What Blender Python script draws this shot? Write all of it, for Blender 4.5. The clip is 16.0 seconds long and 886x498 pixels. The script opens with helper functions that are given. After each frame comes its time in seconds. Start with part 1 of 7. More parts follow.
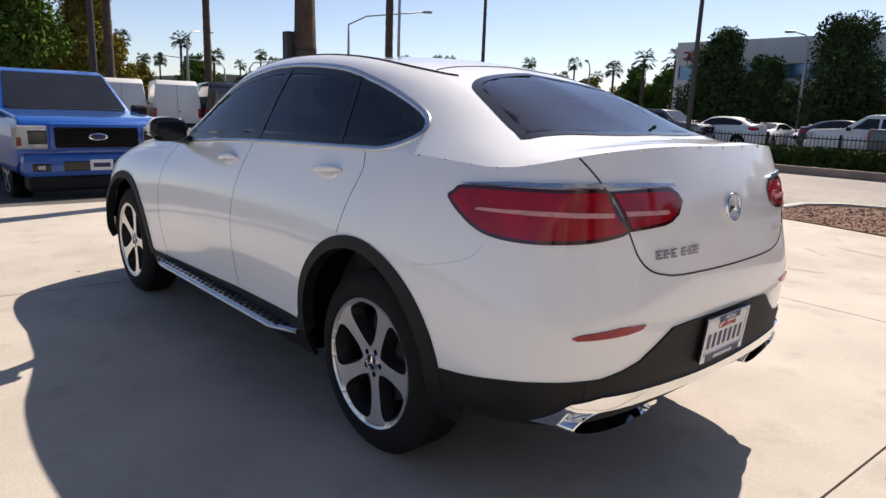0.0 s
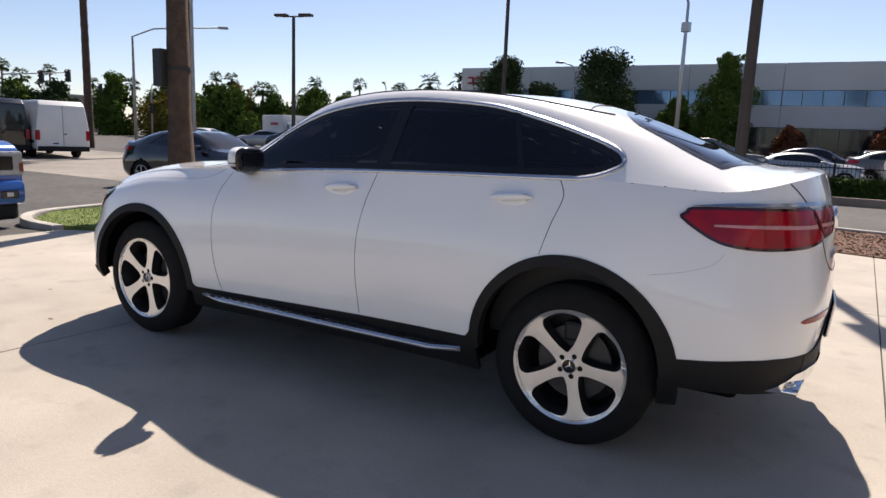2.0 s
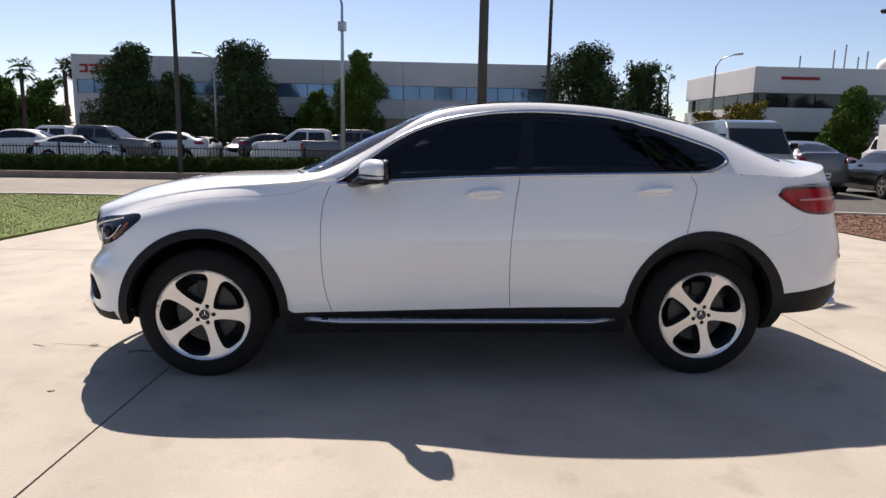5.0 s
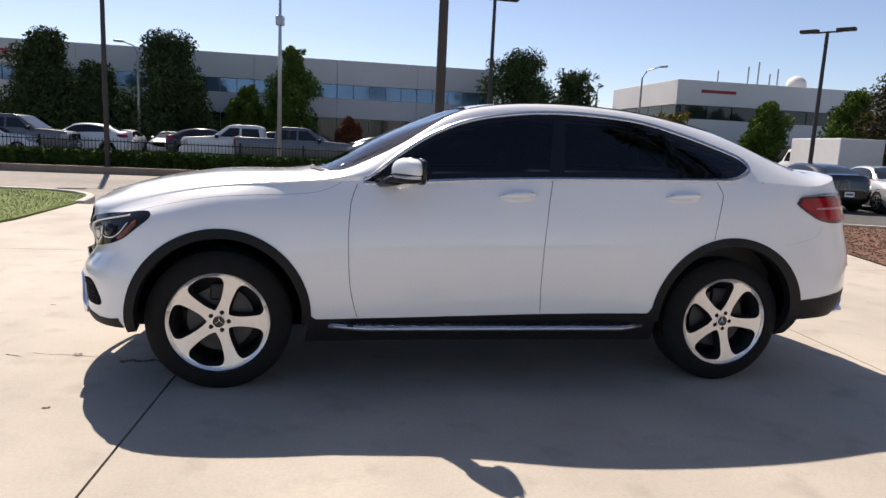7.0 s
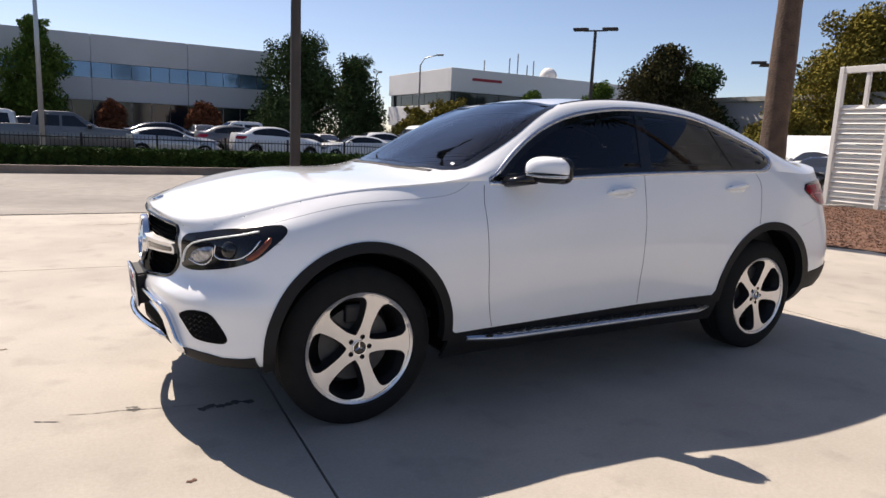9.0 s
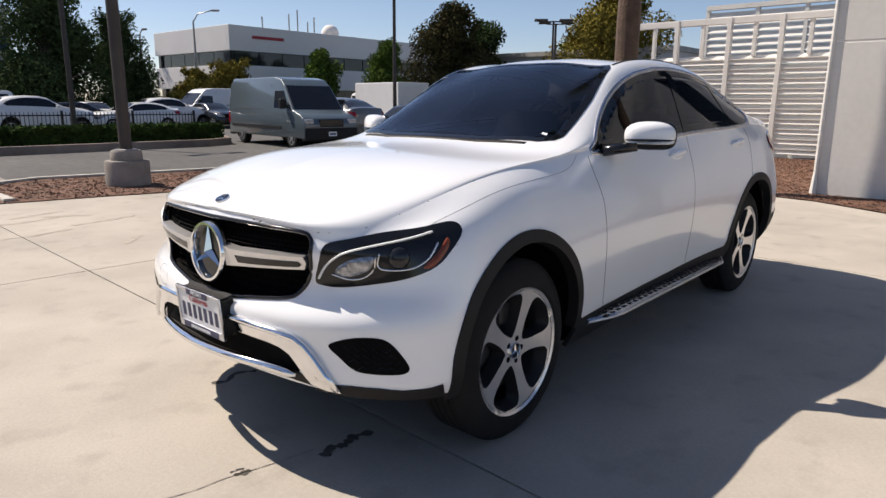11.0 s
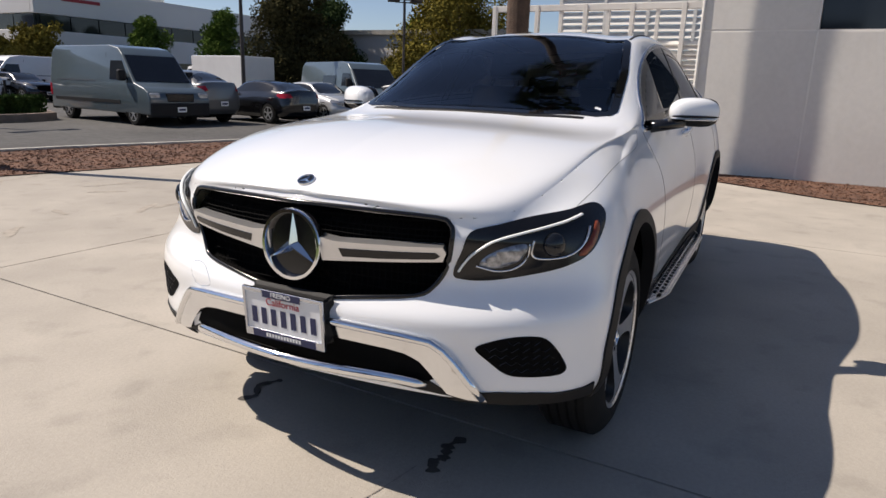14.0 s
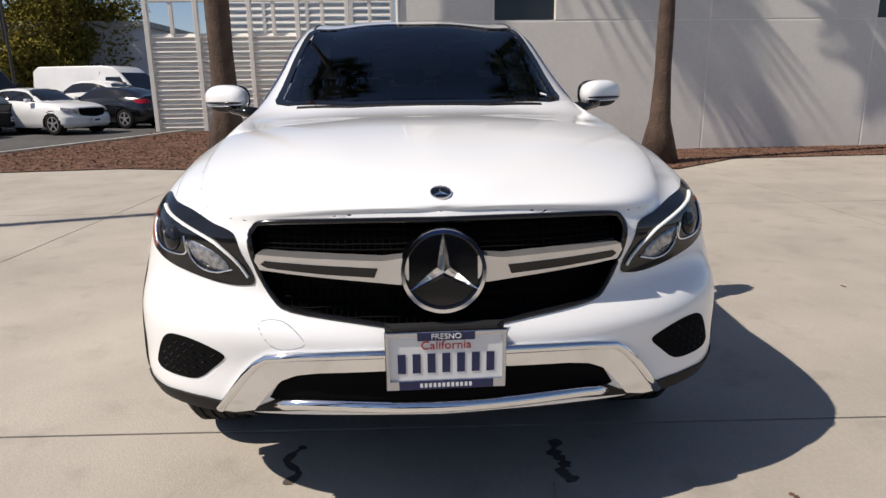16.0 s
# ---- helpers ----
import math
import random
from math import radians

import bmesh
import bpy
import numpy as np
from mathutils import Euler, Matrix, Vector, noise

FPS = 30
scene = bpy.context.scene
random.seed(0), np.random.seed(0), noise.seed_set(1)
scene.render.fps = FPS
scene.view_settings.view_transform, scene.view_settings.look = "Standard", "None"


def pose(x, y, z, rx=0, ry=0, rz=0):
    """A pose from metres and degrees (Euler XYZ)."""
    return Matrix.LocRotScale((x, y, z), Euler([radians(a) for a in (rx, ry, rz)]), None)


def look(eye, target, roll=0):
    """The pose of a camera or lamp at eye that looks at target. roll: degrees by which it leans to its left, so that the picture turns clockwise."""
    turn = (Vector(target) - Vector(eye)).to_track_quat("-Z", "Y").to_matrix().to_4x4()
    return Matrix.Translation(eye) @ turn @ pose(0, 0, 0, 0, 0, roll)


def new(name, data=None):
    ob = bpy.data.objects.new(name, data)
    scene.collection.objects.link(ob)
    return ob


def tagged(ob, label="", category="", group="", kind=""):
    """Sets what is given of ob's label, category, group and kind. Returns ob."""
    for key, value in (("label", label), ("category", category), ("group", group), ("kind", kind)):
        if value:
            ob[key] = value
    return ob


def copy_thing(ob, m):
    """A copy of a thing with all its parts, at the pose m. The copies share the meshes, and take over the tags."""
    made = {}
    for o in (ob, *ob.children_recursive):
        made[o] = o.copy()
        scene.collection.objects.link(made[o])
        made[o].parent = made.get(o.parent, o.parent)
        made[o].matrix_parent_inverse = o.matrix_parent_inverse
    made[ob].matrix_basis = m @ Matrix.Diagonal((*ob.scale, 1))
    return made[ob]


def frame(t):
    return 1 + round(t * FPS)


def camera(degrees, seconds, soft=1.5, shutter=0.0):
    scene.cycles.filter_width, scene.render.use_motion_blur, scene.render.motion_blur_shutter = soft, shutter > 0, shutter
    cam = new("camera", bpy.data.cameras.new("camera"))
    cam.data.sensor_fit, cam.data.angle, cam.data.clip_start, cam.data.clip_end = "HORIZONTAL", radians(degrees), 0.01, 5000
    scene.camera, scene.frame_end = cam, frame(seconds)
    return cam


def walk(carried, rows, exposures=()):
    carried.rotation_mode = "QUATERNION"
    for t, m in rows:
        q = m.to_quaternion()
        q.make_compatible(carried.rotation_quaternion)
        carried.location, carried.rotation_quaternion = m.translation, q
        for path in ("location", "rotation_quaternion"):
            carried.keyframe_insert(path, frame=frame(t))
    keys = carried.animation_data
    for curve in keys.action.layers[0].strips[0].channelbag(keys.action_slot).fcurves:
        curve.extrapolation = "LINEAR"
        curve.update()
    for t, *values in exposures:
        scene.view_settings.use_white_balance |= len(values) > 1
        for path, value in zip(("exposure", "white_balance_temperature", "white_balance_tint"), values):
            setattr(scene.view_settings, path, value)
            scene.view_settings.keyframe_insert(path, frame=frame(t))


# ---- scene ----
cam = camera(68.1, 16.0)
PATH = [
    (0, (-3.423, 2.281, 1.355), (-1.968, 0.974, 0.937), 2.1),
    (0.5, (-3.276, 2.465, 1.331), (-1.853, 1.116, 0.939), 3.2),
    (1, (-3.016, 2.803, 1.344), (-1.697, 1.348, 0.963), 3.6),
    (1.5, (-2.712, 3.242, 1.364), (-1.559, 1.648, 1.003), 3.0),
    (2, (-2.295, 3.578, 1.356), (-1.332, 1.859, 1.017), 2.3),
    (2.5, (-1.853, 3.96, 1.355), (-1.088, 2.14, 1.034), 2.4),
    (3, (-1.344, 4.171, 1.339), (-0.782, 2.279, 1.014), 2.8),
    (3.5, (-0.85, 4.433, 1.342), (-0.49, 2.494, 1.011), 1.9),
    (4, (-0.387, 4.459, 1.337), (-0.221, 2.495, 0.996), 1.6),
    (4.5, (0.004, 4.48, 1.338), (0.013, 2.509, 0.997), 1.5),
    (5, (0.311, 4.519, 1.367), (0.196, 2.55, 1.036), 1.0),
    (5.2, (0.368, 4.506, 1.358), (0.22, 2.539, 1.028), 0.9),
    (7.3, (1.06, 4.261, 1.337), (0.657, 2.328, 1.018), 2.8),
    (7.5, (1.212, 4.217, 1.344), (0.753, 2.298, 1.021), 2.8),
    (8, (1.652, 4.011, 1.337), (1.009, 2.144, 1.017), 3.1),
    (8.5, (2.16, 3.832, 1.331), (1.335, 2.037, 1.019), 2.9),
    (9, (2.561, 3.519, 1.32), (1.57, 1.814, 0.987), 2.5),
    (9.2, (2.717, 3.386, 1.312), (1.657, 1.721, 0.99), 2.3),
    (11.3, (3.506, 2.172, 1.33), (2.005, 0.928, 0.879), 0.3),
    (11.5, (3.488, 2.136, 1.33), (1.978, 0.906, 0.875), 0.2),
    (12, (3.47, 2.086, 1.333), (1.95, 0.869, 0.876), 0.2),
    (12.5, (3.463, 2.057, 1.333), (1.947, 0.837, 0.872), 0.3),
    (13, (3.448, 1.97, 1.318), (1.923, 0.762, 0.856), 0.7),
    (13.5, (3.639, 1.698, 1.291), (2.036, 0.598, 0.821), 1.0),
    (14, (3.814, 1.313, 1.27), (2.077, 0.448, 0.787), 1.9),
    (14.5, (3.866, 0.85, 1.275), (2.006, 0.294, 0.794), 2.2),
    (15, (3.944, 0.41, 1.283), (2.02, 0.144, 0.806), 1.8),
    (15.5, (3.9, 0.069, 1.269), (1.962, 0.046, 0.775), 0.2),
    (16, (3.885, -0.115, 1.252), (1.951, 0.019, 0.759), -0.8),
]
walk(cam, [(t, look(eye, target, roll)) for t, eye, target, roll in PATH], [(0, 0.60, 6880, 16), (5, 0.53, 6880, 16), (8, 0.61, 6880, 16), (9.2, 0.54, 6850, 16), (11.3, 0.38, 6780, 14), (12.5, 0.36, 6750, 14), (14, 0.18, 6700, 14), (16, 0.04, 6640, 13)])

# world and sun: clear late-morning sky, sun behind the car
SUN_TO = Vector((0.235, -0.83, 1.0)).normalized()
world = bpy.data.worlds.new("sky")
scene.world = world
world.use_nodes = True
wn = world.node_tree.nodes
sky = wn.new("ShaderNodeTexSky")
sky.sky_type = "NISHITA"
sky.sun_disc = False
sky.sun_elevation = math.asin(SUN_TO.z)
sky.sun_rotation = math.atan2(SUN_TO.x, SUN_TO.y)
sky.dust_density = 0.4
sky.air_density = 0.8
sky.ozone_density = 2.0
haze = wn.new("ShaderNodeMix")
haze.data_type, haze.blend_type = "RGBA", "MULTIPLY"
haze.inputs[0].default_value = 1.0
haze.inputs[7].default_value = (1.0, 0.985, 1.0, 1)
world.node_tree.links.new(sky.outputs[0], haze.inputs[6])
world.node_tree.links.new(haze.outputs[2], wn["Background"].inputs[0])
wn["Background"].inputs[1].default_value = 0.088
sun = new("sun", bpy.data.lights.new("sun", "SUN"))
sun.data.energy = 5.0
sun.data.angle = radians(0.5)
sun.data.color = (1.0, 0.93, 0.82)
sun.matrix_world = look((0, 0, 30), Vector((0, 0, 30)) - SUN_TO)
scene.view_settings.exposure = 0.0


# ---- materials ----
def nodes_of(name):
    m = bpy.data.materials.new(name)
    m.use_nodes = True
    return m, m.node_tree, m.node_tree.nodes["Principled BSDF"]


def mat(name, color, rough=0.5, metal=0.0, var=0.08, scale=8.0, bump=0.0, bump_scale=60.0, coat=0.0, fine=0.0, rand=0.0, spec=0.5):
    """A plain procedural surface: two scales of colour variation and fine relief."""
    m, t, b = nodes_of(name)
    n, link = t.nodes, t.links.new
    b.inputs["Roughness"].default_value = rough
    b.inputs["Metallic"].default_value = metal
    b.inputs["Coat Weight"].default_value = coat
    b.inputs["Coat Roughness"].default_value = 0.03
    b.inputs["Specular IOR Level"].default_value = spec
    co = n.new("ShaderNodeTexCoord")
    no = n.new("ShaderNodeTexNoise")
    no.inputs["Scale"].default_value = scale
    no.inputs["Detail"].default_value = 6
    link(co.outputs["Object"], no.inputs["Vector"])
    ramp = n.new("ShaderNodeMapRange")
    ramp.inputs[1].default_value, ramp.inputs[2].default_value = 0.3, 0.7
    ramp.inputs[3].default_value, ramp.inputs[4].default_value = 1 - var, 1 + var
    link(no.outputs["Fac"], ramp.inputs[0])
    hsv = n.new("ShaderNodeHueSaturation")
    hsv.inputs["Color"].default_value = (*color, 1)
    last = ramp.outputs[0]
    if fine:
        n2 = n.new("ShaderNodeTexNoise")
        n2.inputs["Scale"].default_value = scale * 14
        n2.inputs["Detail"].default_value = 3
        link(co.outputs["Object"], n2.inputs["Vector"])
        r2 = n.new("ShaderNodeMapRange")
        r2.inputs[1].default_value, r2.inputs[2].default_value = 0.3, 0.7
        r2.inputs[3].default_value, r2.inputs[4].default_value = 1 - fine, 1 + fine
        link(n2.outputs["Fac"], r2.inputs[0])
        mu = n.new("ShaderNodeMath")
        mu.operation = "MULTIPLY"
        link(last, mu.inputs[0])
        link(r2.outputs[0], mu.inputs[1])
        last = mu.outputs[0]
    if rand:
        oi = n.new("ShaderNodeNewGeometry")
        r3 = n.new("ShaderNodeMapRange")
        r3.inputs[3].default_value, r3.inputs[4].default_value = 1 - rand, 1 + rand
        link(oi.outputs["Random Per Island"], r3.inputs[0])
        mu = n.new("ShaderNodeMath")
        mu.operation = "MULTIPLY"
        link(last, mu.inputs[0])
        link(r3.outputs[0], mu.inputs[1])
        last = mu.outputs[0]
    link(last, hsv.inputs["Value"])
    link(hsv.outputs[0], b.inputs["Base Color"])
    if bump:
        nb = n.new("ShaderNodeTexNoise")
        nb.inputs["Scale"].default_value = bump_scale
        nb.inputs["Detail"].default_value = 5
        link(co.outputs["Object"], nb.inputs["Vector"])
        bu = n.new("ShaderNodeBump")
        bu.inputs["Strength"].default_value = bump
        bu.inputs["Distance"].default_value = 0.02
        link(nb.outputs["Fac"], bu.inputs["Height"])
        link(bu.outputs[0], b.inputs["Normal"])
    return m


def glass_mat(name, tint, gloss=0.06, rough=0.0):
    """Thin tinted pane: light passes through tinted, the sky mirrors in it by Fresnel."""
    m, t, b = nodes_of(name)
    n, link = t.nodes, t.links.new
    tr = n.new("ShaderNodeBsdfTransparent")
    tr.inputs[0].default_value = (*tint, 1)
    gl = n.new("ShaderNodeBsdfGlossy")
    gl.inputs["Roughness"].default_value = rough
    gl.inputs["Color"].default_value = (0.9, 0.93, 1, 1)
    fr = n.new("ShaderNodeFresnel")
    fr.inputs[0].default_value = 1.5
    mx = n.new("ShaderNodeMixShader")
    link(fr.outputs[0], mx.inputs[0])
    link(tr.outputs[0], mx.inputs[1])
    link(gl.outputs[0], mx.inputs[2])
    link(mx.outputs[0], n["Material Output"].inputs[0])
    return m


M = {}
M["paint_white"] = mat("white car paint", (0.885, 0.897, 0.905), 0.28, 0, 0.012, 3, 0, 60, 1.0)
M["plastic"] = mat("black grained plastic", (0.009, 0.009, 0.010), 0.6, 0, 0.15, 10, 0.08, 400, spec=0.3)
M["black_gloss"] = mat("gloss black plastic", (0.008, 0.008, 0.009), 0.12, 0, 0.1, 10)
M["frit"] = mat("black glass edge", (0.006, 0.006, 0.007), 0.05, 0, 0.05, 10)
M["rubber"] = mat("tyre rubber", (0.011, 0.011, 0.011), 0.8, 0, 0.2, 14, 0.15, 200, spec=0.25)
M["liner"] = mat("wheel well liner", (0.004, 0.004, 0.004), 0.95, 0, 0.2, 10, spec=0.1)
M["alloy"] = mat("machined alloy", (0.72, 0.72, 0.73), 0.28, 0.85, 0.04, 20, 0.02, 300)
M["alloy_dark"] = mat("dark alloy pocket", (0.022, 0.022, 0.024), 0.5, 0.3, 0.1, 20)
M["chrome"] = mat("chrome", (0.85, 0.86, 0.88), 0.06, 1.0, 0.02, 10)
M["satin"] = mat("satin aluminium trim", (0.55, 0.57, 0.62), 0.25, 1.0, 0.03, 10)
M["disc"] = mat("worn brake disc", (0.07, 0.07, 0.073), 0.5, 0.6, 0.15, 20)
M["seam"] = mat("panel gap", (0.03, 0.03, 0.032), 0.8)
M["glass_dark"] = glass_mat("privacy glass", (0.05, 0.052, 0.06))
M["glass_rear"] = glass_mat("tinted rear glass", (0.16, 0.165, 0.18))
M["glass_wind"] = glass_mat("windscreen glass", (0.42, 0.46, 0.49))
M["tail_red"] = mat("red lamp lens", (0.34, 0.003, 0.012), 0.12, 0, 0.25, 12, 0, 60, 0.35)
M["tail_dark"] = mat("dark red lamp lens", (0.05, 0.002, 0.004), 0.10, 0, 0.2, 6, 0, 60, 1.0)
M["tail_strip"] = mat("pale lamp strip", (0.62, 0.30, 0.30), 0.2, 0, 0.25, 25)
M["amber"] = mat("amber reflector", (0.2, 0.045, 0.02), 0.15, 0, 0.2, 40)
M["lens_grey"] = mat("lamp lens over reflector", (0.34, 0.35, 0.37), 0.1, 0.6, 0.5, 60)
M["seam_pale"] = mat("faint panel gap", (0.30, 0.30, 0.30), 0.7)
M["drl"] = mat("light guide strip", (0.85, 0.87, 0.85), 0.25, 0, 0.03, 10)
# beige leather coloured near-black, so the cabin's shade is in the colour
M["seat"] = mat("beige seat darkened for cabin shade", (0.07, 0.065, 0.058), 0.6, 0, 0.1, 8)
M["dash"] = mat("black dashboard", (0.02, 0.02, 0.021), 0.6, 0, 0.1, 8)
M["concrete_dark"] = mat("pole footing concrete", (0.25, 0.225, 0.20), 0.85, 0, 0.18, 4, 0.4, 30, 0, 0.1)
M["plate_white"] = mat("plate white enamel", (0.80, 0.81, 0.82), 0.35, 0, 0.03, 10)
M["plate_blue"] = mat("plate dark blue", (0.012, 0.018, 0.08), 0.4)
M["plate_red"] = mat("plate red script", (0.5, 0.02, 0.03), 0.4)
M["asphalt"] = mat("asphalt", (0.075, 0.073, 0.07), 0.9, 0, 0.22, 0.35, 0.35, 90, 0, 0.25)
M["road"] = mat("worn road concrete", (0.24, 0.22, 0.195), 0.9, 0, 0.2, 0.3, 0.3, 60, 0, 0.12)
M["kerb"] = mat("kerb concrete", (0.42, 0.40, 0.36), 0.85, 0, 0.18, 2, 0.3, 60, 0, 0.1)
M["kerb_brown"] = mat("weathered kerb", (0.25, 0.20, 0.165), 0.9, 0, 0.25, 1.2, 0.3, 60, 0, 0.1)
M["grass"] = mat("lawn", (0.12, 0.165, 0.03), 0.9, 0, 0.15, 2, 0.15, 120, 0, 0.06)
M["mulch"] = mat("bark mulch", (0.13, 0.065, 0.04), 0.95, 0, 0.4, 3, 1.0, 45, 0, 0.45)
M["hedge"] = mat("clipped hedge", (0.045, 0.08, 0.02), 0.8, 0, 0.3, 3, 0, 60, 0, 0.0, 0.35, spec=0.06)
M["leaf_a"] = mat("dark green leaves", (0.05, 0.075, 0.03), 0.9, 0, 0.3, 1.2, 0, 60, 0, 0.0, 0.3, spec=0.02)
M["leaf_b"] = mat("mid green leaves", (0.08, 0.125, 0.025), 0.9, 0, 0.3, 1.2, 0, 60, 0, 0.0, 0.3, spec=0.02)
M["leaf_c"] = mat("autumn yellow-green leaves", (0.17, 0.14, 0.03), 0.9, 0, 0.35, 1.2, 0, 60, 0, 0.0, 0.3, spec=0.02)
M["leaf_r"] = mat("reddish brown leaves", (0.14, 0.055, 0.03), 0.9, 0, 0.35, 1.2, 0, 60, 0, 0.0, 0.3, spec=0.02)
M["leaf_d"] = mat("dull brown-green leaves", (0.055, 0.05, 0.022), 0.9, 0, 0.35, 1.2, 0, 60, 0, 0.0, 0.3, spec=0.02)
M["bark"] = mat("palm bark", (0.075, 0.048, 0.034), 0.9, 0, 0.3, 6, 0.8, 30, 0, 0.2)
M["bark_grey"] = mat("tree bark", (0.10, 0.08, 0.065), 0.9, 0, 0.3, 6, 0.8, 30, 0, 0.2)
M["facade"] = mat("pale facade panels", (0.60, 0.58, 0.57), 0.8, 0, 0.06, 0.2, 0.05, 20)
M["facade_b"] = mat("white office facade", (0.72, 0.70, 0.68), 0.8, 0, 0.05, 0.2, 0.05, 20)
M["facade_win"] = mat("blue ribbon window", (0.12, 0.2, 0.32), 0.08, 0.5, 0.2, 0.15)
M["dark_win"] = mat("dark office glass", (0.02, 0.024, 0.03), 0.06, 0.2, 0.3, 0.3)
M["wall_white"] = mat("off-white stucco panel", (0.66, 0.64, 0.60), 0.85, 0, 0.05, 0.8, 0.12, 60, 0, 0.03)
M["louver"] = mat("white painted metal louver", (0.74, 0.72, 0.67), 0.5, 0, 0.05, 1.5, 0.02, 20)
M["pole_dark"] = mat("dark bronze pole", (0.06, 0.05, 0.045), 0.6, 0.3, 0.15, 3)
M["pole_grey"] = mat("galvanised pole", (0.35, 0.35, 0.35), 0.5, 0.6, 0.1, 3)
M["iron"] = mat("black iron fence", (0.012, 0.012, 0.013), 0.6, 0.3)
M["sign_red"] = mat("red sign letters", (0.35, 0.015, 0.03), 0.5)
M["truck_blue"] = mat("blue metallic car paint", (0.003, 0.085, 0.38), 0.3, 0.2, 0.05, 3, 0, 60, 1.0)
M["white_far"] = mat("white vehicle paint", (0.72, 0.72, 0.71), 0.35, 0, 0.03, 2, 0, 60, 0.7)
M["black_far"] = mat("black vehicle paint", (0.006, 0.006, 0.007), 0.2, 0.1, 0.1, 2, 0, 60, 1.0)
M["grey_far"] = mat("grey vehicle paint", (0.12, 0.125, 0.13), 0.35, 0.4, 0.06, 2, 0, 60, 0.8)
M["van_grey"] = mat("blue-grey van paint", (0.075, 0.102, 0.118), 0.35, 0.1, 0.05, 2, 0, 60, 0.8)
M["silver_far"] = mat("silver vehicle paint", (0.42, 0.43, 0.44), 0.35, 0.5, 0.05, 2, 0, 60, 0.8)
M["red_far"] = mat("dark red vehicle paint", (0.15, 0.015, 0.02), 0.3, 0.1, 0.06, 2, 0, 60, 0.8)
M["glass_far"] = mat("dark vehicle glass", (0.012, 0.014, 0.018), 0.05, 0.0, 0.2, 2)
M["lamp_far"] = mat("lamp glass", (0.42, 0.43, 0.44), 0.15, 0.4, 0.2, 9)
M["brick_tan"] = mat("tan stucco", (0.42, 0.34, 0.27), 0.85, 0, 0.08, 0.3, 0.1, 20)
M["signal"] = mat("black signal housing", (0.015, 0.016, 0.014), 0.5)


def concrete():
    """Broom-finished concrete: large stains, cloudy wear, fine grain, small cracks."""
    m, t, b = nodes_of("concrete slab")
    n, link = t.nodes, t.links.new
    co = n.new("ShaderNodeTexCoord")
    b.inputs["Roughness"].default_value = 0.85

    def noise_of(scale, detail, lo, hi, a, z):
        x = n.new("ShaderNodeTexNoise")
        x.inputs["Scale"].default_value, x.inputs["Detail"].default_value = scale, detail
        link(co.outputs["Object"], x.inputs["Vector"])
        r = n.new("ShaderNodeMapRange")
        for i, v in zip((1, 2, 3, 4), (lo, hi, a, z)):
            r.inputs[i].default_value = v
        link(x.outputs["Fac"], r.inputs[0])
        return r.outputs[0]

    def times(p, q):
        x = n.new("ShaderNodeMath")
        x.operation = "MULTIPLY"
        link(p, x.inputs[0])
        link(q, x.inputs[1])
        return x.outputs[0]

    v = times(noise_of(0.35, 5, 0.3, 0.7, 0.84, 1.10), noise_of(1.6, 7, 0.3, 0.7, 0.88, 1.08))
    v = times(v, noise_of(60, 4, 0.25, 0.75, 0.93, 1.06))
    v = times(v, noise_of(4, 9, 0.56, 0.72, 1.0, 0.84))
    hsv = n.new("ShaderNodeHueSaturation")
    hsv.inputs["Color"].default_value = (0.408, 0.371, 0.32, 1)
    link(v, hsv.inputs["Value"])
    link(hsv.outputs[0], b.inputs["Base Color"])
    bu = n.new("ShaderNodeBump")
    bu.inputs["Strength"].default_value, bu.inputs["Distance"].default_value = 0.14, 0.01
    link(noise_of(120, 4, 0.3, 0.7, 0, 1), bu.inputs["Height"])
    link(bu.outputs[0], b.inputs["Normal"])
    return m


M["concrete"] = concrete()
M["damp"] = mat("faint damp concrete", (0.35, 0.31, 0.26), 0.85, 0, 0.2, 9, 0, 60, 0, 0.1)
M["oil"] = mat("dried fluid stain", (0.075, 0.066, 0.056), 0.7, 0, 0.25, 20, 0, 60)


# ---- mesh helpers ----
from mathutils.bvhtree import BVHTree
from mathutils.geometry import delaunay_2d_cdt


def mesh_ob(name, verts, faces, material, parent=None, label="", smooth=False):
    me = bpy.data.meshes.new(name)
    me.from_pydata([tuple(v) for v in verts], [], faces)
    me.update()
    if smooth:
        me.polygons.foreach_set("use_smooth", [True] * len(me.polygons))
    me.materials.append(M[material])
    ob = new(name, me)
    if parent:
        ob.parent = parent
    if label:
        ob["label"] = label
    return ob


def part(name, bm, material, parent=None, label="", smooth=False, angle=None):
    """Link a bmesh as one mesh object under a thing or under a part."""
    me = bpy.data.meshes.new(name)
    bm.to_mesh(me)
    bm.free()
    if smooth:
        me.polygons.foreach_set("use_smooth", [True] * len(me.polygons))
        if angle:
            me.set_sharp_from_angle(angle=radians(angle))
    me.materials.append(M[material])
    ob = new(name, me)
    if parent:
        ob.parent = parent
    if label:
        ob["label"] = label
    return ob


def thing(name, m, label, category, group="", kind=""):
    ob = new(name)
    ob.matrix_world = m
    return tagged(ob, label, category, group, kind)


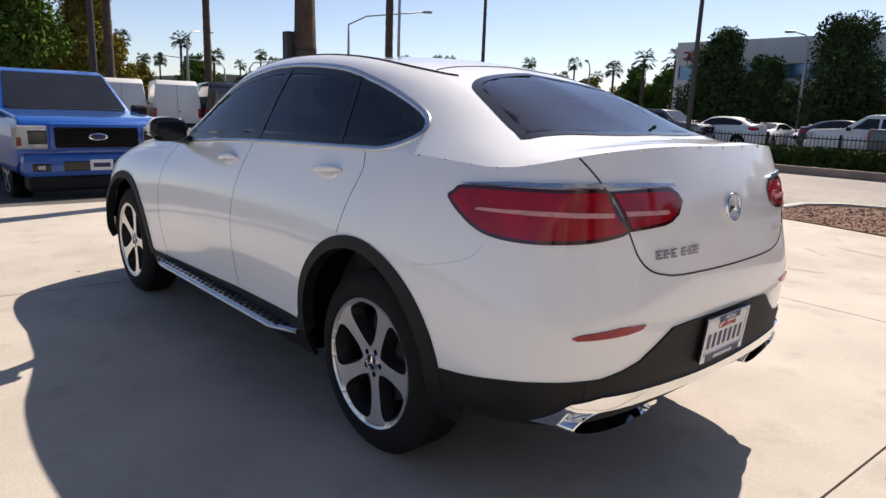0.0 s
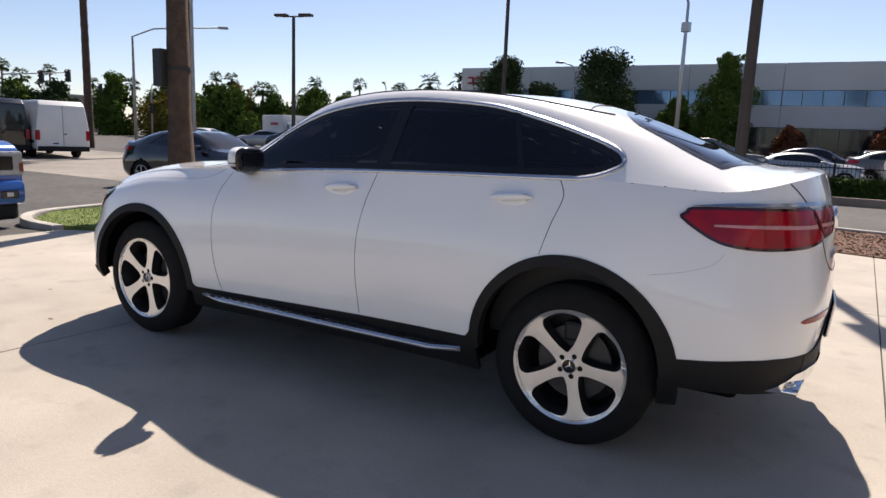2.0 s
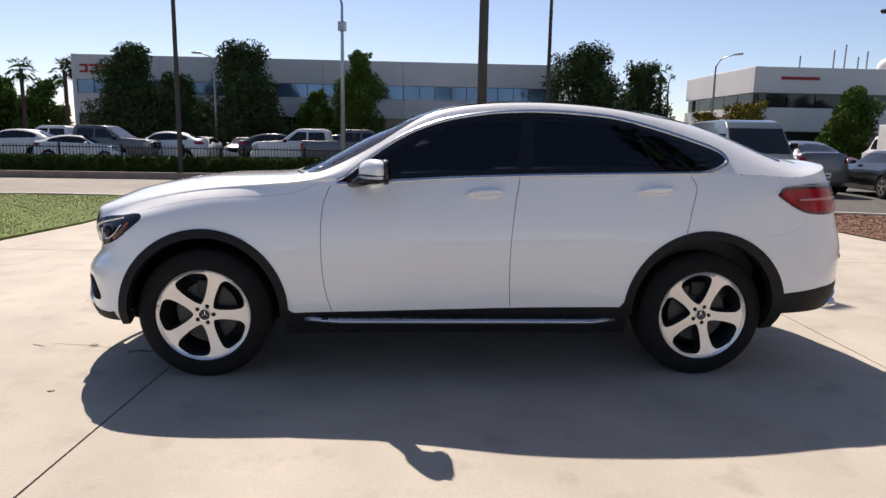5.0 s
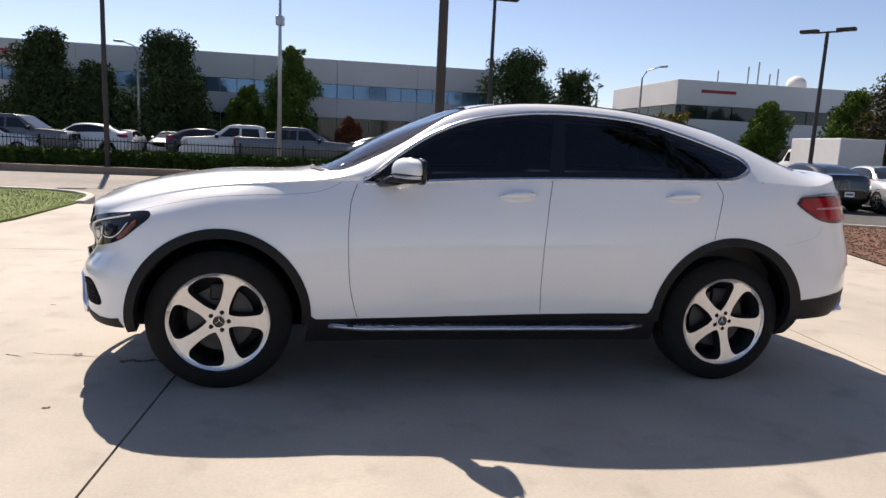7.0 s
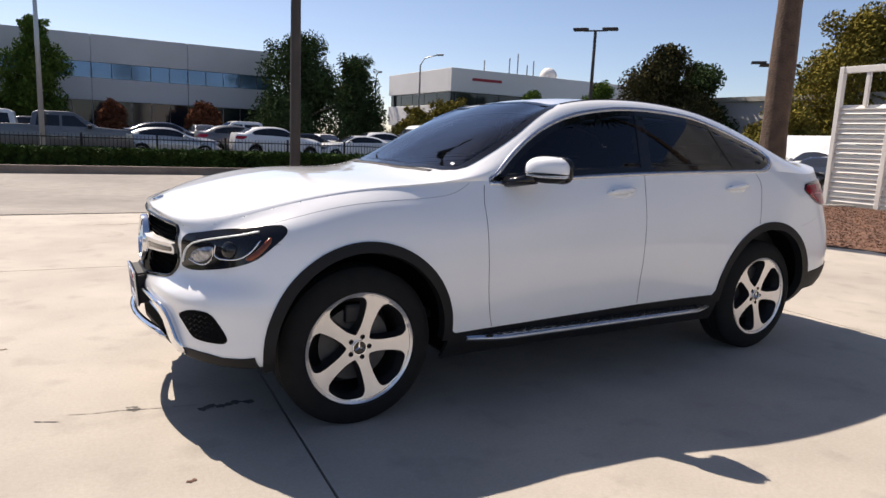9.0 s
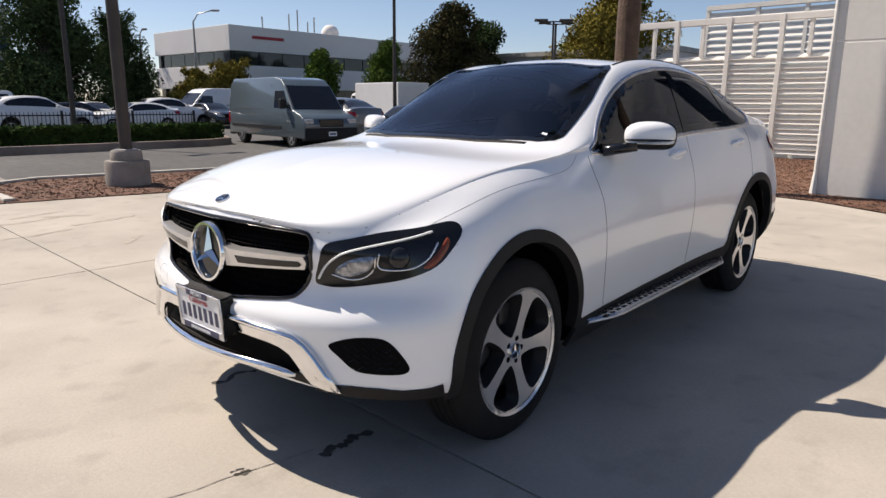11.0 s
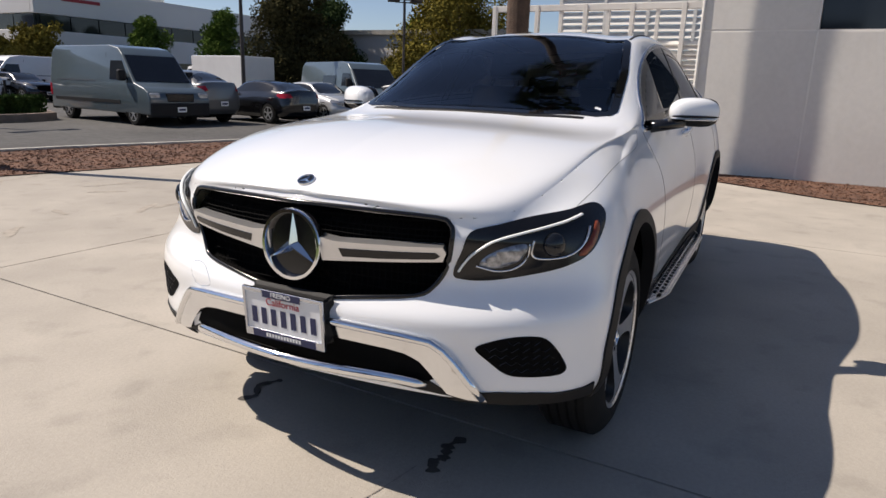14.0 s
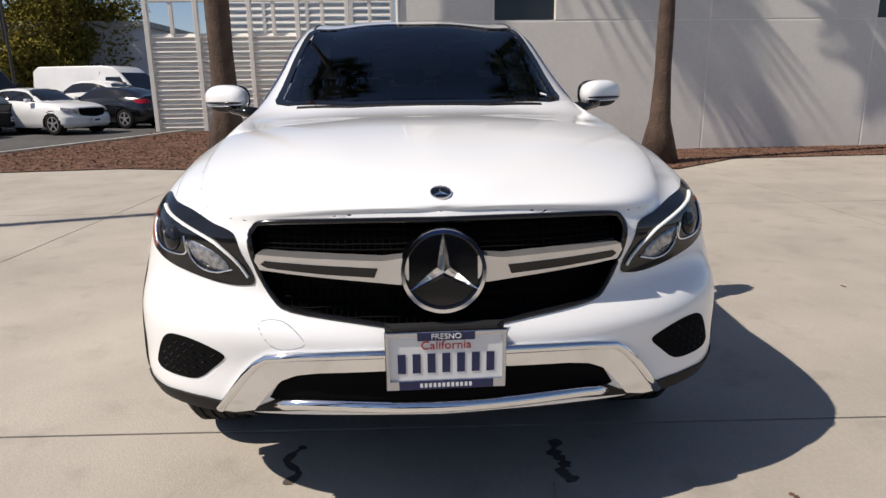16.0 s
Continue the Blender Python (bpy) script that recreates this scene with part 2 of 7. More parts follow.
def box(bm, x0, x1, y0, y1, z0, z1, bevel=0.0, m=None):
    """A box with its edges bevelled, added to bm."""
    r = bmesh.ops.create_cube(bm, size=1)
    vs = r["verts"]
    for v in vs:
        v.co = Vector(((x0 + x1) / 2 + v.co.x * (x1 - x0), (y0 + y1) / 2 + v.co.y * (y1 - y0), (z0 + z1) / 2 + v.co.z * (z1 - z0)))
        if m:
            v.co = m @ v.co
    if bevel:
        bmesh.ops.bevel(bm, geom=list({e for v in vs for e in v.link_edges}), offset=bevel, segments=2, affect="EDGES", profile=0.5)
    return bm


def box_bm(*a, **k):
    return box(bmesh.new(), *a, **k)


def lathe(profile, n=32, axis="z", closed=False):
    """Turn (radius, height) pairs round an axis."""
    bm = bmesh.new()
    rings = []
    for r, h in profile:
        ring = []
        for i in range(n):
            a = 2 * math.pi * i / n
            p = (r * math.cos(a), r * math.sin(a), h)
            ring.append(bm.verts.new(p if axis == "z" else (p[0], p[2], p[1]) if axis == "y" else (p[2], p[0], p[1])))
        rings.append(ring)
    pairs = list(zip(rings, rings[1:])) + ([(rings[-1], rings[0])] if closed else [])
    for a, b in pairs:
        for i in range(n):
            j = (i + 1) % n
            bm.faces.new((a[i], a[j], b[j], b[i]))
    if not closed:
        for ring in (rings[0], rings[-1]):
            bm.faces.new(ring)
    bmesh.ops.recalc_face_normals(bm, faces=bm.faces)
    return bm


def tube(bm, pts, radius, n=8, closed=False, flat=1.0):
    """A tube along points; radius may be a list."""
    pts = [Vector(p) for p in pts]
    rings = []
    k = len(pts)
    up = Vector((0, 0, 1))
    for i, p in enumerate(pts):
        a, b = (pts[i - 1], pts[(i + 1) % k]) if closed else (pts[max(i - 1, 0)], pts[min(i + 1, k - 1)])
        d = (b - a).normalized()
        ref = up if abs(d.z) < 0.95 else Vector((0, 1, 0))
        s = d.cross(ref).normalized()
        t = s.cross(d)
        r = radius[i] if isinstance(radius, (list, tuple)) else radius
        rings.append([bm.verts.new(p + (s * math.cos(2 * math.pi * j / n) + t * math.sin(2 * math.pi * j / n) * flat) * r) for j in range(n)])
    for a, b in list(zip(rings, rings[1:])) + ([(rings[-1], rings[0])] if closed else []):
        for j in range(n):
            bm.faces.new((a[j], b[j], b[(j + 1) % n], a[(j + 1) % n]))
    if not closed:
        bm.faces.new(rings[0])
        bm.faces.new(rings[-1][::-1])
    bmesh.ops.recalc_face_normals(bm, faces=bm.faces)
    return bm


def spline(P, knots, at):
    """Natural cubic spline through P (first axis) at knots, read at the values `at`."""
    P = np.asarray(P, float)
    n = len(P)
    h = np.diff(knots)
    A = np.zeros((n, n))
    R = np.zeros_like(P)
    A[0, 0] = A[-1, -1] = 1
    sh = (-1,) + (1,) * (P.ndim - 1)
    for i in range(1, n - 1):
        A[i, i - 1], A[i, i], A[i, i + 1] = h[i - 1], 2 * (h[i - 1] + h[i]), h[i]
        R[i] = 6 * ((P[i + 1] - P[i]) / h[i] - (P[i] - P[i - 1]) / h[i - 1])
    S = np.linalg.solve(A, R.reshape(n, -1)).reshape(P.shape)
    at = np.asarray(at, float)
    k = np.clip(np.searchsorted(knots, at, "right") - 1, 0, n - 2)
    hk = h[k].reshape(sh)
    a = ((np.asarray(knots)[k + 1] - at) / h[k]).reshape(sh)
    b = 1 - a
    return a * P[k] + b * P[k + 1] + ((a**3 - a) * S[k] + (b**3 - b) * S[k + 1]) * hk**2 / 6


def loop_smooth(pts, n=8, closed=True):
    """Catmull-Rom through plane or space points."""
    P = [np.array(p, float) for p in pts]
    k = len(P)
    out = []
    for i in range(k if closed else k - 1):
        if closed:
            a, b, c, d = P[i - 1], P[i], P[(i + 1) % k], P[(i + 2) % k]
        else:
            a, b, c, d = P[max(i - 1, 0)], P[i], P[i + 1], P[min(i + 2, k - 1)]
        for j in range(n):
            t = j / n
            out.append(0.5 * (2 * b + (c - a) * t + (2 * a - 5 * b + 4 * c - d) * t * t + (3 * b - a - 3 * c + d) * t**3))
    if not closed:
        out.append(P[-1])
    return out


def inside(p, poly):
    x, y = p
    r = False
    for (x1, y1), (x2, y2) in zip(poly, poly[1:] + poly[:1]):
        if (y1 > y) != (y2 > y) and x < (x2 - x1) * (y - y1) / (y2 - y1) + x1:
            r = not r
    return r


def ground_patch(name, poly, z0, z1, material, label, category, skirt=True):
    """A flat piece of ground with thickness, from a plan outline."""
    bm = bmesh.new()
    top = [bm.verts.new((x, y, z1)) for x, y in poly]
    f = bm.faces.new(top)
    if skirt:
        low = [bm.verts.new((x, y, z0)) for x, y in poly]
        for i in range(len(poly)):
            j = (i + 1) % len(poly)
            bm.faces.new((top[i], low[i], low[j], top[j]))
    bmesh.ops.triangulate(bm, faces=[f])
    bmesh.ops.recalc_face_normals(bm, faces=bm.faces)
    ob = part(name, bm, material)
    return tagged(ob, label, category, kind="structure")


# ---- the setting: ground, pavement, beds, kerbs ----
PAD = [(-5.2, 3.9), (-5.9, 2.0), (-7.0, 0.2), (-7.3, -1.4), (-6.35, -3.1), (-6.7, -4.4), (-6.55, -6.2),
       (-3.7, -6.5), (-2.2, -6.85), (-0.35, -7.35), (0.9, -7.6), (1.5, -7.35), (4.3, -7.3), (4.95, -7.9), (5.25, -8.0), (5.2, -5.7), (5.45, -3.8), (5.45, -1.5),
       (5.9, -1.2), (6.0, 4), (6, 13), (-6.5, 13), (-6.35, 8), (-6.3, 5.3)]


def fall(x, y):
    """Height of the lot: it drops gently away from the concrete apron."""
    d = max(-7.0 - x, x - 5.6, -7.2 - y, 0)
    k = min(1, d / 4)
    return -0.02 - 0.17 * k * k * (3 - 2 * k)


def ground_sheet():
    """One sheet to the horizon that falls away gently from the concrete apron."""
    a, step = [0.0], 0.7
    while a[-1] < 1500:
        a.append(a[-1] + step)
        step *= 1.0 if a[-1] < 32 else 1.35
    g = sorted({-v for v in a} | set(a))
    n = len(g)
    V = [(x, y, fall(x, y)) for y in g for x in g]
    F = [(i * n + j, i * n + j + 1, (i + 1) * n + j + 1, (i + 1) * n + j) for i in range(n - 1) for j in range(n - 1)]
    return mesh_ob("ground", V, F, "asphalt", smooth=True)


tagged(ground_sheet(), "dark grey worn asphalt of the lot and street", "ground", kind="structure")


def road_sheet():
    """The pale concrete lane between the apron and the planter."""
    xs = [-1.2 + 0.7 * i for i in range(40)] + [27 + 5 * i for i in range(12)]
    ys = [-18.8 + 0.7 * i for i in range(17)]
    V = [(x + 0.12 * (y + 18), y, fall(x + 0.12 * (y + 18), y) + 0.006) for y in ys for x in xs]
    n = len(xs)
    F = [(i * n + j, i * n + j + 1, (i + 1) * n + j + 1, (i + 1) * n + j) for i in range(len(ys) - 1) for j in range(n - 1)]
    return mesh_ob("road", V, F, "road", smooth=True)


tagged(road_sheet(), "pale worn concrete lane beside the planter", "road", kind="structure")


def clip(poly, axis, value, keep_less):
    """Cut a plan outline by a line of the joint grid."""
    out = []
    for p, q in zip(poly, poly[1:] + poly[:1]):
        a, b = ((v[axis] - value) * (1 if keep_less else -1) for v in (p, q))
        if a <= 0:
            out.append(p)
        if (a < 0 < b) or (b < 0 < a):
            s = a / (a - b)
            out.append((p[0] + s * (q[0] - p[0]), p[1] + s * (q[1] - p[1])))
    return out


pavement = thing("pavement", pose(0, 0, 0), "pale beige concrete apron cast in large slabs", "pavement", kind="structure")
GRID = radians(-2.9)


def to_grid(p, a):
    return p[0] * math.cos(a) - p[1] * math.sin(a), p[0] * math.sin(a) + p[1] * math.cos(a)


PAD_TURNED = [to_grid(p, -GRID) for p in PAD]
for x0, x1 in ((-12, -2.742), (-2.732, 1.664), (1.676, 9)):
    for y0, y1 in ((-12, -3.121), (-3.109, 4.0), (4.012, 16)):
        cell = clip(clip(clip(clip(PAD_TURNED, 0, x0, False), 0, x1, True), 1, y0, False), 1, y1, True)
        if len(cell) > 2:
            cell = [to_grid(p, GRID) for p in cell]
            bm = bmesh.new()
            top = [bm.verts.new((x, y, 0)) for x, y in cell]
            low = [bm.verts.new((x, y, -0.03)) for x, y in cell]
            f = bm.faces.new(top)
            for i in range(len(cell)):
                j = (i + 1) % len(cell)
                bm.faces.new((top[i], low[i], low[j], top[j]))
            bmesh.ops.recalc_face_normals(bm, faces=bm.faces)
            part("slab", bm, "concrete", pavement)

GRASS = [(5.47, -1.55), (6.1, -1.3), (6.9, -1.4), (7.5, -2.0), (7.7, -3.5), (7.7, -6), (8.2, -8), (9.3, -9.6), (9.0, -10.2), (6.6, -10.1), (5.5, -9.3), (5.24, -8.1), (5.22, -5.7), (5.47, -3.8)]
ground_patch("lawn", GRASS, -0.25, 0.03, "grass", "short green lawn strip with a rounded end", "lawn")
MULCH = [(-15.2, -6.9), (-13.5, -6.5), (-9.0, -8.0), (-3.5, -9.6), (-0.3, -10.2), (0.6, -9.6), (0.9, -7.62), (-0.35, -7.37), (-2.2, -6.87), (-3.7, -6.52), (-6.57, -6.22), (-6.72, -4.4), (-6.37, -3.1),
         (-7.32, -1.4), (-7.02, 0.2), (-5.92, 2.0), (-5.22, 3.9), (-6.32, 5.3), (-6.37, 8), (-6.52, 13), (-9, 13), (-9, 0), (-15.2, 0)]


def kerb_line(name, pts, width, z0, z1, material, label, closed=False):
    """A kerb of real height along a plan line."""
    P = [Vector((x, y, 0)) for x, y in pts]
    bm = bmesh.new()
    k = len(P)
    rows = []
    for i, p in enumerate(P):
        a, b = (P[i - 1], P[(i + 1) % k]) if closed else (P[max(i - 1, 0)], P[min(i + 1, k - 1)])
        d = (b - a).normalized()
        s = Vector((-d.y, d.x, 0)) * width / 2
        r = 0.015
        rows.append([bm.verts.new(q) for q in (p + s + Vector((0, 0, z0)), p + s + Vector((0, 0, z1 - r)), p + s * (1 - r / width) + Vector((0, 0, z1)),
                                               p - s * (1 - r / width) + Vector((0, 0, z1)), p - s + Vector((0, 0, z1 - r)), p - s + Vector((0, 0, z0)))])
    for a, b in list(zip(rows, rows[1:])) + ([(rows[-1], rows[0])] if closed else []):
        for j in range(5):
            bm.faces.new((a[j], b[j], b[j + 1], a[j + 1]))
    if not closed:
        bm.faces.new(rows[0])
        bm.faces.new(rows[-1][::-1])
    bmesh.ops.recalc_face_normals(bm, faces=bm.faces)
    return tagged(part(name, bm, material), label, "kerb", kind="structure")


kerb_line("kerb", [(0.75, -7.7), (0.66, -9.3), (0.3, -9.95), (-0.4, -10.25), (-3.5, -9.65), (-9.0, -8.05), (-13.5, -6.55), (-15.4, -6.0)], 0.14, -0.28, 0.05, "kerb", "low pale concrete kerb round the mulch bed")
kerb_line("kerb", [tuple(p) for p in loop_smooth([(5.2, -8.0), (5.5, -9.35), (6.6, -10.2), (9.0, -10.3), (9.45, -9.6), (8.3, -8), (7.8, -6), (7.8, -3.5), (7.6, -1.95), (6.9, -1.3), (6.0, -1.2)], 5, False)], 0.14, -0.28, 0.05, "kerb", "pale concrete kerb round the lawn")

# mulch bed with a gentle mound and loose chips
bm = bmesh.new()
top = [bm.verts.new((x, y, 0.012)) for x, y in MULCH]
f = bm.faces.new(top)
bmesh.ops.triangulate(bm, faces=[f])
tagged(part("mulch_bed", bm, "mulch"), "reddish brown bark mulch bed", "mulch", kind="structure")


def chips(name, region, n, size, material, label, seed, z=0.012):
    """Loose chips strewn over a plan outline."""
    rnd = random.Random(seed)
    xs, ys = [p[0] for p in region], [p[1] for p in region]
    V, F = [], []
    while len(F) < n * 4:
        x, y = rnd.uniform(min(xs), max(xs)), rnd.uniform(min(ys), max(ys))
        if not inside((x, y), region):
            continue
        a, s, h = rnd.uniform(0, 6.28), size * rnd.uniform(0.5, 1.6), rnd.uniform(0.3, 0.9) * size
        b = len(V)
        for k, r in ((0, 1), (2.0, 0.6), (3.4, 1.1)):
            V.append((x + s * r * math.cos(a + k), y + s * r * math.sin(a + k), z))
        V.append((x + s * 0.2, y, z + h))
        F += [(b, b + 1, b + 3), (b + 1, b + 2, b + 3), (b + 2, b, b + 3), (b, b + 2, b + 1)]
    return tagged(mesh_ob(name, V, F, material), label, "mulch", kind="stuff")


chips("mulch_chips", [p for p in MULCH], 26000, 0.022, "mulch", "loose reddish brown bark chips", 5)

# planter across the street: kerb wall and mulch
kerb_line("planter_kerb", [(20.6, -23), (20.6, -20.4), (20.1, -19.3), (19.0, -18.9), (9.0, -18.9), (-8.4, -18.9), (-9.6, -19.4), (-10.2, -20.6), (-10.2, -23)], 0.18, -0.3, 0.05, "kerb_brown", "weathered grey-brown concrete kerb of the planter")
ground_patch("planter_bed", [(20.5, -20.4), (20.0, -19.35), (18.9, -18.95), (-8.4, -18.95), (-9.5, -19.45), (-10.1, -20.6), (-10.1, -23), (20.5, -23)], -0.3, 0.0, "mulch", "brown mulch behind the planter kerb", "mulch")


# ---- the white coupe SUV: body surfaces ----
def shorter(row):
    """Draw the nose ahead of the lamps back a little."""
    return [(1.9 + (x - 1.9) * (0.94 + 0.06 * min(1, max(0, (z - .66) / .14))) if x > 1.9 else x, y, z) for x, y, z in row]


def car_cage():
    """Stations run from the tail's middle along the left side to the nose's middle; rows run from the sill up to the belt."""
    sill = [(-2.25, 0, .30), (-2.24, .42, .30), (-2.17, .68, .30), (-2.05, .78, .30), (-1.86, .80, .28), (-1.62, .83, .26), (-1.38, .84, .25), (-.95, .83, .25), (-.4, .82, .25), (0, .82, .25),
            (.25, .82, .25), (.6, .825, .25), (.95, .835, .25), (1.42, .845, .24), (1.78, .825, .23), (1.925, .765, .22), (2.035, .585, .24), (2.12, .32, .26), (2.155, 0, .27)]
    low = [(-2.37, 0, .42), (-2.36, .43, .42), (-2.29, .71, .42), (-2.12, .845, .42), (-1.88, .885, .40), (-1.62, .91, .38), (-1.38, .912, .37), (-.95, .885, .38), (-.4, .868, .38), (0, .868, .38),
           (.25, .868, .38), (.6, .872, .38), (.95, .885, .37), (1.42, .915, .36), (1.80, .918, .36), (1.965, .868, .36), (2.135, .665, .36), (2.215, .34, .36), (2.245, 0, .36)]
    skirt = [(-2.40, 0, .55), (-2.385, .44, .55), (-2.315, .73, .55), (-2.14, .872, .55), (-1.88, .912, .55), (-1.62, .936, .54), (-1.38, .938, .53), (-.95, .908, .53), (-.4, .892, .53), (0, .891, .53),
             (.25, .891, .53), (.6, .895, .53), (.95, .908, .53), (1.42, .938, .52), (1.80, .936, .50), (1.972, .876, .48), (2.148, .668, .50), (2.238, .34, .50), (2.268, 0, .50)]
    waist = [(-2.42, 0, .74), (-2.405, .44, .74), (-2.325, .73, .74), (-2.13, .868, .74), (-1.88, .912, .74), (-1.62, .938, .74), (-1.38, .94, .73), (-.95, .918, .72), (-.4, .910, .72), (0, .908, .72),
             (.25, .907, .72), (.6, .907, .72), (.95, .912, .72), (1.42, .93, .72), (1.785, .918, .70), (1.942, .846, .70), (2.104, .624, .69), (2.204, .34, .67), (2.246, 0, .65)]
    shoulder = [(-2.405, 0, .92), (-2.385, .43, .92), (-2.29, .71, .92), (-2.10, .838, .92), (-1.87, .885, .92), (-1.62, .912, .93), (-1.38, .915, .92), (-.95, .902, .91), (-.4, .894, .91), (0, .89, .91),
                (.25, .886, .91), (.6, .881, .91), (.95, .877, .91), (1.42, .885, .91), (1.775, .864, .89), (1.937, .795, .865), (2.10, .613, .825), (2.200, .34, .815), (2.235, 0, .82)]
    crest = [(-2.385, 0, 1.09), (-2.36, .42, 1.09), (-2.255, .69, 1.08), (-2.07, .803, 1.07), (-1.86, .842, 1.075), (-1.62, .865, 1.08), (-1.38, .868, 1.07), (-.95, .857, 1.06), (-.4, .85, 1.05), (0, .843, 1.045),
             (.25, .836, 1.04), (.6, .822, 1.03), (.95, .81, 1.02), (1.42, .815, 1.01), (1.735, .79, .965), (1.907, .743, .92), (2.092, .60, .872), (2.190, .34, .872), (2.220, 0, .885)]
    belt = [(-2.335, 0, 1.262), (-2.305, .42, 1.258), (-2.20, .665, 1.225), (-2.03, .757, 1.185), (-1.85, .785, 1.185), (-1.62, .80, 1.195), (-1.36, .808, 1.20), (-.95, .808, 1.192), (-.4, .798, 1.176), (0, .787, 1.158),
            (.25, .778, 1.145), (.6, .76, 1.122), (.95, .738, 1.108), (1.42, .735, 1.062), (1.72, .725, 1.008), (1.885, .70, .962), (2.080, .60, .905), (2.176, .34, .915), (2.200, 0, .925)]
    # ridge that sweeps from under the headlamp across the bumper
    ridge = [((a[0] + b[0]) / 2, (a[1] + b[1]) / 2 + (.003 if a[1] else 0), (a[2] + b[2]) / 2) for a, b in zip(skirt[:14], waist[:14])]
    ridge += [(1.80, .931, .605), (1.975, .872, .615), (2.154, .662, .610), (2.252, .34, .590), (2.276, 0, .580)]
    return [shorter(r) for r in (sill, low, skirt, ridge, waist, shoulder, crest, belt)]


def car_top():
    """For each station: rail, roof edge and middle of roof, or the same across the bonnet."""
    rail = [(-2.33, 0, 1.264), (-2.27, .38, 1.266), (-2.17, .60, 1.243), (-2.02, .685, 1.225), (-1.85, .685, 1.262), (-1.62, .655, 1.335), (-1.34, .615, 1.43), (-.95, .597, 1.525), (-.4, .595, 1.557), (0, .60, 1.522),
            (.24, .61, 1.455), (.58, .685, 1.24), (.94, .725, 1.12), (1.42, .68, 1.083), (1.74, .65, 1.035), (1.915, .61, .994), (2.105, .50, .945), (2.188, .27, .935), (2.200, 0, .927)]
    edge = [(-2.325, 0, 1.265), (-2.26, .30, 1.269), (-2.17, .50, 1.254), (-2.05, .57, 1.258), (-1.86, .555, 1.315), (-1.62, .53, 1.41), (-1.34, .495, 1.50), (-.95, .465, 1.568), (-.4, .46, 1.588), (.01, .475, 1.556),
            (.27, .485, 1.478), (.61, .545, 1.30), (.96, .57, 1.137), (1.44, .50, 1.105), (1.79, .46, 1.06), (1.955, .42, 1.016), (2.10, .33, .968), (2.189, .18, .942), (2.200, 0, .929)]
    mid = [(-2.32, 0, 1.266), (-2.25, .15, 1.271), (-2.18, .26, 1.268), (-2.07, .29, 1.278), (-1.86, .28, 1.345), (-1.61, .27, 1.443), (-1.32, .25, 1.534), (-.95, .235, 1.587), (-.4, .23, 1.602), (.05, .24, 1.566),
           (.31, .245, 1.478), (.66, .27, 1.313), (.985, .29, 1.155), (1.47, .25, 1.118), (1.83, .22, 1.066), (1.995, .20, 1.024), (2.115, .16, .982), (2.191, .09, .948), (2.200, 0, .931)]
    centre = [(-2.315, 0, 1.267), (-2.245, 0, 1.272), (-2.18, 0, 1.274), (-2.07, 0, 1.284), (-1.86, 0, 1.353), (-1.61, 0, 1.453), (-1.32, 0, 1.543), (-.95, 0, 1.593), (-.4, 0, 1.607), (.06, 0, 1.569),
              (.32, 0, 1.481), (.67, 0, 1.318), (1.0, 0, 1.16), (1.48, 0, 1.12), (1.84, 0, 1.069), (2.005, 0, 1.026), (2.12, 0, .985), (2.192, 0, .951), (2.200, 0, .933)]
    return [shorter(r) for r in (rail, edge, mid, centre)]


def surface(rows, knots, n_s, n_r):
    G = np.array(rows)
    S = spline(np.swapaxes(G, 0, 1), knots, np.linspace(0, knots[-1], n_s))
    kr = np.concatenate([[0], np.cumsum(np.linalg.norm(np.diff(S, axis=1), axis=2).mean(0) + 0.02)])
    return spline(np.swapaxes(S, 0, 1), kr, np.linspace(0, kr[-1], n_r))


CAGE = car_cage()
BELT_K = np.concatenate([[0], np.cumsum(np.linalg.norm(np.diff(np.array(CAGE[5]), axis=0), axis=1) ** 0.75)])
SIDE = surface(CAGE, BELT_K, 400, 104)
TOP = surface([CAGE[7]] + car_top(), BELT_K, 360, 46)


def shell():
    V, F = [], []
    for G in (SIDE, TOP):
        for s in (1, -1):
            b = len(V)
            r, c = G.shape[:2]
            V += [Vector((p[0], p[1] * s, p[2])) for p in G.reshape(-1, 3)]
            for i in range(r - 1):
                for j in range(c - 1):
                    q = (b + i * c + j, b + i * c + j + 1, b + (i + 1) * c + j + 1, b + (i + 1) * c + j)
                    F.append(q[::-1] if s > 0 else q)
    return V, F


SHELL_V, SHELL_F = shell()
TREE = BVHTree.FromPolygons(SHELL_V, SHELL_F)


class View:
    """A direction from which outlines are laid onto the body: d the ray, u and v the outline's axes."""

    def __init__(self, d, u, v):
        self.d, self.u, self.v = Vector(d).normalized(), Vector(u).normalized(), Vector(v).normalized()

    def on(self, a, b, lift=0.0):
        o = self.u * a + self.v * b - self.d * 6
        p, n, _, _ = TREE.ray_cast(o, self.d)
        if p is None:
            p, n, _, _ = TREE.find_nearest(o + self.d * 5.3)
        if n.dot(self.d) > 0:
            n = -n
        return p + n * lift, n


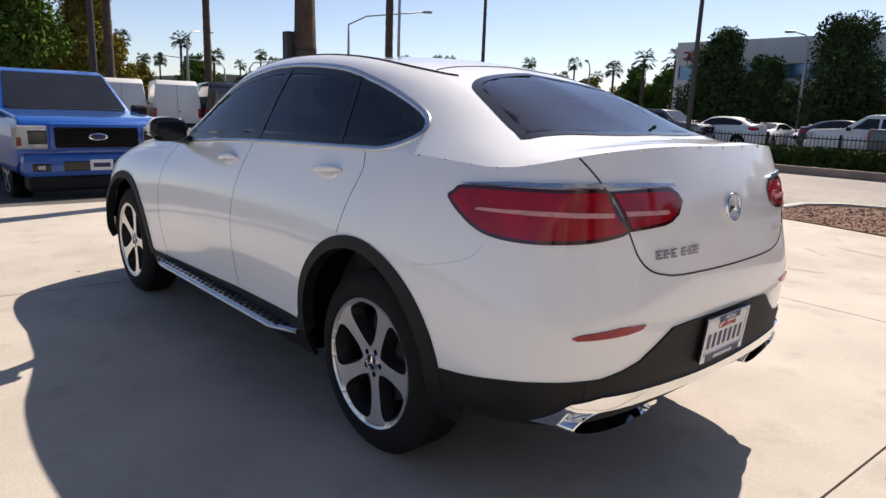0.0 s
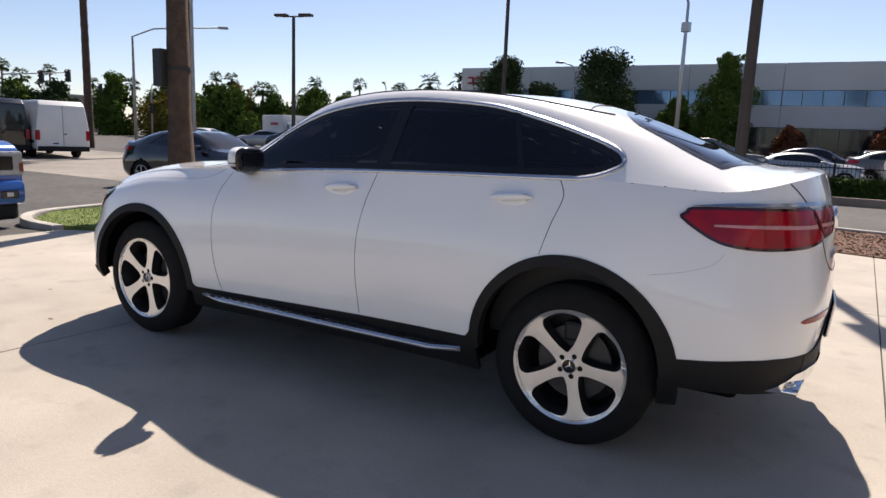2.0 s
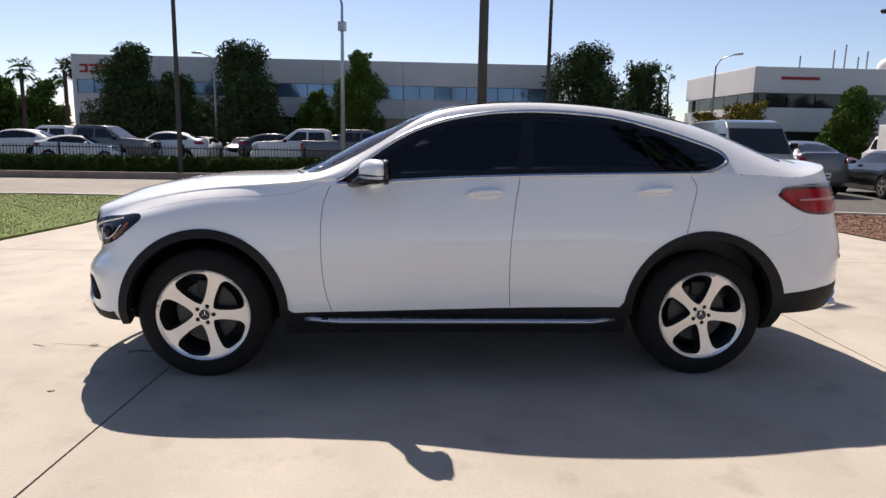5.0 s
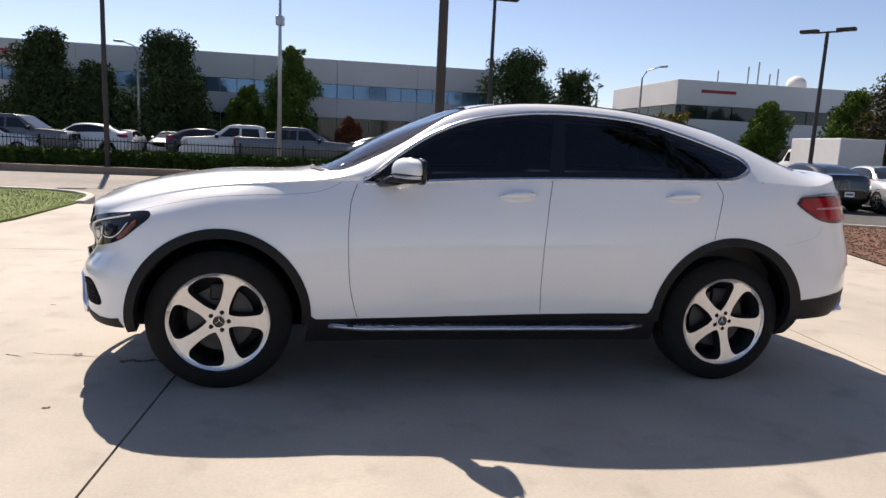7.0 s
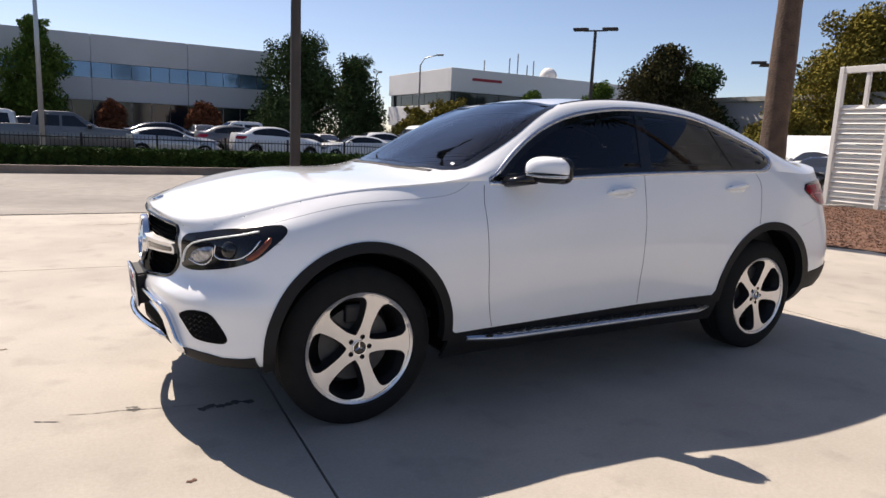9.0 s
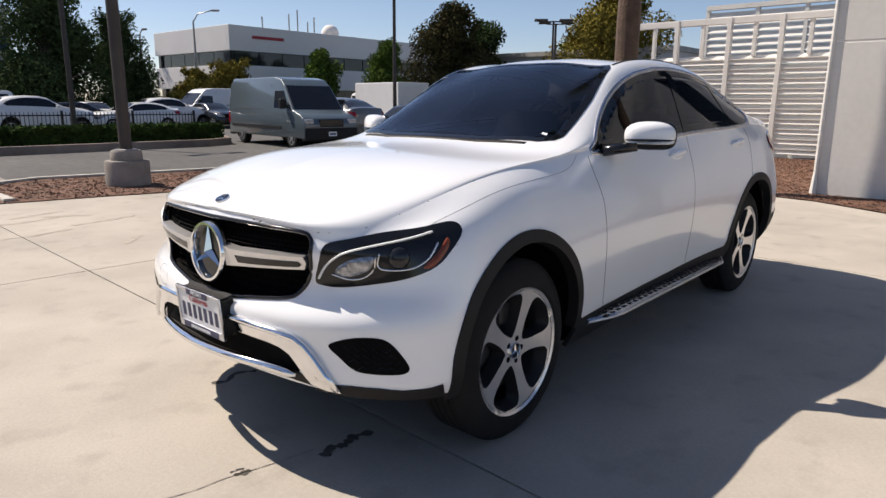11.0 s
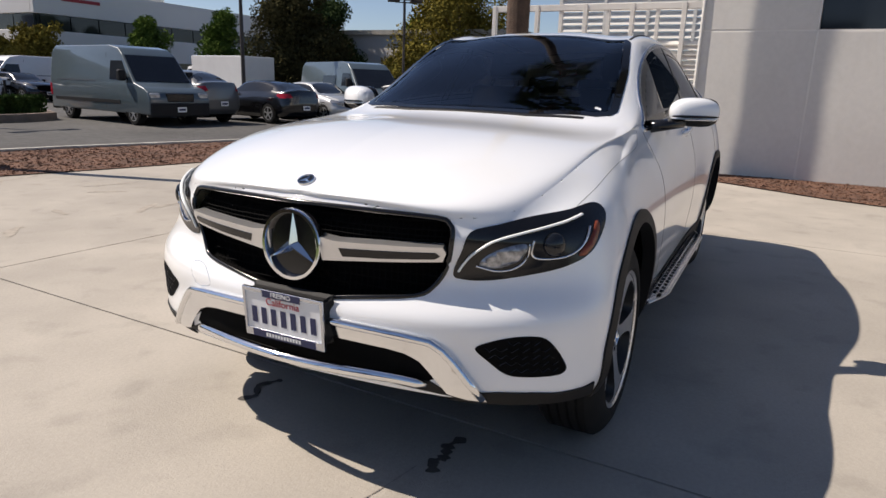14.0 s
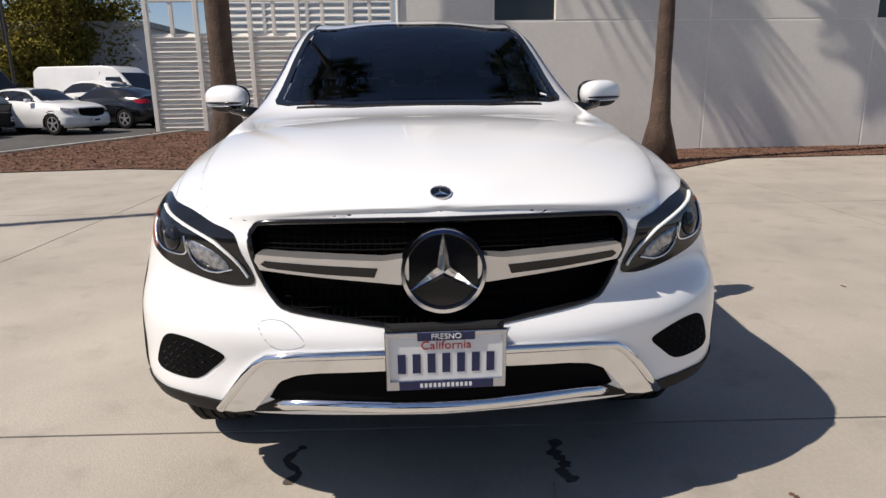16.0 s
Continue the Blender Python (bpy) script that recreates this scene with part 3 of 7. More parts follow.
LEFT = View((0, -1, 0), (1, 0, 0), (0, 0, 1))
RIGHT = View((0, 1, 0), (1, 0, 0), (0, 0, 1))
FRONT = View((-1, 0, 0), (0, 1, 0), (0, 0, 1))
REAR = View((1, 0, 0), (0, 1, 0), (0, 0, 1))
ABOVE = View((0, 0, -1), (1, 0, 0), (0, 1, 0))
TAIL_L = View((1, -1, 0), (-1, -1, 0), (0, 0, 1))
TAIL_R = View((1, 1, 0), (-1, 1, 0), (0, 0, 1))
NOSE_L = View((-1, -0.8, 0), (-0.8, 1, 0), (0, 0, 1))
NOSE_R = View((-1, 0.8, 0), (-0.8, -1, 0), (0, 0, 1))


def refine(poly, step):
    """Split the long sides of an outline."""
    out = []
    for (x0, y0), (x1, y1) in zip(poly, poly[1:] + poly[:1]):
        k = max(1, math.ceil(math.hypot(x1 - x0, y1 - y0) / step))
        out += [(x0 + (x1 - x0) * i / k, y0 + (y1 - y0) * i / k) for i in range(k)]
    return out


def lay(view, poly, lift=0.003, depth=0.012, step=0.035, hole=None):
    """A patch that follows the body inside an outline, with a rim down into the body. hole: an inner outline left open."""
    poly = refine([tuple(map(float, p)) for p in poly], step)
    pts = list(poly)
    edges = [(i, (i + 1) % len(poly)) for i in range(len(poly))]
    if hole:
        hole = refine([tuple(map(float, p)) for p in hole], step)
        b = len(pts)
        pts += hole
        edges += [(b + i, b + (i + 1) % len(hole)) for i in range(len(hole))]
    else:
        xs, ys = [p[0] for p in poly], [p[1] for p in poly]
        x = min(xs) + step / 2
        while x < max(xs):
            y = min(ys) + step / 2
            while y < max(ys):
                if inside((x, y), poly) and min((x - a) ** 2 + (y - c) ** 2 for a, c in poly) > (step * 0.35) ** 2:
                    pts.append((x, y))
                y += step
            x += step
    vs, es, fs, _, _, _ = delaunay_2d_cdt([Vector(p) for p in pts], edges, [], 1, 1e-5)
    bm = bmesh.new()
    top, low = [], []
    for v in vs:
        p, n = view.on(v.x, v.y, lift)
        top.append(bm.verts.new(p))
        low.append(p - n * depth)
    for f in fs:
        if hole:
            c = sum((vs[i] for i in f), Vector((0, 0))) / len(f)
            if inside((c.x, c.y), hole):
                continue
        bm.faces.new([top[i] for i in f])
    bm.normal_update()
    for f in bm.faces:
        if f.normal.dot(view.d) > 0:
            f.normal_flip()
    border = [e for e in bm.edges if e.is_boundary]
    index = {v: i for i, v in enumerate(top)}
    made = {}
    for e in border:
        for v in e.verts:
            if v not in made:
                made[v] = bm.verts.new(low[index[v]])
    for e in border:
        a, b = e.verts
        bm.faces.new((a, b, made[b], made[a]))
    bmesh.ops.delete(bm, geom=[v for v in bm.verts if not v.link_faces], context="VERTS")
    bmesh.ops.recalc_face_normals(bm, faces=bm.faces)
    return bm


def line_on(view, pts, lift=0.0, n=6, smooth=True):
    P = loop_smooth(pts, n, False) if smooth else pts
    return [view.on(p[0], p[1], lift)[0] for p in P]


def shrink(poly, d):
    """Move a closed plane outline inwards by d."""
    k = len(poly)
    area = sum(poly[i][0] * poly[(i + 1) % k][1] - poly[(i + 1) % k][0] * poly[i][1] for i in range(k))
    s = 1 if area > 0 else -1
    out = []
    for i in range(k):
        a, b = np.array(poly[i - 1]), np.array(poly[(i + 1) % k])
        t = (b - a) / (np.linalg.norm(b - a) + 1e-9)
        out.append(tuple(np.array(poly[i]) + s * d * np.array((-t[1], t[0]))))
    return out


WINDOW = [(.685, 1.115), (.40, 1.134), (.05, 1.158), (-.337, 1.176), (-.763, 1.190), (-1.26, 1.203), (-1.43, 1.212), (-1.54, 1.252), (-1.560, 1.285), (-1.50, 1.330), (-1.31, 1.396), (-1.13, 1.448),
          (-.90, 1.500), (-.62, 1.523), (-.40, 1.526), (-.19, 1.513), (.04, 1.476), (.21, 1.424), (.37, 1.345), (.53, 1.235), (.655, 1.135)]
WINDOW = [tuple(p) for p in loop_smooth(WINDOW, 4)]
WSHIELD = [(.985, 0), (.965, .3), (.885, .585), (.835, .640), (.78, .655), (.45, .615), (.16, .555), (.10, .52), (.08, .3), (.09, 0)]
WSHIELD = WSHIELD + [(x, -y) for x, y in WSHIELD[-2:0:-1]]
RWIN = [(-1.40, 0), (-1.43, .20), (-1.49, .38), (-1.545, .475), (-1.61, .515), (-1.75, .56), (-1.90, .605), (-1.97, .60), (-2.05, .3), (-2.065, 0)]
RWIN = RWIN + [(x, -y) for x, y in RWIN[-2:0:-1]]
RWIN = [(float(p[0]), float(p[1])) for p in loop_smooth(RWIN, 3)]
GRILLE = [(0, .905), (.25, .904), (.46, .898), (.50, .882), (.513, .85), (.505, .79), (.487, .735), (.455, .685), (.41, .660), (.25, .637), (.12, .620), (0, .612)]
GRILLE = GRILLE + [(-y, z) for y, z in GRILLE[-2:0:-1]]
ARCH = ((1.425, .40, .452), (-1.415, .415, .455))


def cut_shell():
    """The painted shell: wheel arches, windows and grille are cut out and their edges drawn onto the outlines."""
    bm = bmesh.new()
    vs = [bm.verts.new(v) for v in SHELL_V]
    for f in SHELL_F:
        if len({SHELL_V[i].to_tuple(5) for i in f}) == 4:
            bm.faces.new([vs[i] for i in f])
    bm.normal_update()
    win, glass_f, glass_r = shrink(WINDOW, 0.03), shrink(WSHIELD, 0.035), shrink(RWIN, 0.035)
    jobs = []
    for f in bm.faces:
        c = f.calc_center_median()
        if c.z < (0.35 if c.x > 1.86 else 0.40 if c.x < -1.82 else 0.262):
            jobs.append(f)
            continue
        for x, z, r in ARCH:
            if abs(c.y) > 0.5 and ((c.x - x) ** 2 + (c.z - z) ** 2 < r * r or (c.z < z and abs(c.x - x) < r)):
                jobs.append(f)
                break
        else:
            if c.z > 1.1 and abs(f.normal.y) > 0.35 and inside((c.x, c.z), win) and abs(c.y) > 0.5:
                jobs.append(f)
            elif c.z > 1.13 and c.x > 0 and inside((c.x, c.y), glass_f):
                jobs.append(f)
            elif c.z > 1.2 and c.x < -1.3 and inside((c.x, c.y), glass_r):
                jobs.append(f)
            elif c.x > 2.05 and inside((c.y, c.z), GRILLE):
                jobs.append(f)
    bmesh.ops.delete(bm, geom=jobs, context="FACES")
    dense = loop_smooth(GRILLE, 4)
    for v in bm.verts:
        if not v.is_boundary:
            continue
        if v.co.x > 2.05 and 0.58 < v.co.z < 0.92 and abs(v.co.y) < 0.56:
            q = min(dense, key=lambda p: (p[0] - v.co.y) ** 2 + (p[1] - v.co.z) ** 2)
            if (q[0] - v.co.y) ** 2 + (q[1] - v.co.z) ** 2 < 0.0009:
                v.co = FRONT.on(q[0], q[1])[0]
        for x, z, r in ARCH:
            d = Vector((v.co.x - x, v.co.z - z))
            if abs(v.co.y) > 0.6 and v.co.z > z and abs(d.length - r) < 0.03:
                d = d.normalized() * r
                v.co = (LEFT if v.co.y > 0 else RIGHT).on(x + d.x, z + d.y)[0]
    bmesh.ops.remove_doubles(bm, verts=bm.verts, dist=0.0004)
    bmesh.ops.delete(bm, geom=[v for v in bm.verts if not v.link_faces], context="VERTS")
    bmesh.ops.recalc_face_normals(bm, faces=bm.faces)
    return bm


suv = thing("coupe_suv", pose(0, 0, 0), "white coupe-roofed SUV with black wheel-arch cladding, parked on the concrete", "car")
shell_ob = part("body", cut_shell(), "paint_white", suv, "white painted body shell", True, 50)


def both(poly):
    """Close a half outline by its mirror image across the car's middle."""
    inner = [p for p in poly if abs(p[0]) > 1e-6]
    return poly + [(-a, b) for a, b in reversed(inner)]


def flip(poly, s):
    return [(a * s, b) for a, b in poly]


SIDES = ((1, LEFT, TAIL_L, NOSE_L), (-1, RIGHT, TAIL_R, NOSE_R))

# glass, window trim and pillars
for s, side, tail, nose in SIDES:
    part("side_window", lay(side, shrink(WINDOW, 0.012), 0.001, 0.004), "glass_dark", suv, "dark privacy-tinted side glass", True)
    part("window_edge", lay(side, WINDOW, 0.002, 0.012, hole=shrink(WINDOW, 0.03)), "frit", suv)
    part("window_trim", lay(side, shrink(WINDOW, -0.019), 0.007, 0.012, hole=shrink(WINDOW, -0.002)), "satin", suv, "satin aluminium window surround", True, )
    part("pillar_cover", lay(side, [(-.315, 1.172), (-.405, 1.175), (-.445, 1.522), (-.375, 1.522)], 0.004, 0.01), "frit", suv)
    part("quarter_pillar", lay(side, [(-1.12, 1.20), (-1.15, 1.20), (-1.04, 1.475), (-1.01, 1.482)], 0.004, 0.01), "frit", suv)
part("windscreen", lay(ABOVE, shrink(WSHIELD, 0.01), 0.001, 0.005, 0.05), "glass_wind", suv, "clear windscreen", True)
part("windscreen_edge", lay(ABOVE, WSHIELD, 0.003, 0.014, hole=shrink(WSHIELD, 0.035)), "frit", suv)
part("rear_window", lay(ABOVE, shrink(RWIN, 0.01), 0.001, 0.005, 0.05), "glass_rear", suv, "dark sloping rear window", True)
part("rear_window_edge", lay(ABOVE, RWIN, 0.003, 0.012, hole=shrink(RWIN, 0.035)), "frit", suv)
part("windscreen_sticker", lay(ABOVE, [(.822, .56), (.805, .558), (.805, .585), (.822, .588)], 0.004, 0.002), "plate_white", suv)


def ring_arc(cx, cz, r0, r1, a0, a1, n=40, flare=0.0):
    """A band round a wheel; flare widens its trailing lower end."""
    def far(a):
        k = min(1, max(0, (a - 100) / 90))
        return r1 + flare * k * k * (3 - 2 * k)
    out = [(cx + far(a) * math.cos(radians(a)), cz + far(a) * math.sin(radians(a))) for a in (a0 + (a1 - a0) * i / n for i in range(n + 1))]
    return out + [(cx + r0 * math.cos(radians(a1 + (a0 - a1) * i / n)), cz + r0 * math.sin(radians(a1 + (a0 - a1) * i / n))) for i in range(n + 1)]


# black cladding along arches, sills and bumpers
for s, side, tail, nose in SIDES:
    part("arch_cladding", lay(side, ring_arc(*ARCH[0][:2], .411, .459, -10, 186), 0.007, 0.05, hole=None, step=0.03), "plastic", suv, "black plastic wheel-arch cladding", True, 60)
    part("arch_cladding", lay(side, ring_arc(*ARCH[1][:2], .413, .462, -5, 200, 40, .03), 0.007, 0.05, step=0.03), "plastic", suv, "black plastic wheel-arch cladding", True, 60)
    part("sill_cladding", lay(side, [(1.0, .255), (.985, .33), (.975, .41), (.94, .385), (.5, .392), (-.3, .415), (-.93, .424), (-.965, .47), (-.985, .40), (-.99, .255)], 0.006, 0.02, 0.05), "plastic", suv, "black plastic sill cladding", True, 60)
    part("bumper_cladding", lay(tail, [(.66, .385), (.655, .47), (.70, .512), (.78, .523), (.90, .545), (1.02, .557), (1.14, .561), (1.20, .561), (1.20, .405)], 0.005, 0.02, 0.04), "plastic", suv, "black plastic rear bumper corner", True, 60)
    part("bumper_cladding", lay(nose, [(-.485, .345), (-.49, .395), (-.53, .388), (-.62, .384), (-.70, .390), (-.80, .390), (-.86, .383), (-.90, .37), (-.94, .345)], 0.006, 0.02, 0.04), "plastic", suv, "black plastic front bumper lip", True, 60)
REAR_BLACK = both([(0, .689), (.25, .689), (.35, .684), (.425, .635), (.497, .594), (.569, .575), (.655, .561), (.70, .56), (.70, .41), (0, .425)])
part("diffuser", lay(REAR, REAR_BLACK, 0.007, 0.02, 0.05), "plastic", suv, "black plastic rear bumper insert", True, 60)
# no hole is cut for the intake; a near-black patch gives its shade
part("intake", lay(FRONT, both([(0, .508), (.30, .505), (.41, .492), (.455, .46), (.485, .41), (.45, .395), (0, .398)]), 0.002, 0.02, 0.04), "liner", suv, "near-black patch standing in for the shaded lower intake", True, 60)
part("chin", lay(FRONT, both([(0, .402), (.47, .404), (.52, .377), (.63, .365), (.63, .350), (.5, .362), (.3, .375), (0, .378)]), 0.004, 0.02, 0.05), "plastic", suv, "black plastic chin", True, 60)

# chrome guards
part("front_guard", lay(FRONT, both([(0, .562), (.16, .562), (.40, .553), (.485, .543), (.52, .518), (.555, .478), (.60, .42), (.64, .362), (.585, .362), (.528, .374), (.49, .42), (.445, .468), (.40, .488), (.34, .497), (.16, .505), (0, .505)]), 0.014, 0.035, 0.03), "chrome", suv, "chrome front underride guard", True, 50)
BAR_X = FRONT.on(.47, .40, .014)[0].x + .40 * .47 ** 2
part("lower_bar", tube(bmesh.new(), [Vector((BAR_X - .40 * y * y, y, .412 - .02 * (abs(y) / .47) ** 6)) for y in np.linspace(-.47, .47, 33)], [.006] + [.017] * 31 + [.006], 14), "chrome", suv, "chrome lower intake bar", True)
GUARD_TOP = [(.0, .556), (.16, .556), (.40, .547), (.478, .538), (.512, .514), (.546, .476), (.592, .416), (.630, .368)]
part("guard_edge", tube(bmesh.new(), [FRONT.on(a, b, .012)[0] for a, b in [(-a, b) for a, b in reversed(GUARD_TOP)] + GUARD_TOP[1:]], .013, 12), "chrome", suv, "bright rounded upper edge of the guard", True)
part("rear_guard", lay(REAR, both([(0, .474), (.12, .475), (.40, .489), (.643, .503), (.735, .490), (.80, .425), (.72, .405), (.64, .452), (.40, .445), (.12, .436), (0, .436)]), 0.014, 0.035, 0.03), "chrome", suv, "chrome rear underride guard", True, 50)


def shroud(loop, s, steps):
    """Rings of one outline at several depths (x, scale), joined into a sleeve."""
    bm = bmesh.new()
    cy, cz = sum(p[0] for p in loop) / len(loop), sum(p[1] for p in loop) / len(loop)
    rings = []
    for x, k in steps:
        slant = [(cy + (a - cy) * k, cz + (b - cz) * (k if k > .9 else k * .8)) for a, b in loop]
        rings.append([bm.verts.new((x + .10 * (a - .36) - .25 * (b - .40), a * s, b)) for a, b in slant])
    for p, q in zip(rings, rings[1:]):
        for i in range(len(p)):
            j = (i + 1) % len(p)
            bm.faces.new((p[i], p[j], q[j], q[i]))
    bmesh.ops.recalc_face_normals(bm, faces=bm.faces)
    return bm


for s in (1, -1):
    # flat trapezoid outlet: chrome shroud with a thin lip and a dark mouth
    outer = [(.345, .392), (.385, .366), (.48, .352), (.60, .358), (.70, .382), (.748, .408), (.70, .440), (.57, .452), (.42, .434)]
    outer = [(float(p[0]), float(p[1])) for p in loop_smooth(outer, 4)]
    tip = part("exhaust_tip", shroud(outer, s, ((-2.20, 1.0), (-2.345, 1.0), (-2.365, .97), (-2.367, .93), (-2.355, .91), (-2.25, .86))), "chrome", suv, "chrome exhaust tailpipe trim", True, 50)
    part("pipe_mouth", shroud(outer, s, ((-2.252, .87), (-2.254, .02))), "liner", tip, "dark tailpipe mouth")

# lamps
LAMP = [(-.932, .732), (-.915, .80), (-.890, .862), (-.80, .884), (-.707, .901), (-.58, .915), (-.485, .930), (-.445, .920), (-.435, .893), (-.462, .850), (-.515, .795), (-.60, .760), (-.70, .738), (-.83, .717), (-.905, .717)]
for s, side, tail, nose in SIDES:
    lamp = part("headlamp", lay(nose, [tuple(p) for p in loop_smooth(LAMP, 4)], 0.003, 0.02, 0.025), "black_gloss", suv, "dark headlamp with a pale light strip", True, 50)
    part("light_strip", tube(bmesh.new(), line_on(nose, [(-.917, .742), (-.900, .775), (-.875, .806), (-.83, .836), (-.76, .855), (-.684, .870), (-.60, .886), (-.535, .902)], 0.006), 0.0065, 8, flat=0.6), "drl", lamp, "pale light guide strip", True)
    low = [(-.86, .765), (-.835, .80), (-.775, .825), (-.725, .828), (-.735, .79), (-.775, .765), (-.82, .755)]
    part("inner_lens", lay(nose, [tuple(p) for p in loop_smooth(low, 4)], 0.006, 0.004, 0.02), "lens_grey", lamp, "clear ribbed lamp lens", True)
    part("projector", lathe([(0.036, 0.0), (0.036, 0.012), (0.03, 0.02), (0.012, 0.026)], 24), "glass_far", lamp, "dark projector lens", True, 40).matrix_basis = Matrix.Translation(nose.on(-.64, .826, -0.006)[0]) @ nose.on(-.64, .826)[1].to_track_quat("Z", "Y").to_matrix().to_4x4()
    part("lens_bezel", tube(bmesh.new(), line_on(nose, [(-.705, .84), (-.71, .80), (-.68, .785), (-.60, .79), (-.545, .82), (-.515, .87)], 0.006), 0.0035, 6), "chrome", lamp, "chrome lamp bezel", True)
    part("lens_bezel", tube(bmesh.new(), line_on(nose, [(-.87, .762), (-.81, .747), (-.76, .755), (-.725, .785), (-.718, .83)], 0.006), 0.003, 6), "chrome", lamp, "chrome lamp bezel", True)
    amber = [(-.56, .795), (-.515, .838), (-.488, .882), (-.475, .865), (-.50, .82), (-.535, .79)]
    part("side_reflector", lay(nose, [tuple(p) for p in loop_smooth(amber, 3)], 0.006, 0.004, 0.02), "amber", lamp, "amber side reflector", True)
    FOG = [(-.878, .525), (-.845, .548), (-.785, .566), (-.72, .571), (-.675, .562), (-.64, .53), (-.605, .478), (-.602, .455), (-.63, .442), (-.72, .440), (-.785, .448), (-.838, .487)]
    fog = part("fog_grille", lay(nose, [tuple(p) for p in loop_smooth(FOG, 3)], 0.002, 0.02, 0.03), "liner", suv, "black honeycomb bumper grille", True, 50)
    bm = bmesh.new()
    for i in range(5):
        z = .46 + i * .022
        pts = [(u, z + 0.006 * (1 if k % 2 else -1)) for k, u in enumerate(np.arange(-.90, -.60, .016)) if inside((u, z), shrink(FOG, 0.012))]
        if len(pts) > 2:
            tube(bm, [nose.on(a, b, 0.003)[0] for a, b in pts], 0.0014, 4)
    part("mesh_insert", bm, "black_gloss", fog)
    # tail lamp on the quarter and its inner part on the tailgate
    OUT = [(.705, 1.073), (.725, 1.098), (.755, 1.117), (.90, 1.125), (1.05, 1.130), (1.182, 1.134), (1.203, 1.10), (1.236, 1.05), (1.261, 1.008), (1.17, .983), (1.066, .972), (.934, .966), (.832, .977), (.765, 1.012)]
    OUT = [(float(p[0]), float(p[1])) for p in loop_smooth(OUT, 3)]
    tl = part("tail_lamp", lay(tail, OUT, 0.006, 0.02, 0.03), "tail_dark", suv, "red wrap-round tail lamp", True, 50)
    part("lamp_lens", lay(tail, shrink([tuple(p) for p in OUT], 0.012), 0.009, 0.004, 0.03), "tail_red", tl, "glossy red lens", True, 50)
    part("light_strip", lay(tail, [(.80, 1.046), (.805, 1.054), (1.0, 1.063), (1.205, 1.066), (1.208, 1.052), (1.0, 1.049)], 0.012, 0.004, 0.05), "tail_strip", tl, "pale strip in the red lens")
    INN = flip([(.604, 1.129), (.47, 1.137), (.372, 1.137), (.340, 1.120), (.318, 1.095), (.342, 1.052), (.38, 1.030), (.413, 1.022), (.557, 1.010)], s)
    ti = part("tail_lamp", lay(REAR, INN, 0.006, 0.02, 0.03), "tail_dark", suv, "red tail lamp part on the tailgate", True, 50)
    part("lamp_lens", lay(REAR, shrink(INN, 0.012), 0.009, 0.004, 0.03), "tail_red", ti, "glossy red lens", True, 50)
    part("light_strip", lay(REAR, flip([(.572, 1.070), (.40, 1.069), (.392, 1.063), (.40, 1.056), (.566, 1.056)], s), 0.012, 0.004, 0.05), "tail_strip", ti, "pale strip in the red lens")
    part("lamp_trim", lay(tail, [(.750, 1.121), (.90, 1.139), (1.05, 1.147), (1.180, 1.152), (1.186, 1.139), (1.05, 1.134), (.90, 1.128)], 0.010, 0.02, 0.03), "satin", suv, "chrome strip above the tail lamp", True, 50)
    part("lamp_trim", lay(REAR, flip([(.617, 1.152), (.50, 1.153), (.362, 1.150), (.345, 1.141), (.47, 1.141), (.609, 1.139)], s), 0.010, 0.02, 0.03), "satin", suv, "chrome strip above the tail lamp", True, 50)
    REFL = [(1.098, .701), (1.13, .713), (1.255, .726), (1.342, .722), (1.327, .708), (1.277, .700), (1.183, .696), (1.114, .694)]
    part("reflector", lay(tail, REFL, 0.005, 0.01, 0.03), "tail_red", suv, "red bumper reflector", True, 50)

# panel gaps
for s, side, tail, nose in SIDES:
    for k, pts in enumerate((
                [(.737, 1.097), (.762, 1.03), (.773, .976), (.781, .822), (.770, .598), (.745, .46), (.724, .396)],
                [(-.340, 1.160), (-.325, 1.09), (-.310, 1.019), (-.285, .820), (-.281, .604), (-.293, .426)],
                [(-1.325, 1.185), (-1.348, 1.14), (-1.351, 1.10), (-1.319, .999), (-1.285, .866)],
                [(-1.75, .838), (-1.873, .862), (-1.98, .90), (-2.02, .945)],
                [(1.80, .86), (1.86, .845), (1.93, .838)])):
        part("panel_gap", tube(bmesh.new(), line_on(side, pts, -0.0012), 0.0024 if k < 3 else 0.0015, 6), "seam" if k < 3 else "seam_pale", suv)
    part("panel_gap", tube(bmesh.new(), line_on(ABOVE, [(1.85, .79 * s), (1.70, .808 * s), (1.5, .81 * s), (1.2, .80 * s), (.95, .785 * s), (.82, .752 * s)], -0.001), 0.0018, 6), "seam_pale", suv)
    part("roof_joint", tube(bmesh.new(), line_on(ABOVE, [(.10, .535 * s), (-.3, .53 * s), (-.8, .53 * s), (-1.15, .52 * s), (-1.36, .485 * s), (-1.44, .45 * s)], 0.0), 0.006, 6), "seam", suv)
part("panel_gap", tube(bmesh.new(), line_on(REAR, [(.655, 1.225), (.625, 1.162), (.600, 1.097), (.559, 1.009), (.528, .934), (.482, .890), (.416, .869), (.310, .857), (0, .852), (-.310, .857), (-.416, .869), (-.482, .890), (-.528, .934), (-.559, 1.009), (-.600, 1.097), (-.625, 1.162), (-.655, 1.225)], -0.001), 0.0036, 6), "seam", suv)
part("panel_gap", tube(bmesh.new(), line_on(ABOVE, [(-1.33, -.47), (-1.30, -.2), (-1.295, 0), (-1.30, .2), (-1.33, .47)], 0.0), 0.004, 6), "seam", suv)
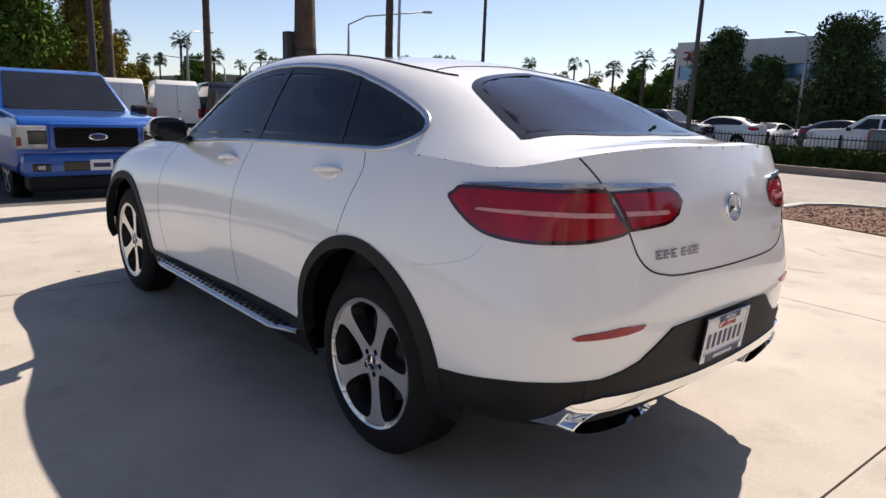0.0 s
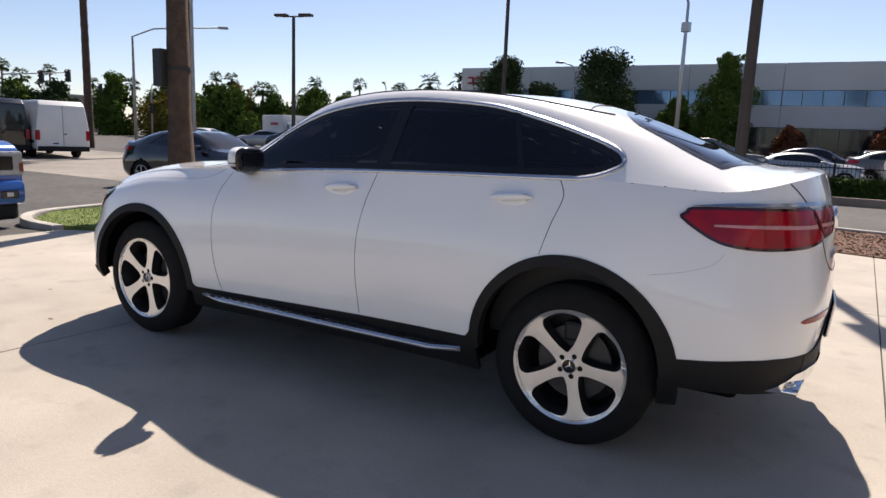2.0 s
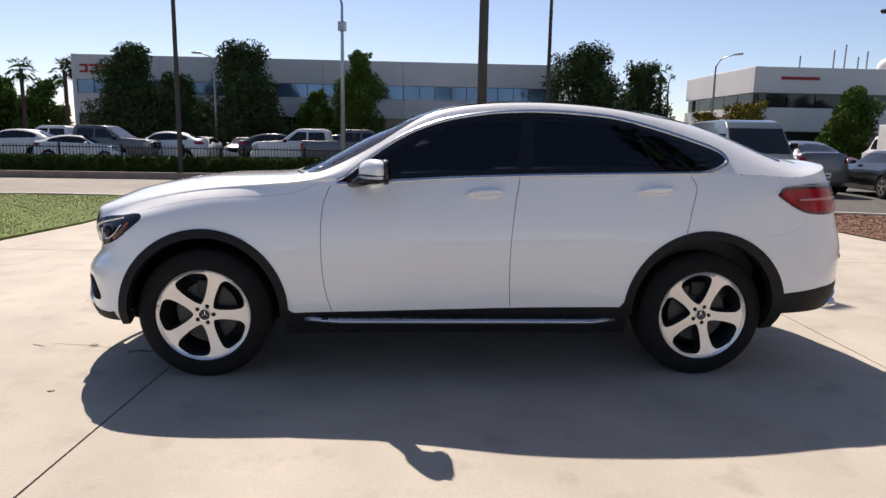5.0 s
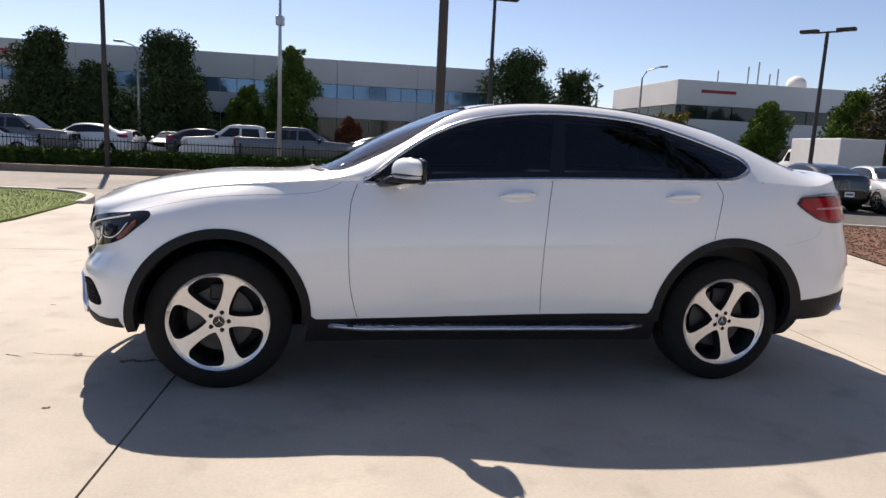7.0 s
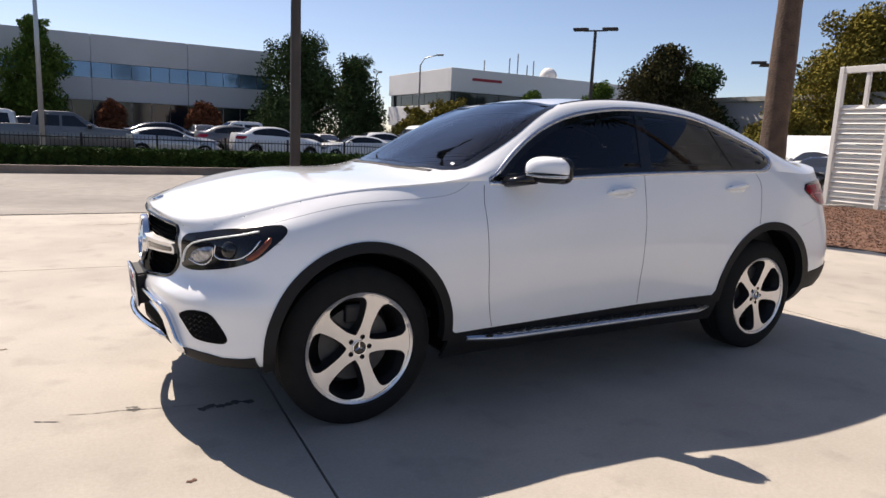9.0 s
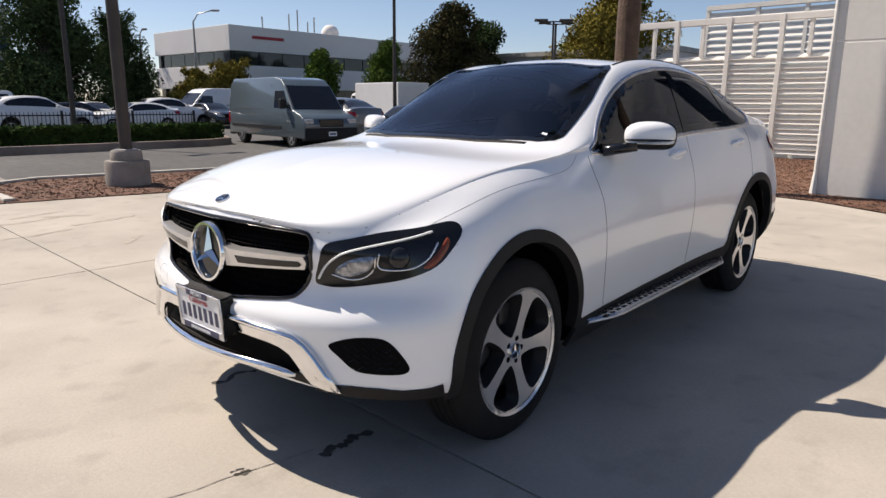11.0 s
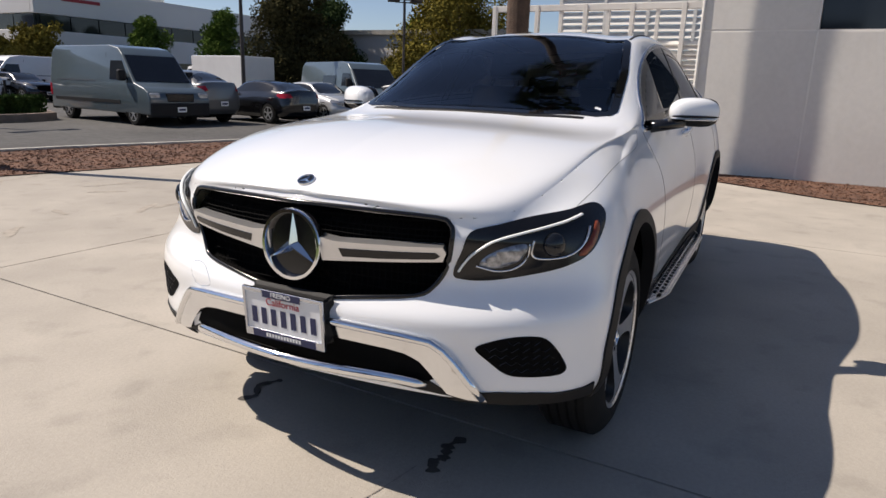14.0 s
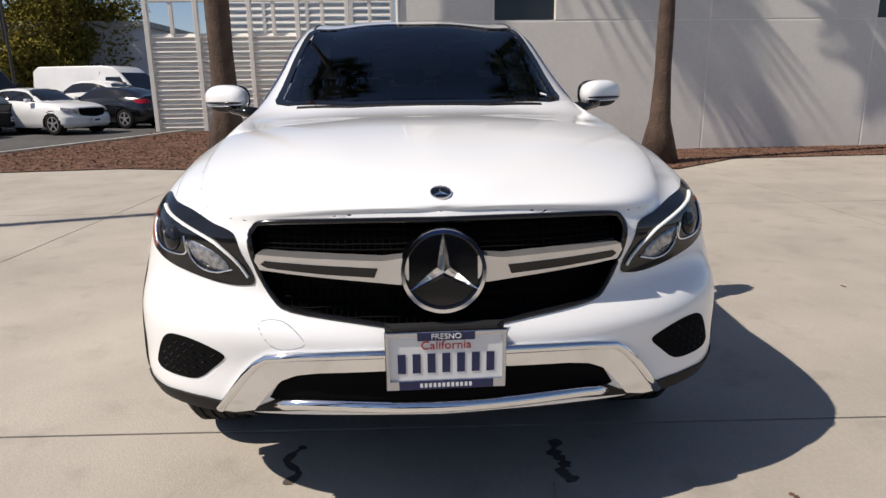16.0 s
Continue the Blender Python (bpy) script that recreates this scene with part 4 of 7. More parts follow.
part("tow_cover", tube(bmesh.new(), [FRONT.on(a, b, -0.001)[0] for a, b in loop_smooth([(-.500, .626), (-.43, .632), (-.374, .577), (-.455, .562)], 5)], 0.0016, 6, True), "satin", suv)
part("cowl", lay(ABOVE, [(.985, 0), (.965, .3), (.912, .54), (.935, .54), (1.0, .3), (1.012, 0), (1.0, -.3), (.935, -.54), (.912, -.54), (.965, -.3)], 0.002, 0.02), "plastic", suv, "black wiper cowl", True)

# unseen sheet added below the grille opening to stop sun leaking through the nose
bm = bmesh.new()
rows = []
for y in np.linspace(-.508, .508, 41):
    z = float(np.interp(abs(y), (0, .12, .25, .41, .455, .487, .508), (.606, .614, .630, .654, .678, .728, .80)))
    p = FRONT.on(y, z, -.006)[0]
    rows.append((bm.verts.new(p), bm.verts.new((p.x - .16, p.y * .96, z - .004))))
for (a, b), (c, d) in zip(rows, rows[1:]):
    bm.faces.new((a, b, d, c))
part("ledge_light_block", bm, "liner", suv, "hidden dark sheet under the grille that blocks sunlight")

# grille: recessed mesh, two chrome arms, ring emblem
grille = part("grille", lay(FRONT, shrink(GRILLE, -0.004), -0.06, 0.01, 0.04), "liner", suv, "black mesh radiator grille with chrome arms", True)
bm = bmesh.new()
for z in np.arange(.625, .90, .022):
    pts = [y for y in np.arange(-.52, .521, .02) if inside((y, z), GRILLE)]
    if len(pts) > 2:
        tube(bm, [FRONT.on(y, z, -0.03)[0] for y in pts], 0.0024, 4)
for y in np.arange(-.50, .501, .02):
    pts = [z for z in np.arange(.61, .91, .012) if inside((y, z), GRILLE)]
    if len(pts) > 2:
        tube(bm, [FRONT.on(y, z, -0.032)[0] for z in pts], 0.002, 4)
part("mesh_insert", bm, "liner", grille)
part("grille_edge", tube(bmesh.new(), [FRONT.on(a, b, 0.0)[0] for a, b in loop_smooth(GRILLE, 3)], 0.008, 8, True), "black_gloss", grille, smooth=True)
for s in (1, -1):
    arm = part("grille_arm", lay(FRONT, flip([(.09, .815), (.16, .806), (.30, .812), (.49, .818), (.497, .80), (.485, .774), (.30, .757), (.17, .744), (.09, .735)], s), 0.014, 0.04, 0.03), "alloy", grille, "silver grille arm", True, 50)
    part("arm_slot", lay(FRONT, flip([(.17, .786), (.30, .793), (.468, .802), (.480, .792), (.465, .782), (.30, .768), (.18, .760)], s), 0.0155, 0.003, 0.03), "black_gloss", arm)


def emblem(name, r, thick, m, parent, star_r=0.95, disc="black_gloss"):
    """A ring with three tapered rays on a dark disc; axis +z of m points outwards."""
    ring = part(name, lathe([(r, 0), (r, thick * 0.7), (r * 0.965, thick), (r * 0.88, thick), (r * 0.84, thick * 0.6), (r * 0.84, 0)], 48, closed=True), "chrome", parent, "chrome ring emblem with three rays", True, 40)
    ring.matrix_basis = m
    if disc:
        part("disc", lathe([(r * 0.9, 0), (r * 0.9, thick * 0.35), (0.001, thick * 0.4)], 40), disc, ring, smooth=True, angle=40)
    for k in range(3):
        a = radians(90 + 120 * k)
        d, n = Vector((math.cos(a), math.sin(a), 0)), Vector((-math.sin(a), math.cos(a), 0))
        bm = bmesh.new()
        h = thick * 0.95
        tip = bm.verts.new(d * r * 0.90 + Vector((0, 0, h * 0.6)))
        rr, ll = bm.verts.new(d * r * 0.10 + n * r * 0.15 + Vector((0, 0, h * 0.35))), bm.verts.new(d * r * 0.10 - n * r * 0.15 + Vector((0, 0, h * 0.35)))
        c0, c1 = bm.verts.new((0, 0, h * 1.25)), bm.verts.new((0, 0, 0))
        for f in ((tip, rr, c0), (tip, c0, ll), (tip, c1, rr), (tip, ll, c1), (rr, c1, c0), (ll, c0, c1)):
            bm.faces.new(f)
        bmesh.ops.recalc_face_normals(bm, faces=bm.faces)
        part("ray", bm, "chrome", ring)
    return ring


def facing(p, n, up=(0, 0, 1)):
    """A pose at p whose z axis is n and whose y axis leans to up."""
    n = Vector(n).normalized()
    x = Vector(up).cross(n).normalized()
    y = n.cross(x)
    return Matrix(((x.x, y.x, n.x, p[0]), (x.y, y.y, n.y, p[1]), (x.z, y.z, n.z, p[2]), (0, 0, 0, 1)))


emblem("emblem", 0.116, 0.028, facing((2.222, 0, .772), (1, 0, 0.05)), suv)
p, n = FRONT.on(0, .966)
emblem("bonnet_badge", 0.029, 0.006, facing(p, n), suv)
p, n = REAR.on(0, 1.055)
emblem("tail_emblem", 0.052, 0.012, facing(p, n), suv, disc=None)

# model badge drawn as plain chrome bars
for i, y in enumerate((.455, .418, .381, .325, .288, .251)):
    bm = bmesh.new()
    p, n = REAR.on(y - 0.014, .933, 0.001)
    for dz, h in ((0.011, 0.006), (-0.011, 0.006), (0.0, 0.005)):
        box(bm, -.014, .014 if (i + int(dz * 100)) % 2 else .006, dz - h / 2, dz + h / 2, 0, 0.005, 0, facing(p, n))
    box(bm, -.014, -.008, -.014, .014, 0, 0.0055, 0, facing(p, n))
    part("badge_bar", bm, "satin", suv, "small chrome badge bar")
p, n = REAR.on(-.45, .943, 0.001)
part("side_badge", box_bm(-.07, .07, -.008, .008, 0, 0.004, 0.001, facing(p, n)), "chrome", suv)


def text_mesh(name, body, size, material, parent, m, label=""):
    cu = bpy.data.curves.new(name, "FONT")
    cu.body, cu.size, cu.extrude, cu.align_x, cu.align_y = body, size, 0.0006, "CENTER", "CENTER"
    tmp = bpy.data.objects.new(name, cu)
    me = bpy.data.meshes.new_from_object(tmp)
    bpy.data.objects.remove(tmp)
    me.materials.clear()
    me.materials.append(M[material])
    ob = new(name, me)
    ob.parent = parent
    ob.matrix_basis = m
    if label:
        ob["label"] = label
    return ob


def number_plate(m, frame_mat, parent, framed=True):
    """A plate with its number as plain bars."""
    plate = part("number_plate", box_bm(-.152, .152, -.078, .078, 0, .004, 0.002), "plate_white", parent, "white number plate in a thin frame")
    plate.matrix_basis = m
    bm = bmesh.new()
    for a in ((-.158, .158, .072, .084), (-.158, .158, -.084, -.056), (-.158, -.148, -.06, .075), (.148, .158, -.06, .075)):
        box(bm, *a, 0, .009, 0.002)
    part("plate_frame", bm, frame_mat, plate)
    part("frame_band", box_bm(-.125, .125, -.082, -.058, .009, .0105), "plate_blue", plate)
    part("frame_band", box_bm(-.075, .075, .06, .083, .009, .0105), "plate_blue", plate)
    for i in range(7):
        x = -.117 + i * .039
        part("number_bar", box_bm(x - .0105, x + .0105, -.036, .020, .004, .0052), "plate_blue", plate)
    if framed:
        text_mesh("plate_state", "California", .034, "plate_red", plate, pose(0, .043, .0052), "red script state name")
        text_mesh("frame_city", "FRESNO", .022, "plate_white", plate, pose(0, .0715, .0112), "white city name")
        for i in range(12):
            part("dealer_bar", box_bm(-.07 + i * .0118, -.0625 + i * .0118, -.076, -.064, .0105, .0115), "plate_white", plate)
    return plate


number_plate(facing((2.286, 0, .545), (1, 0, -0.08)), "satin", suv)
part("plate_mount", box_bm(-.15, .15, -.075, .075, -.05, -.001, 0.01, facing((2.286, 0, .545), (1, 0, -0.08))), "plastic", suv)
number_plate(facing((-2.424, .003, .598), (-1, 0, -0.10)), "satin", suv)
part("plate_mount", box_bm(-.15, .15, -.08, .08, -.03, -.001, 0.01, facing((-2.424, .003, .598), (-1, 0, -0.10))), "plastic", suv)


# wheels
def pocket(a0, n=5):
    out = []
    for r, a in ((.060, 0), (.073, 13), (.095, 20.5), (.13, 24.5), (.18, 26), (.210, 24.5), (.228, 18), (.235, 0), (.228, -18), (.210, -24.5), (.18, -26), (.13, -24.5), (.095, -20.5), (.073, -13)):
        t = radians(a0 + a)
        out.append((r * math.cos(t), r * math.sin(t)))
    return [tuple(map(float, p)) for p in loop_smooth(out, n)]


def wheel_face(twist):
    """Machined five-spoke face with pockets, in the x-z plane, outwards +y."""
    outer = [(0.251 * math.cos(2 * math.pi * i / 80), 0.251 * math.sin(2 * math.pi * i / 80)) for i in range(80)]
    holes = [pocket(36 + twist + 72 * k) for k in range(5)]
    bolts = [[(.047 * math.cos(radians(twist + 72 * k)) + .0120 * math.cos(j * math.pi / 5), .047 * math.sin(radians(twist + 72 * k)) + .0120 * math.sin(j * math.pi / 5)) for j in range(10)] for k in range(5)]
    pts, edges = list(outer), [(i, (i + 1) % 80) for i in range(80)]
    for h in holes + bolts:
        b = len(pts)
        pts += h
        edges += [(b + i, b + (i + 1) % len(h)) for i in range(len(h))]
    for r, n in ((.03, 8), (.243, 60)):
        pts += [(r * math.cos(2 * math.pi * i / n), r * math.sin(2 * math.pi * i / n)) for i in range(n)]
    vs, _, fs, _, _, _ = delaunay_2d_cdt([Vector(p) for p in pts], edges, [], 1, 1e-6)
    dish = lambda p: -0.020 * (1 - (p.length / 0.251) ** 2) + (0.006 if p.length > 0.245 else 0)
    face, wall = bmesh.new(), bmesh.new()
    V = [face.verts.new((v.x, dish(v), v.y)) for v in vs]
    for f in fs:
        c = sum((vs[i] for i in f), Vector((0, 0))) / len(f)
        if not any(inside((c.x, c.y), h) for h in holes + bolts):
            face.faces.new([V[i] for i in f])
    bmesh.ops.recalc_face_normals(face, faces=face.faces)
    if sum(f.normal.y for f in face.faces) < 0:
        bmesh.ops.reverse_faces(face, faces=face.faces)
    for h, d, k in [(h, 0.055, 0.84) for h in holes] + [(h, 0.015, 1.0) for h in bolts]:
        c = sum((Vector(p) for p in h), Vector((0, 0))) / len(h)
        top, low = [], []
        for p in h:
            v = Vector(p)
            q = c + (v - c) * k
            top.append(wall.verts.new((v.x, dish(v), v.y)))
            low.append(wall.verts.new((q.x, dish(v) - d, q.y)))
        for i in range(len(h)):
            j = (i + 1) % len(h)
            wall.faces.new((top[i], top[j], low[j], low[i]))
        if k == 1.0:
            wall.faces.new(low)
    return face, wall


def tyre_bm():
    """Tyre with grooved tread; axis y, outer sidewall towards +y."""
    prof = [(.247, .0), (.252, .008), (.260, .013), (.277, .012), (.307, .004), (.332, -.010), (.345, -.022), (.351, -.030)]
    for i in range(5):
        y = -.030 - i * .034
        prof += [(.3545, y - .004), (.3545, y - .026), (.347, y - .0275), (.347, y - .0325)] if i < 4 else [(.3545, y - .004), (.3545, y - .022)]
    prof += [(.337, -.210), (.306, -.228), (.256, -.236), (.236, -.226)]
    return lathe(prof, 72, "y", True)


def wheel(x, s, twist):
    face, wall = wheel_face(twist)
    w = part("wheel", face, "alloy", suv, "machined five-spoke alloy wheel", True, 30)
    part("spoke_pocket", wall, "alloy_dark", w, "dark painted spoke pockets", True, 40)
    part("tyre", tyre_bm(), "rubber", w, "black tyre", True, 35)
    part("barrel", lathe([(.238, .0), (.225, -.03), (.215, -.20), (.20, -.20), (.05, -.17), (.05, -.18), (.21, -.215), (.236, -.03)], 48, "y", True), "alloy_dark", w, smooth=True, angle=40)
    part("brake_disc", lathe([(.165, -.085), (.165, -.105), (.06, -.105), (.06, -.085)], 48, "y", True), "disc", w, "grey brake disc", True, 40)
    part("caliper", box_bm(-.05, .05, -.12, -.06, .095, .185, .015), "alloy_dark", w)
    cap = emblem("hub_cap", 0.033, 0.008, facing((0, -.019, 0), (0, 1, 0)), w)
    w.matrix_basis = pose(x, (.886 if x > 0 else .868) * s, .3685, 0, 0, 0 if s > 0 else 180) @ Matrix.Diagonal((1.04, 1, 1.04, 1))
    part("wheel_well", lathe([(.448, .86), (.448, .52), (.02, .52), (.02, .50), (.46, .50), (.46, .86)], 48, "y", True), "liner", suv, "dark wheel-well liner").matrix_basis = pose(x - 0.012 if x > 0 else x + 0.02, 0, .405, 0, 0, 0 if s > 0 else 180)


for s in (1, -1):
    wheel(1.4365, s, 36)
    wheel(-1.4365, s, 41)

# wheel wells are open below: shorten the liners to the arch line
for ob in [o for o in suv.children if o.name.startswith("wheel_well")]:
    bm = bmesh.new()
    bm.from_mesh(ob.data)
    bmesh.ops.bisect_plane(bm, geom=list(bm.verts) + list(bm.edges) + list(bm.faces), plane_co=(0, 0, -.03), plane_no=(0, 0, -1), clear_outer=True)
    bm.to_mesh(ob.data)
    bm.free()

# underbody, running boards
# two unseen blockers inside the nose, added against sun leaking through the grille
part("nose_light_block", box_bm(1.86, 1.98, -.44, .44, .46, .82, .01), "liner", suv, "hidden dark box behind the grille that blocks sunlight")
part("wedge_light_block", box(box_bm(1.95, 2.12, -.40, .40, .43, .47, .01), 2.10, 2.19, -.25, .25, .43, .47, .01), "liner", suv, "hidden dark wedge behind the grille that blocks sunlight")
part("underbody", box(box(box(box_bm(-2.10, 2.0, -.50, .50, .24, .40, .03), -.93, .95, -.80, .80, .24, .40, .03), 1.90, 2.06, -.54, .54, .372, .42, .01), -2.20, -1.90, -.60, .60, .36, .44, .02), "liner", suv, "dark underbody")
for s in (1, -1):
    board = bmesh.new()
    n = 24
    rows, edge_line = [], []
    for i in range(n + 1):
        x = .875 - i * (.875 + .905) / n
        k = min(1, i / 2.5, (n - i) / 2.0)
        y1 = .862 + .088 * (0.35 + 0.65 * k)
        edge_line.append((x, y1))
        rows.append([board.verts.new((x, y * s, z)) for y, z in ((.80, .372), (y1 - .012, .362), (y1, .352), (y1 - .012, .335), (.80, .33))])
    for a, b in zip(rows, rows[1:]):
        for j in range(5):
            board.faces.new((a[j], b[j], b[(j + 1) % 5], a[(j + 1) % 5]))
    board.faces.new(rows[0])
    board.faces.new(rows[-1])
    bmesh.ops.recalc_face_normals(board, faces=board.faces)
    step_ob = part("running_board", board, "satin", suv, "aluminium running board with black rubber studs", True, 30)
    part("edge_strip", tube(bmesh.new(), [(x, y * s, .350) for x, y in edge_line], .006, 8), "alloy", step_ob, "bright aluminium edge", True)
    for r in range(3):
        for i in range(26):
            x = .76 - i * .0615 - (r % 2) * .03
            y = .872 + r * .024
            part("stud", box_bm(x - .017, x + .017, (y - .008) * s if s > 0 else (y + .008) * s, (y + .008) * s if s > 0 else (y - .008) * s, .355, .370 - r * 0.0028, 0), "rubber", step_ob)

# door handles and mirrors
for s, side, tail, nose in SIDES:
    for xa, za in ((-.135, 1.066), (-1.11, 1.092)):
        bm = bmesh.new()
        pts, rad = [], []
        for i in range(13):
            t = i / 12 * 2 - 1
            x, z = xa - t * .108, za + t * .009
            p, n = side.on(x, z)
            pts.append(p + n * (0.026 * (1 - t**4)))
            rad.append(0.004 + 0.013 * (1 - abs(t) ** 3))
        tube(bm, pts, rad, 10)
        h = part("door_handle", bm, "paint_white", suv, "white door handle", True)
        bowl = [(xa + .085 * math.cos(a), za - .006 + .024 * math.sin(a)) for a in np.linspace(0, 2 * math.pi, 24, endpoint=False)]
        part("handle_recess", lay(side, bowl, 0.001, 0.004, 0.02), "paint_white", h, smooth=True)
        part("handle_edge", tube(bmesh.new(), [q + Vector((0, .004 * s, .010)) for q in pts[1:-1]], 0.0035, 6), "chrome", h, smooth=True)

    def ball(cx, cy, cz, ax, ay, az, e=2.6, cut=None):
        """A super-ellipsoid."""
        bm = bmesh.new()
        bmesh.ops.create_uvsphere(bm, u_segments=28, v_segments=18, radius=1)
        for v in bm.verts:
            k = (abs(v.co.x) ** e + abs(v.co.y) ** e + abs(v.co.z) ** e) ** (-1 / e)
            v.co = Vector((cx + v.co.x * k * ax, (cy + v.co.y * k * ay) * s, cz + v.co.z * k * az))
            u = min(1, max(0, (abs(v.co.y) - .84) / .215))
            v.co.x = .40 + (v.co.x - .40) * (1 - .5 * u ** 1.4)
        if cut:
            bmesh.ops.bisect_plane(bm, geom=list(bm.verts) + list(bm.edges) + list(bm.faces), plane_co=cut[0], plane_no=cut[1], clear_outer=True)
        bmesh.ops.recalc_face_normals(bm, faces=bm.faces)
        return bm

    mir = part("door_mirror", ball(.50, .945, 1.188, .085, .110, .066, 2.5, ((0, 0, 1.150), (0, 0, -1))), "paint_white", suv, "white door mirror with a black base", True, 60)
    part("mirror_base", ball(.498, .94, 1.185, .08, .105, .064, 2.5, ((0, 0, 1.149), (0, 0, 1))), "plastic", mir, smooth=True, angle=60)
    part("mirror_bezel", ball(.425, .945, 1.186, .035, .103, .068, 3.2), "black_gloss", mir, smooth=True)
    part("mirror_glass", box_bm(.388, .392, *sorted((.87 * s, 1.015 * s)), 1.145, 1.228, .001), "glass_far", mir)
    part("turn_signal", ball(.503, .95, 1.168, .095, .104, .010, 2.5), "black_gloss", mir, smooth=True)
    part("signal_trim", ball(.503, .95, 1.156, .0965, .106, .004, 2.5), "chrome", mir, smooth=True)
    part("mirror_arm", tube(bmesh.new(), [(.60, .765 * s, 1.115), (.56, .83 * s, 1.125), (.52, .90 * s, 1.14)], [.05, .045, .045], 12, flat=0.6), "black_gloss", mir, smooth=True)

# cabin seen through the glass
part("cabin_floor", box_bm(-1.7, 1.0, -.70, .70, .42, .46), "dash", suv)
for s in (1, -1):
    part("cabin_side", box_bm(-1.8, .5, *sorted((.70 * s, .72 * s)), .45, 1.04), "dash", suv)
bm = bmesh.new()
box(bm, .55, .92, -.66, .66, .80, 1.05, .05)
box(bm, .62, .82, .22, .58, 1.05, 1.13, .03)
part("dashboard", bm, "dash", suv, "black dashboard")
bm = bmesh.new()
tube(bm, [(.47 + .06 * math.sin(a), .40 + .18 * math.cos(a), 1.02 + .17 * math.sin(a)) for a in np.linspace(0, 2 * math.pi, 24, endpoint=False)], .014, 8, True)
box(bm, .45, .52, .24, .56, 1.0, 1.04, .01)
part("steering_wheel", bm, "dash", suv, "black steering wheel", True, 40)
# front seats, their beige darkened to stand in for the shaded cabin
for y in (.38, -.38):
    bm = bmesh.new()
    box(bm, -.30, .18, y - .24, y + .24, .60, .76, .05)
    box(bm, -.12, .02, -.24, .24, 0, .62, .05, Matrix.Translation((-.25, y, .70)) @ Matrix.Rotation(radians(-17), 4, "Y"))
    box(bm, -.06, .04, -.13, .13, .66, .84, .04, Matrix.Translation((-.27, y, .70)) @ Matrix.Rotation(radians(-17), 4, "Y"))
    part("front_seat", bm, "seat", suv, "beige front seat with headrest, darkened for cabin shade", True, 40)
bm = bmesh.new()
box(bm, -1.15, -.70, -.62, .62, .58, .74, .05)
box(bm, -1.35, -1.20, -.62, .62, .70, 1.22, .05)
for y in (-.4, 0, .4):
    box(bm, -1.36, -1.27, y - .12, y + .12, 1.24, 1.36, .03)
part("rear_bench", bm, "dash", suv, "dark rear bench with headrests", True, 40)
part("room_mirror", box_bm(.22, .25, -.12, .12, 1.40, 1.46, .01), "black_gloss", suv)


# ---- buildings ----
def sub(name, material, parent, *boxes, bevel=0.0, label=""):
    bm = bmesh.new()
    for b in boxes:
        box(bm, *b, bevel)
    return part(name, bm, material, parent, label)


office = thing("office_building", pose(0, 0, 0), "long pale two-storey office building with a blue ribbon window", "building")
X0, X1, YF, G0 = -12.5, 26.7, -51.0, -0.2
sub("wall", "facade", office, (X0, X1, YF - 24, YF - 0.35, G0, 7.4), label="pale grey panel facade")
n_bay = 6
bay = (X1 - X0) / n_bay
for i in range(n_bay):
    a, b = X0 + i * bay + 0.012, X0 + (i + 1) * bay - 0.012
    sub("panel", "facade", office, (a, b, YF - 0.35, YF, 5.62, 7.55), bevel=0.02)
    sub("panel", "facade", office, (a, b, YF - 0.35, YF, 2.95, 4.52), bevel=0.02)
    sub("panel", "facade", office, (a, b, YF - 0.35, YF, G0, 0.55), bevel=0.02)
    k = 5
    for j in range(k):
        c, d = a + (b - a) * j / k + 0.03, a + (b - a) * (j + 1) / k - 0.03
        sub("window", "facade_win", office, (c, d, YF - 0.36, YF - 0.13, 4.54, 5.60))
        sub("window", "dark_win", office, (c, d, YF - 0.36, YF - 0.2, 0.57, 2.93))
sub("roof", "kerb", office, (X0 + .3, X1 - .3, YF - 23.6, YF - 0.6, 7.4, 7.45))
sub("end_wall", "facade", office, (X1, X1 + 0.3, YF - 24, YF, G0, 7.55))
# company sign drawn as plain red bars
x = 26.35
for w in (.62, .72, .72, .30):
    bm = bmesh.new()
    box(bm, x - w, x, YF, YF + 0.08, 6.62, 6.78)
    box(bm, x - w, x, YF, YF + 0.08, 6.12, 6.28)
    box(bm, x - w, x - w + .2, YF, YF + 0.08, 6.28, 6.62)
    part("sign_bar", bm, "sign_red", office, "red sign bar")
    x -= w + .12

office2 = thing("office_block", pose(0, 0, 0), "white two-storey office block with dark window bands", "building")
BX, BY, BW, BD = -27.6, -48.2, 34, 13
sub("wall", "dark_win", office2, (BX - BW, BX - 0.4, BY - BD, BY - 0.4, G0, 7.2))
for (a, b, c, d) in ((BX - BW, BX, BY - 0.4, BY), (BX - 0.4, BX, BY - BD, BY - 0.4)):
    sub("panel", "facade_b", office2, (a, b, c, d, 5.5, 7.55), bevel=0.03, label="white upper facade band")
    sub("panel", "facade_b", office2, (a, b, c, d, 2.45, 4.35), bevel=0.03, label="white lower facade band")
for i in range(14):
    x = BX - 0.6 - i * 2.4
    sub("window", "dark_win", office2, (x - 2.3, x, BY - 0.39, BY - 0.25, 4.37, 5.48))
    sub("window", "dark_win", office2, (x - 2.3, x, BY - 0.39, BY - 0.9, G0, 2.43))
for i in range(5):
    y = BY - 0.5 - i * 2.5
    sub("window", "dark_win", office2, (BX - 0.39, BX - 0.25, y - 2.4, y, 4.37, 5.48))
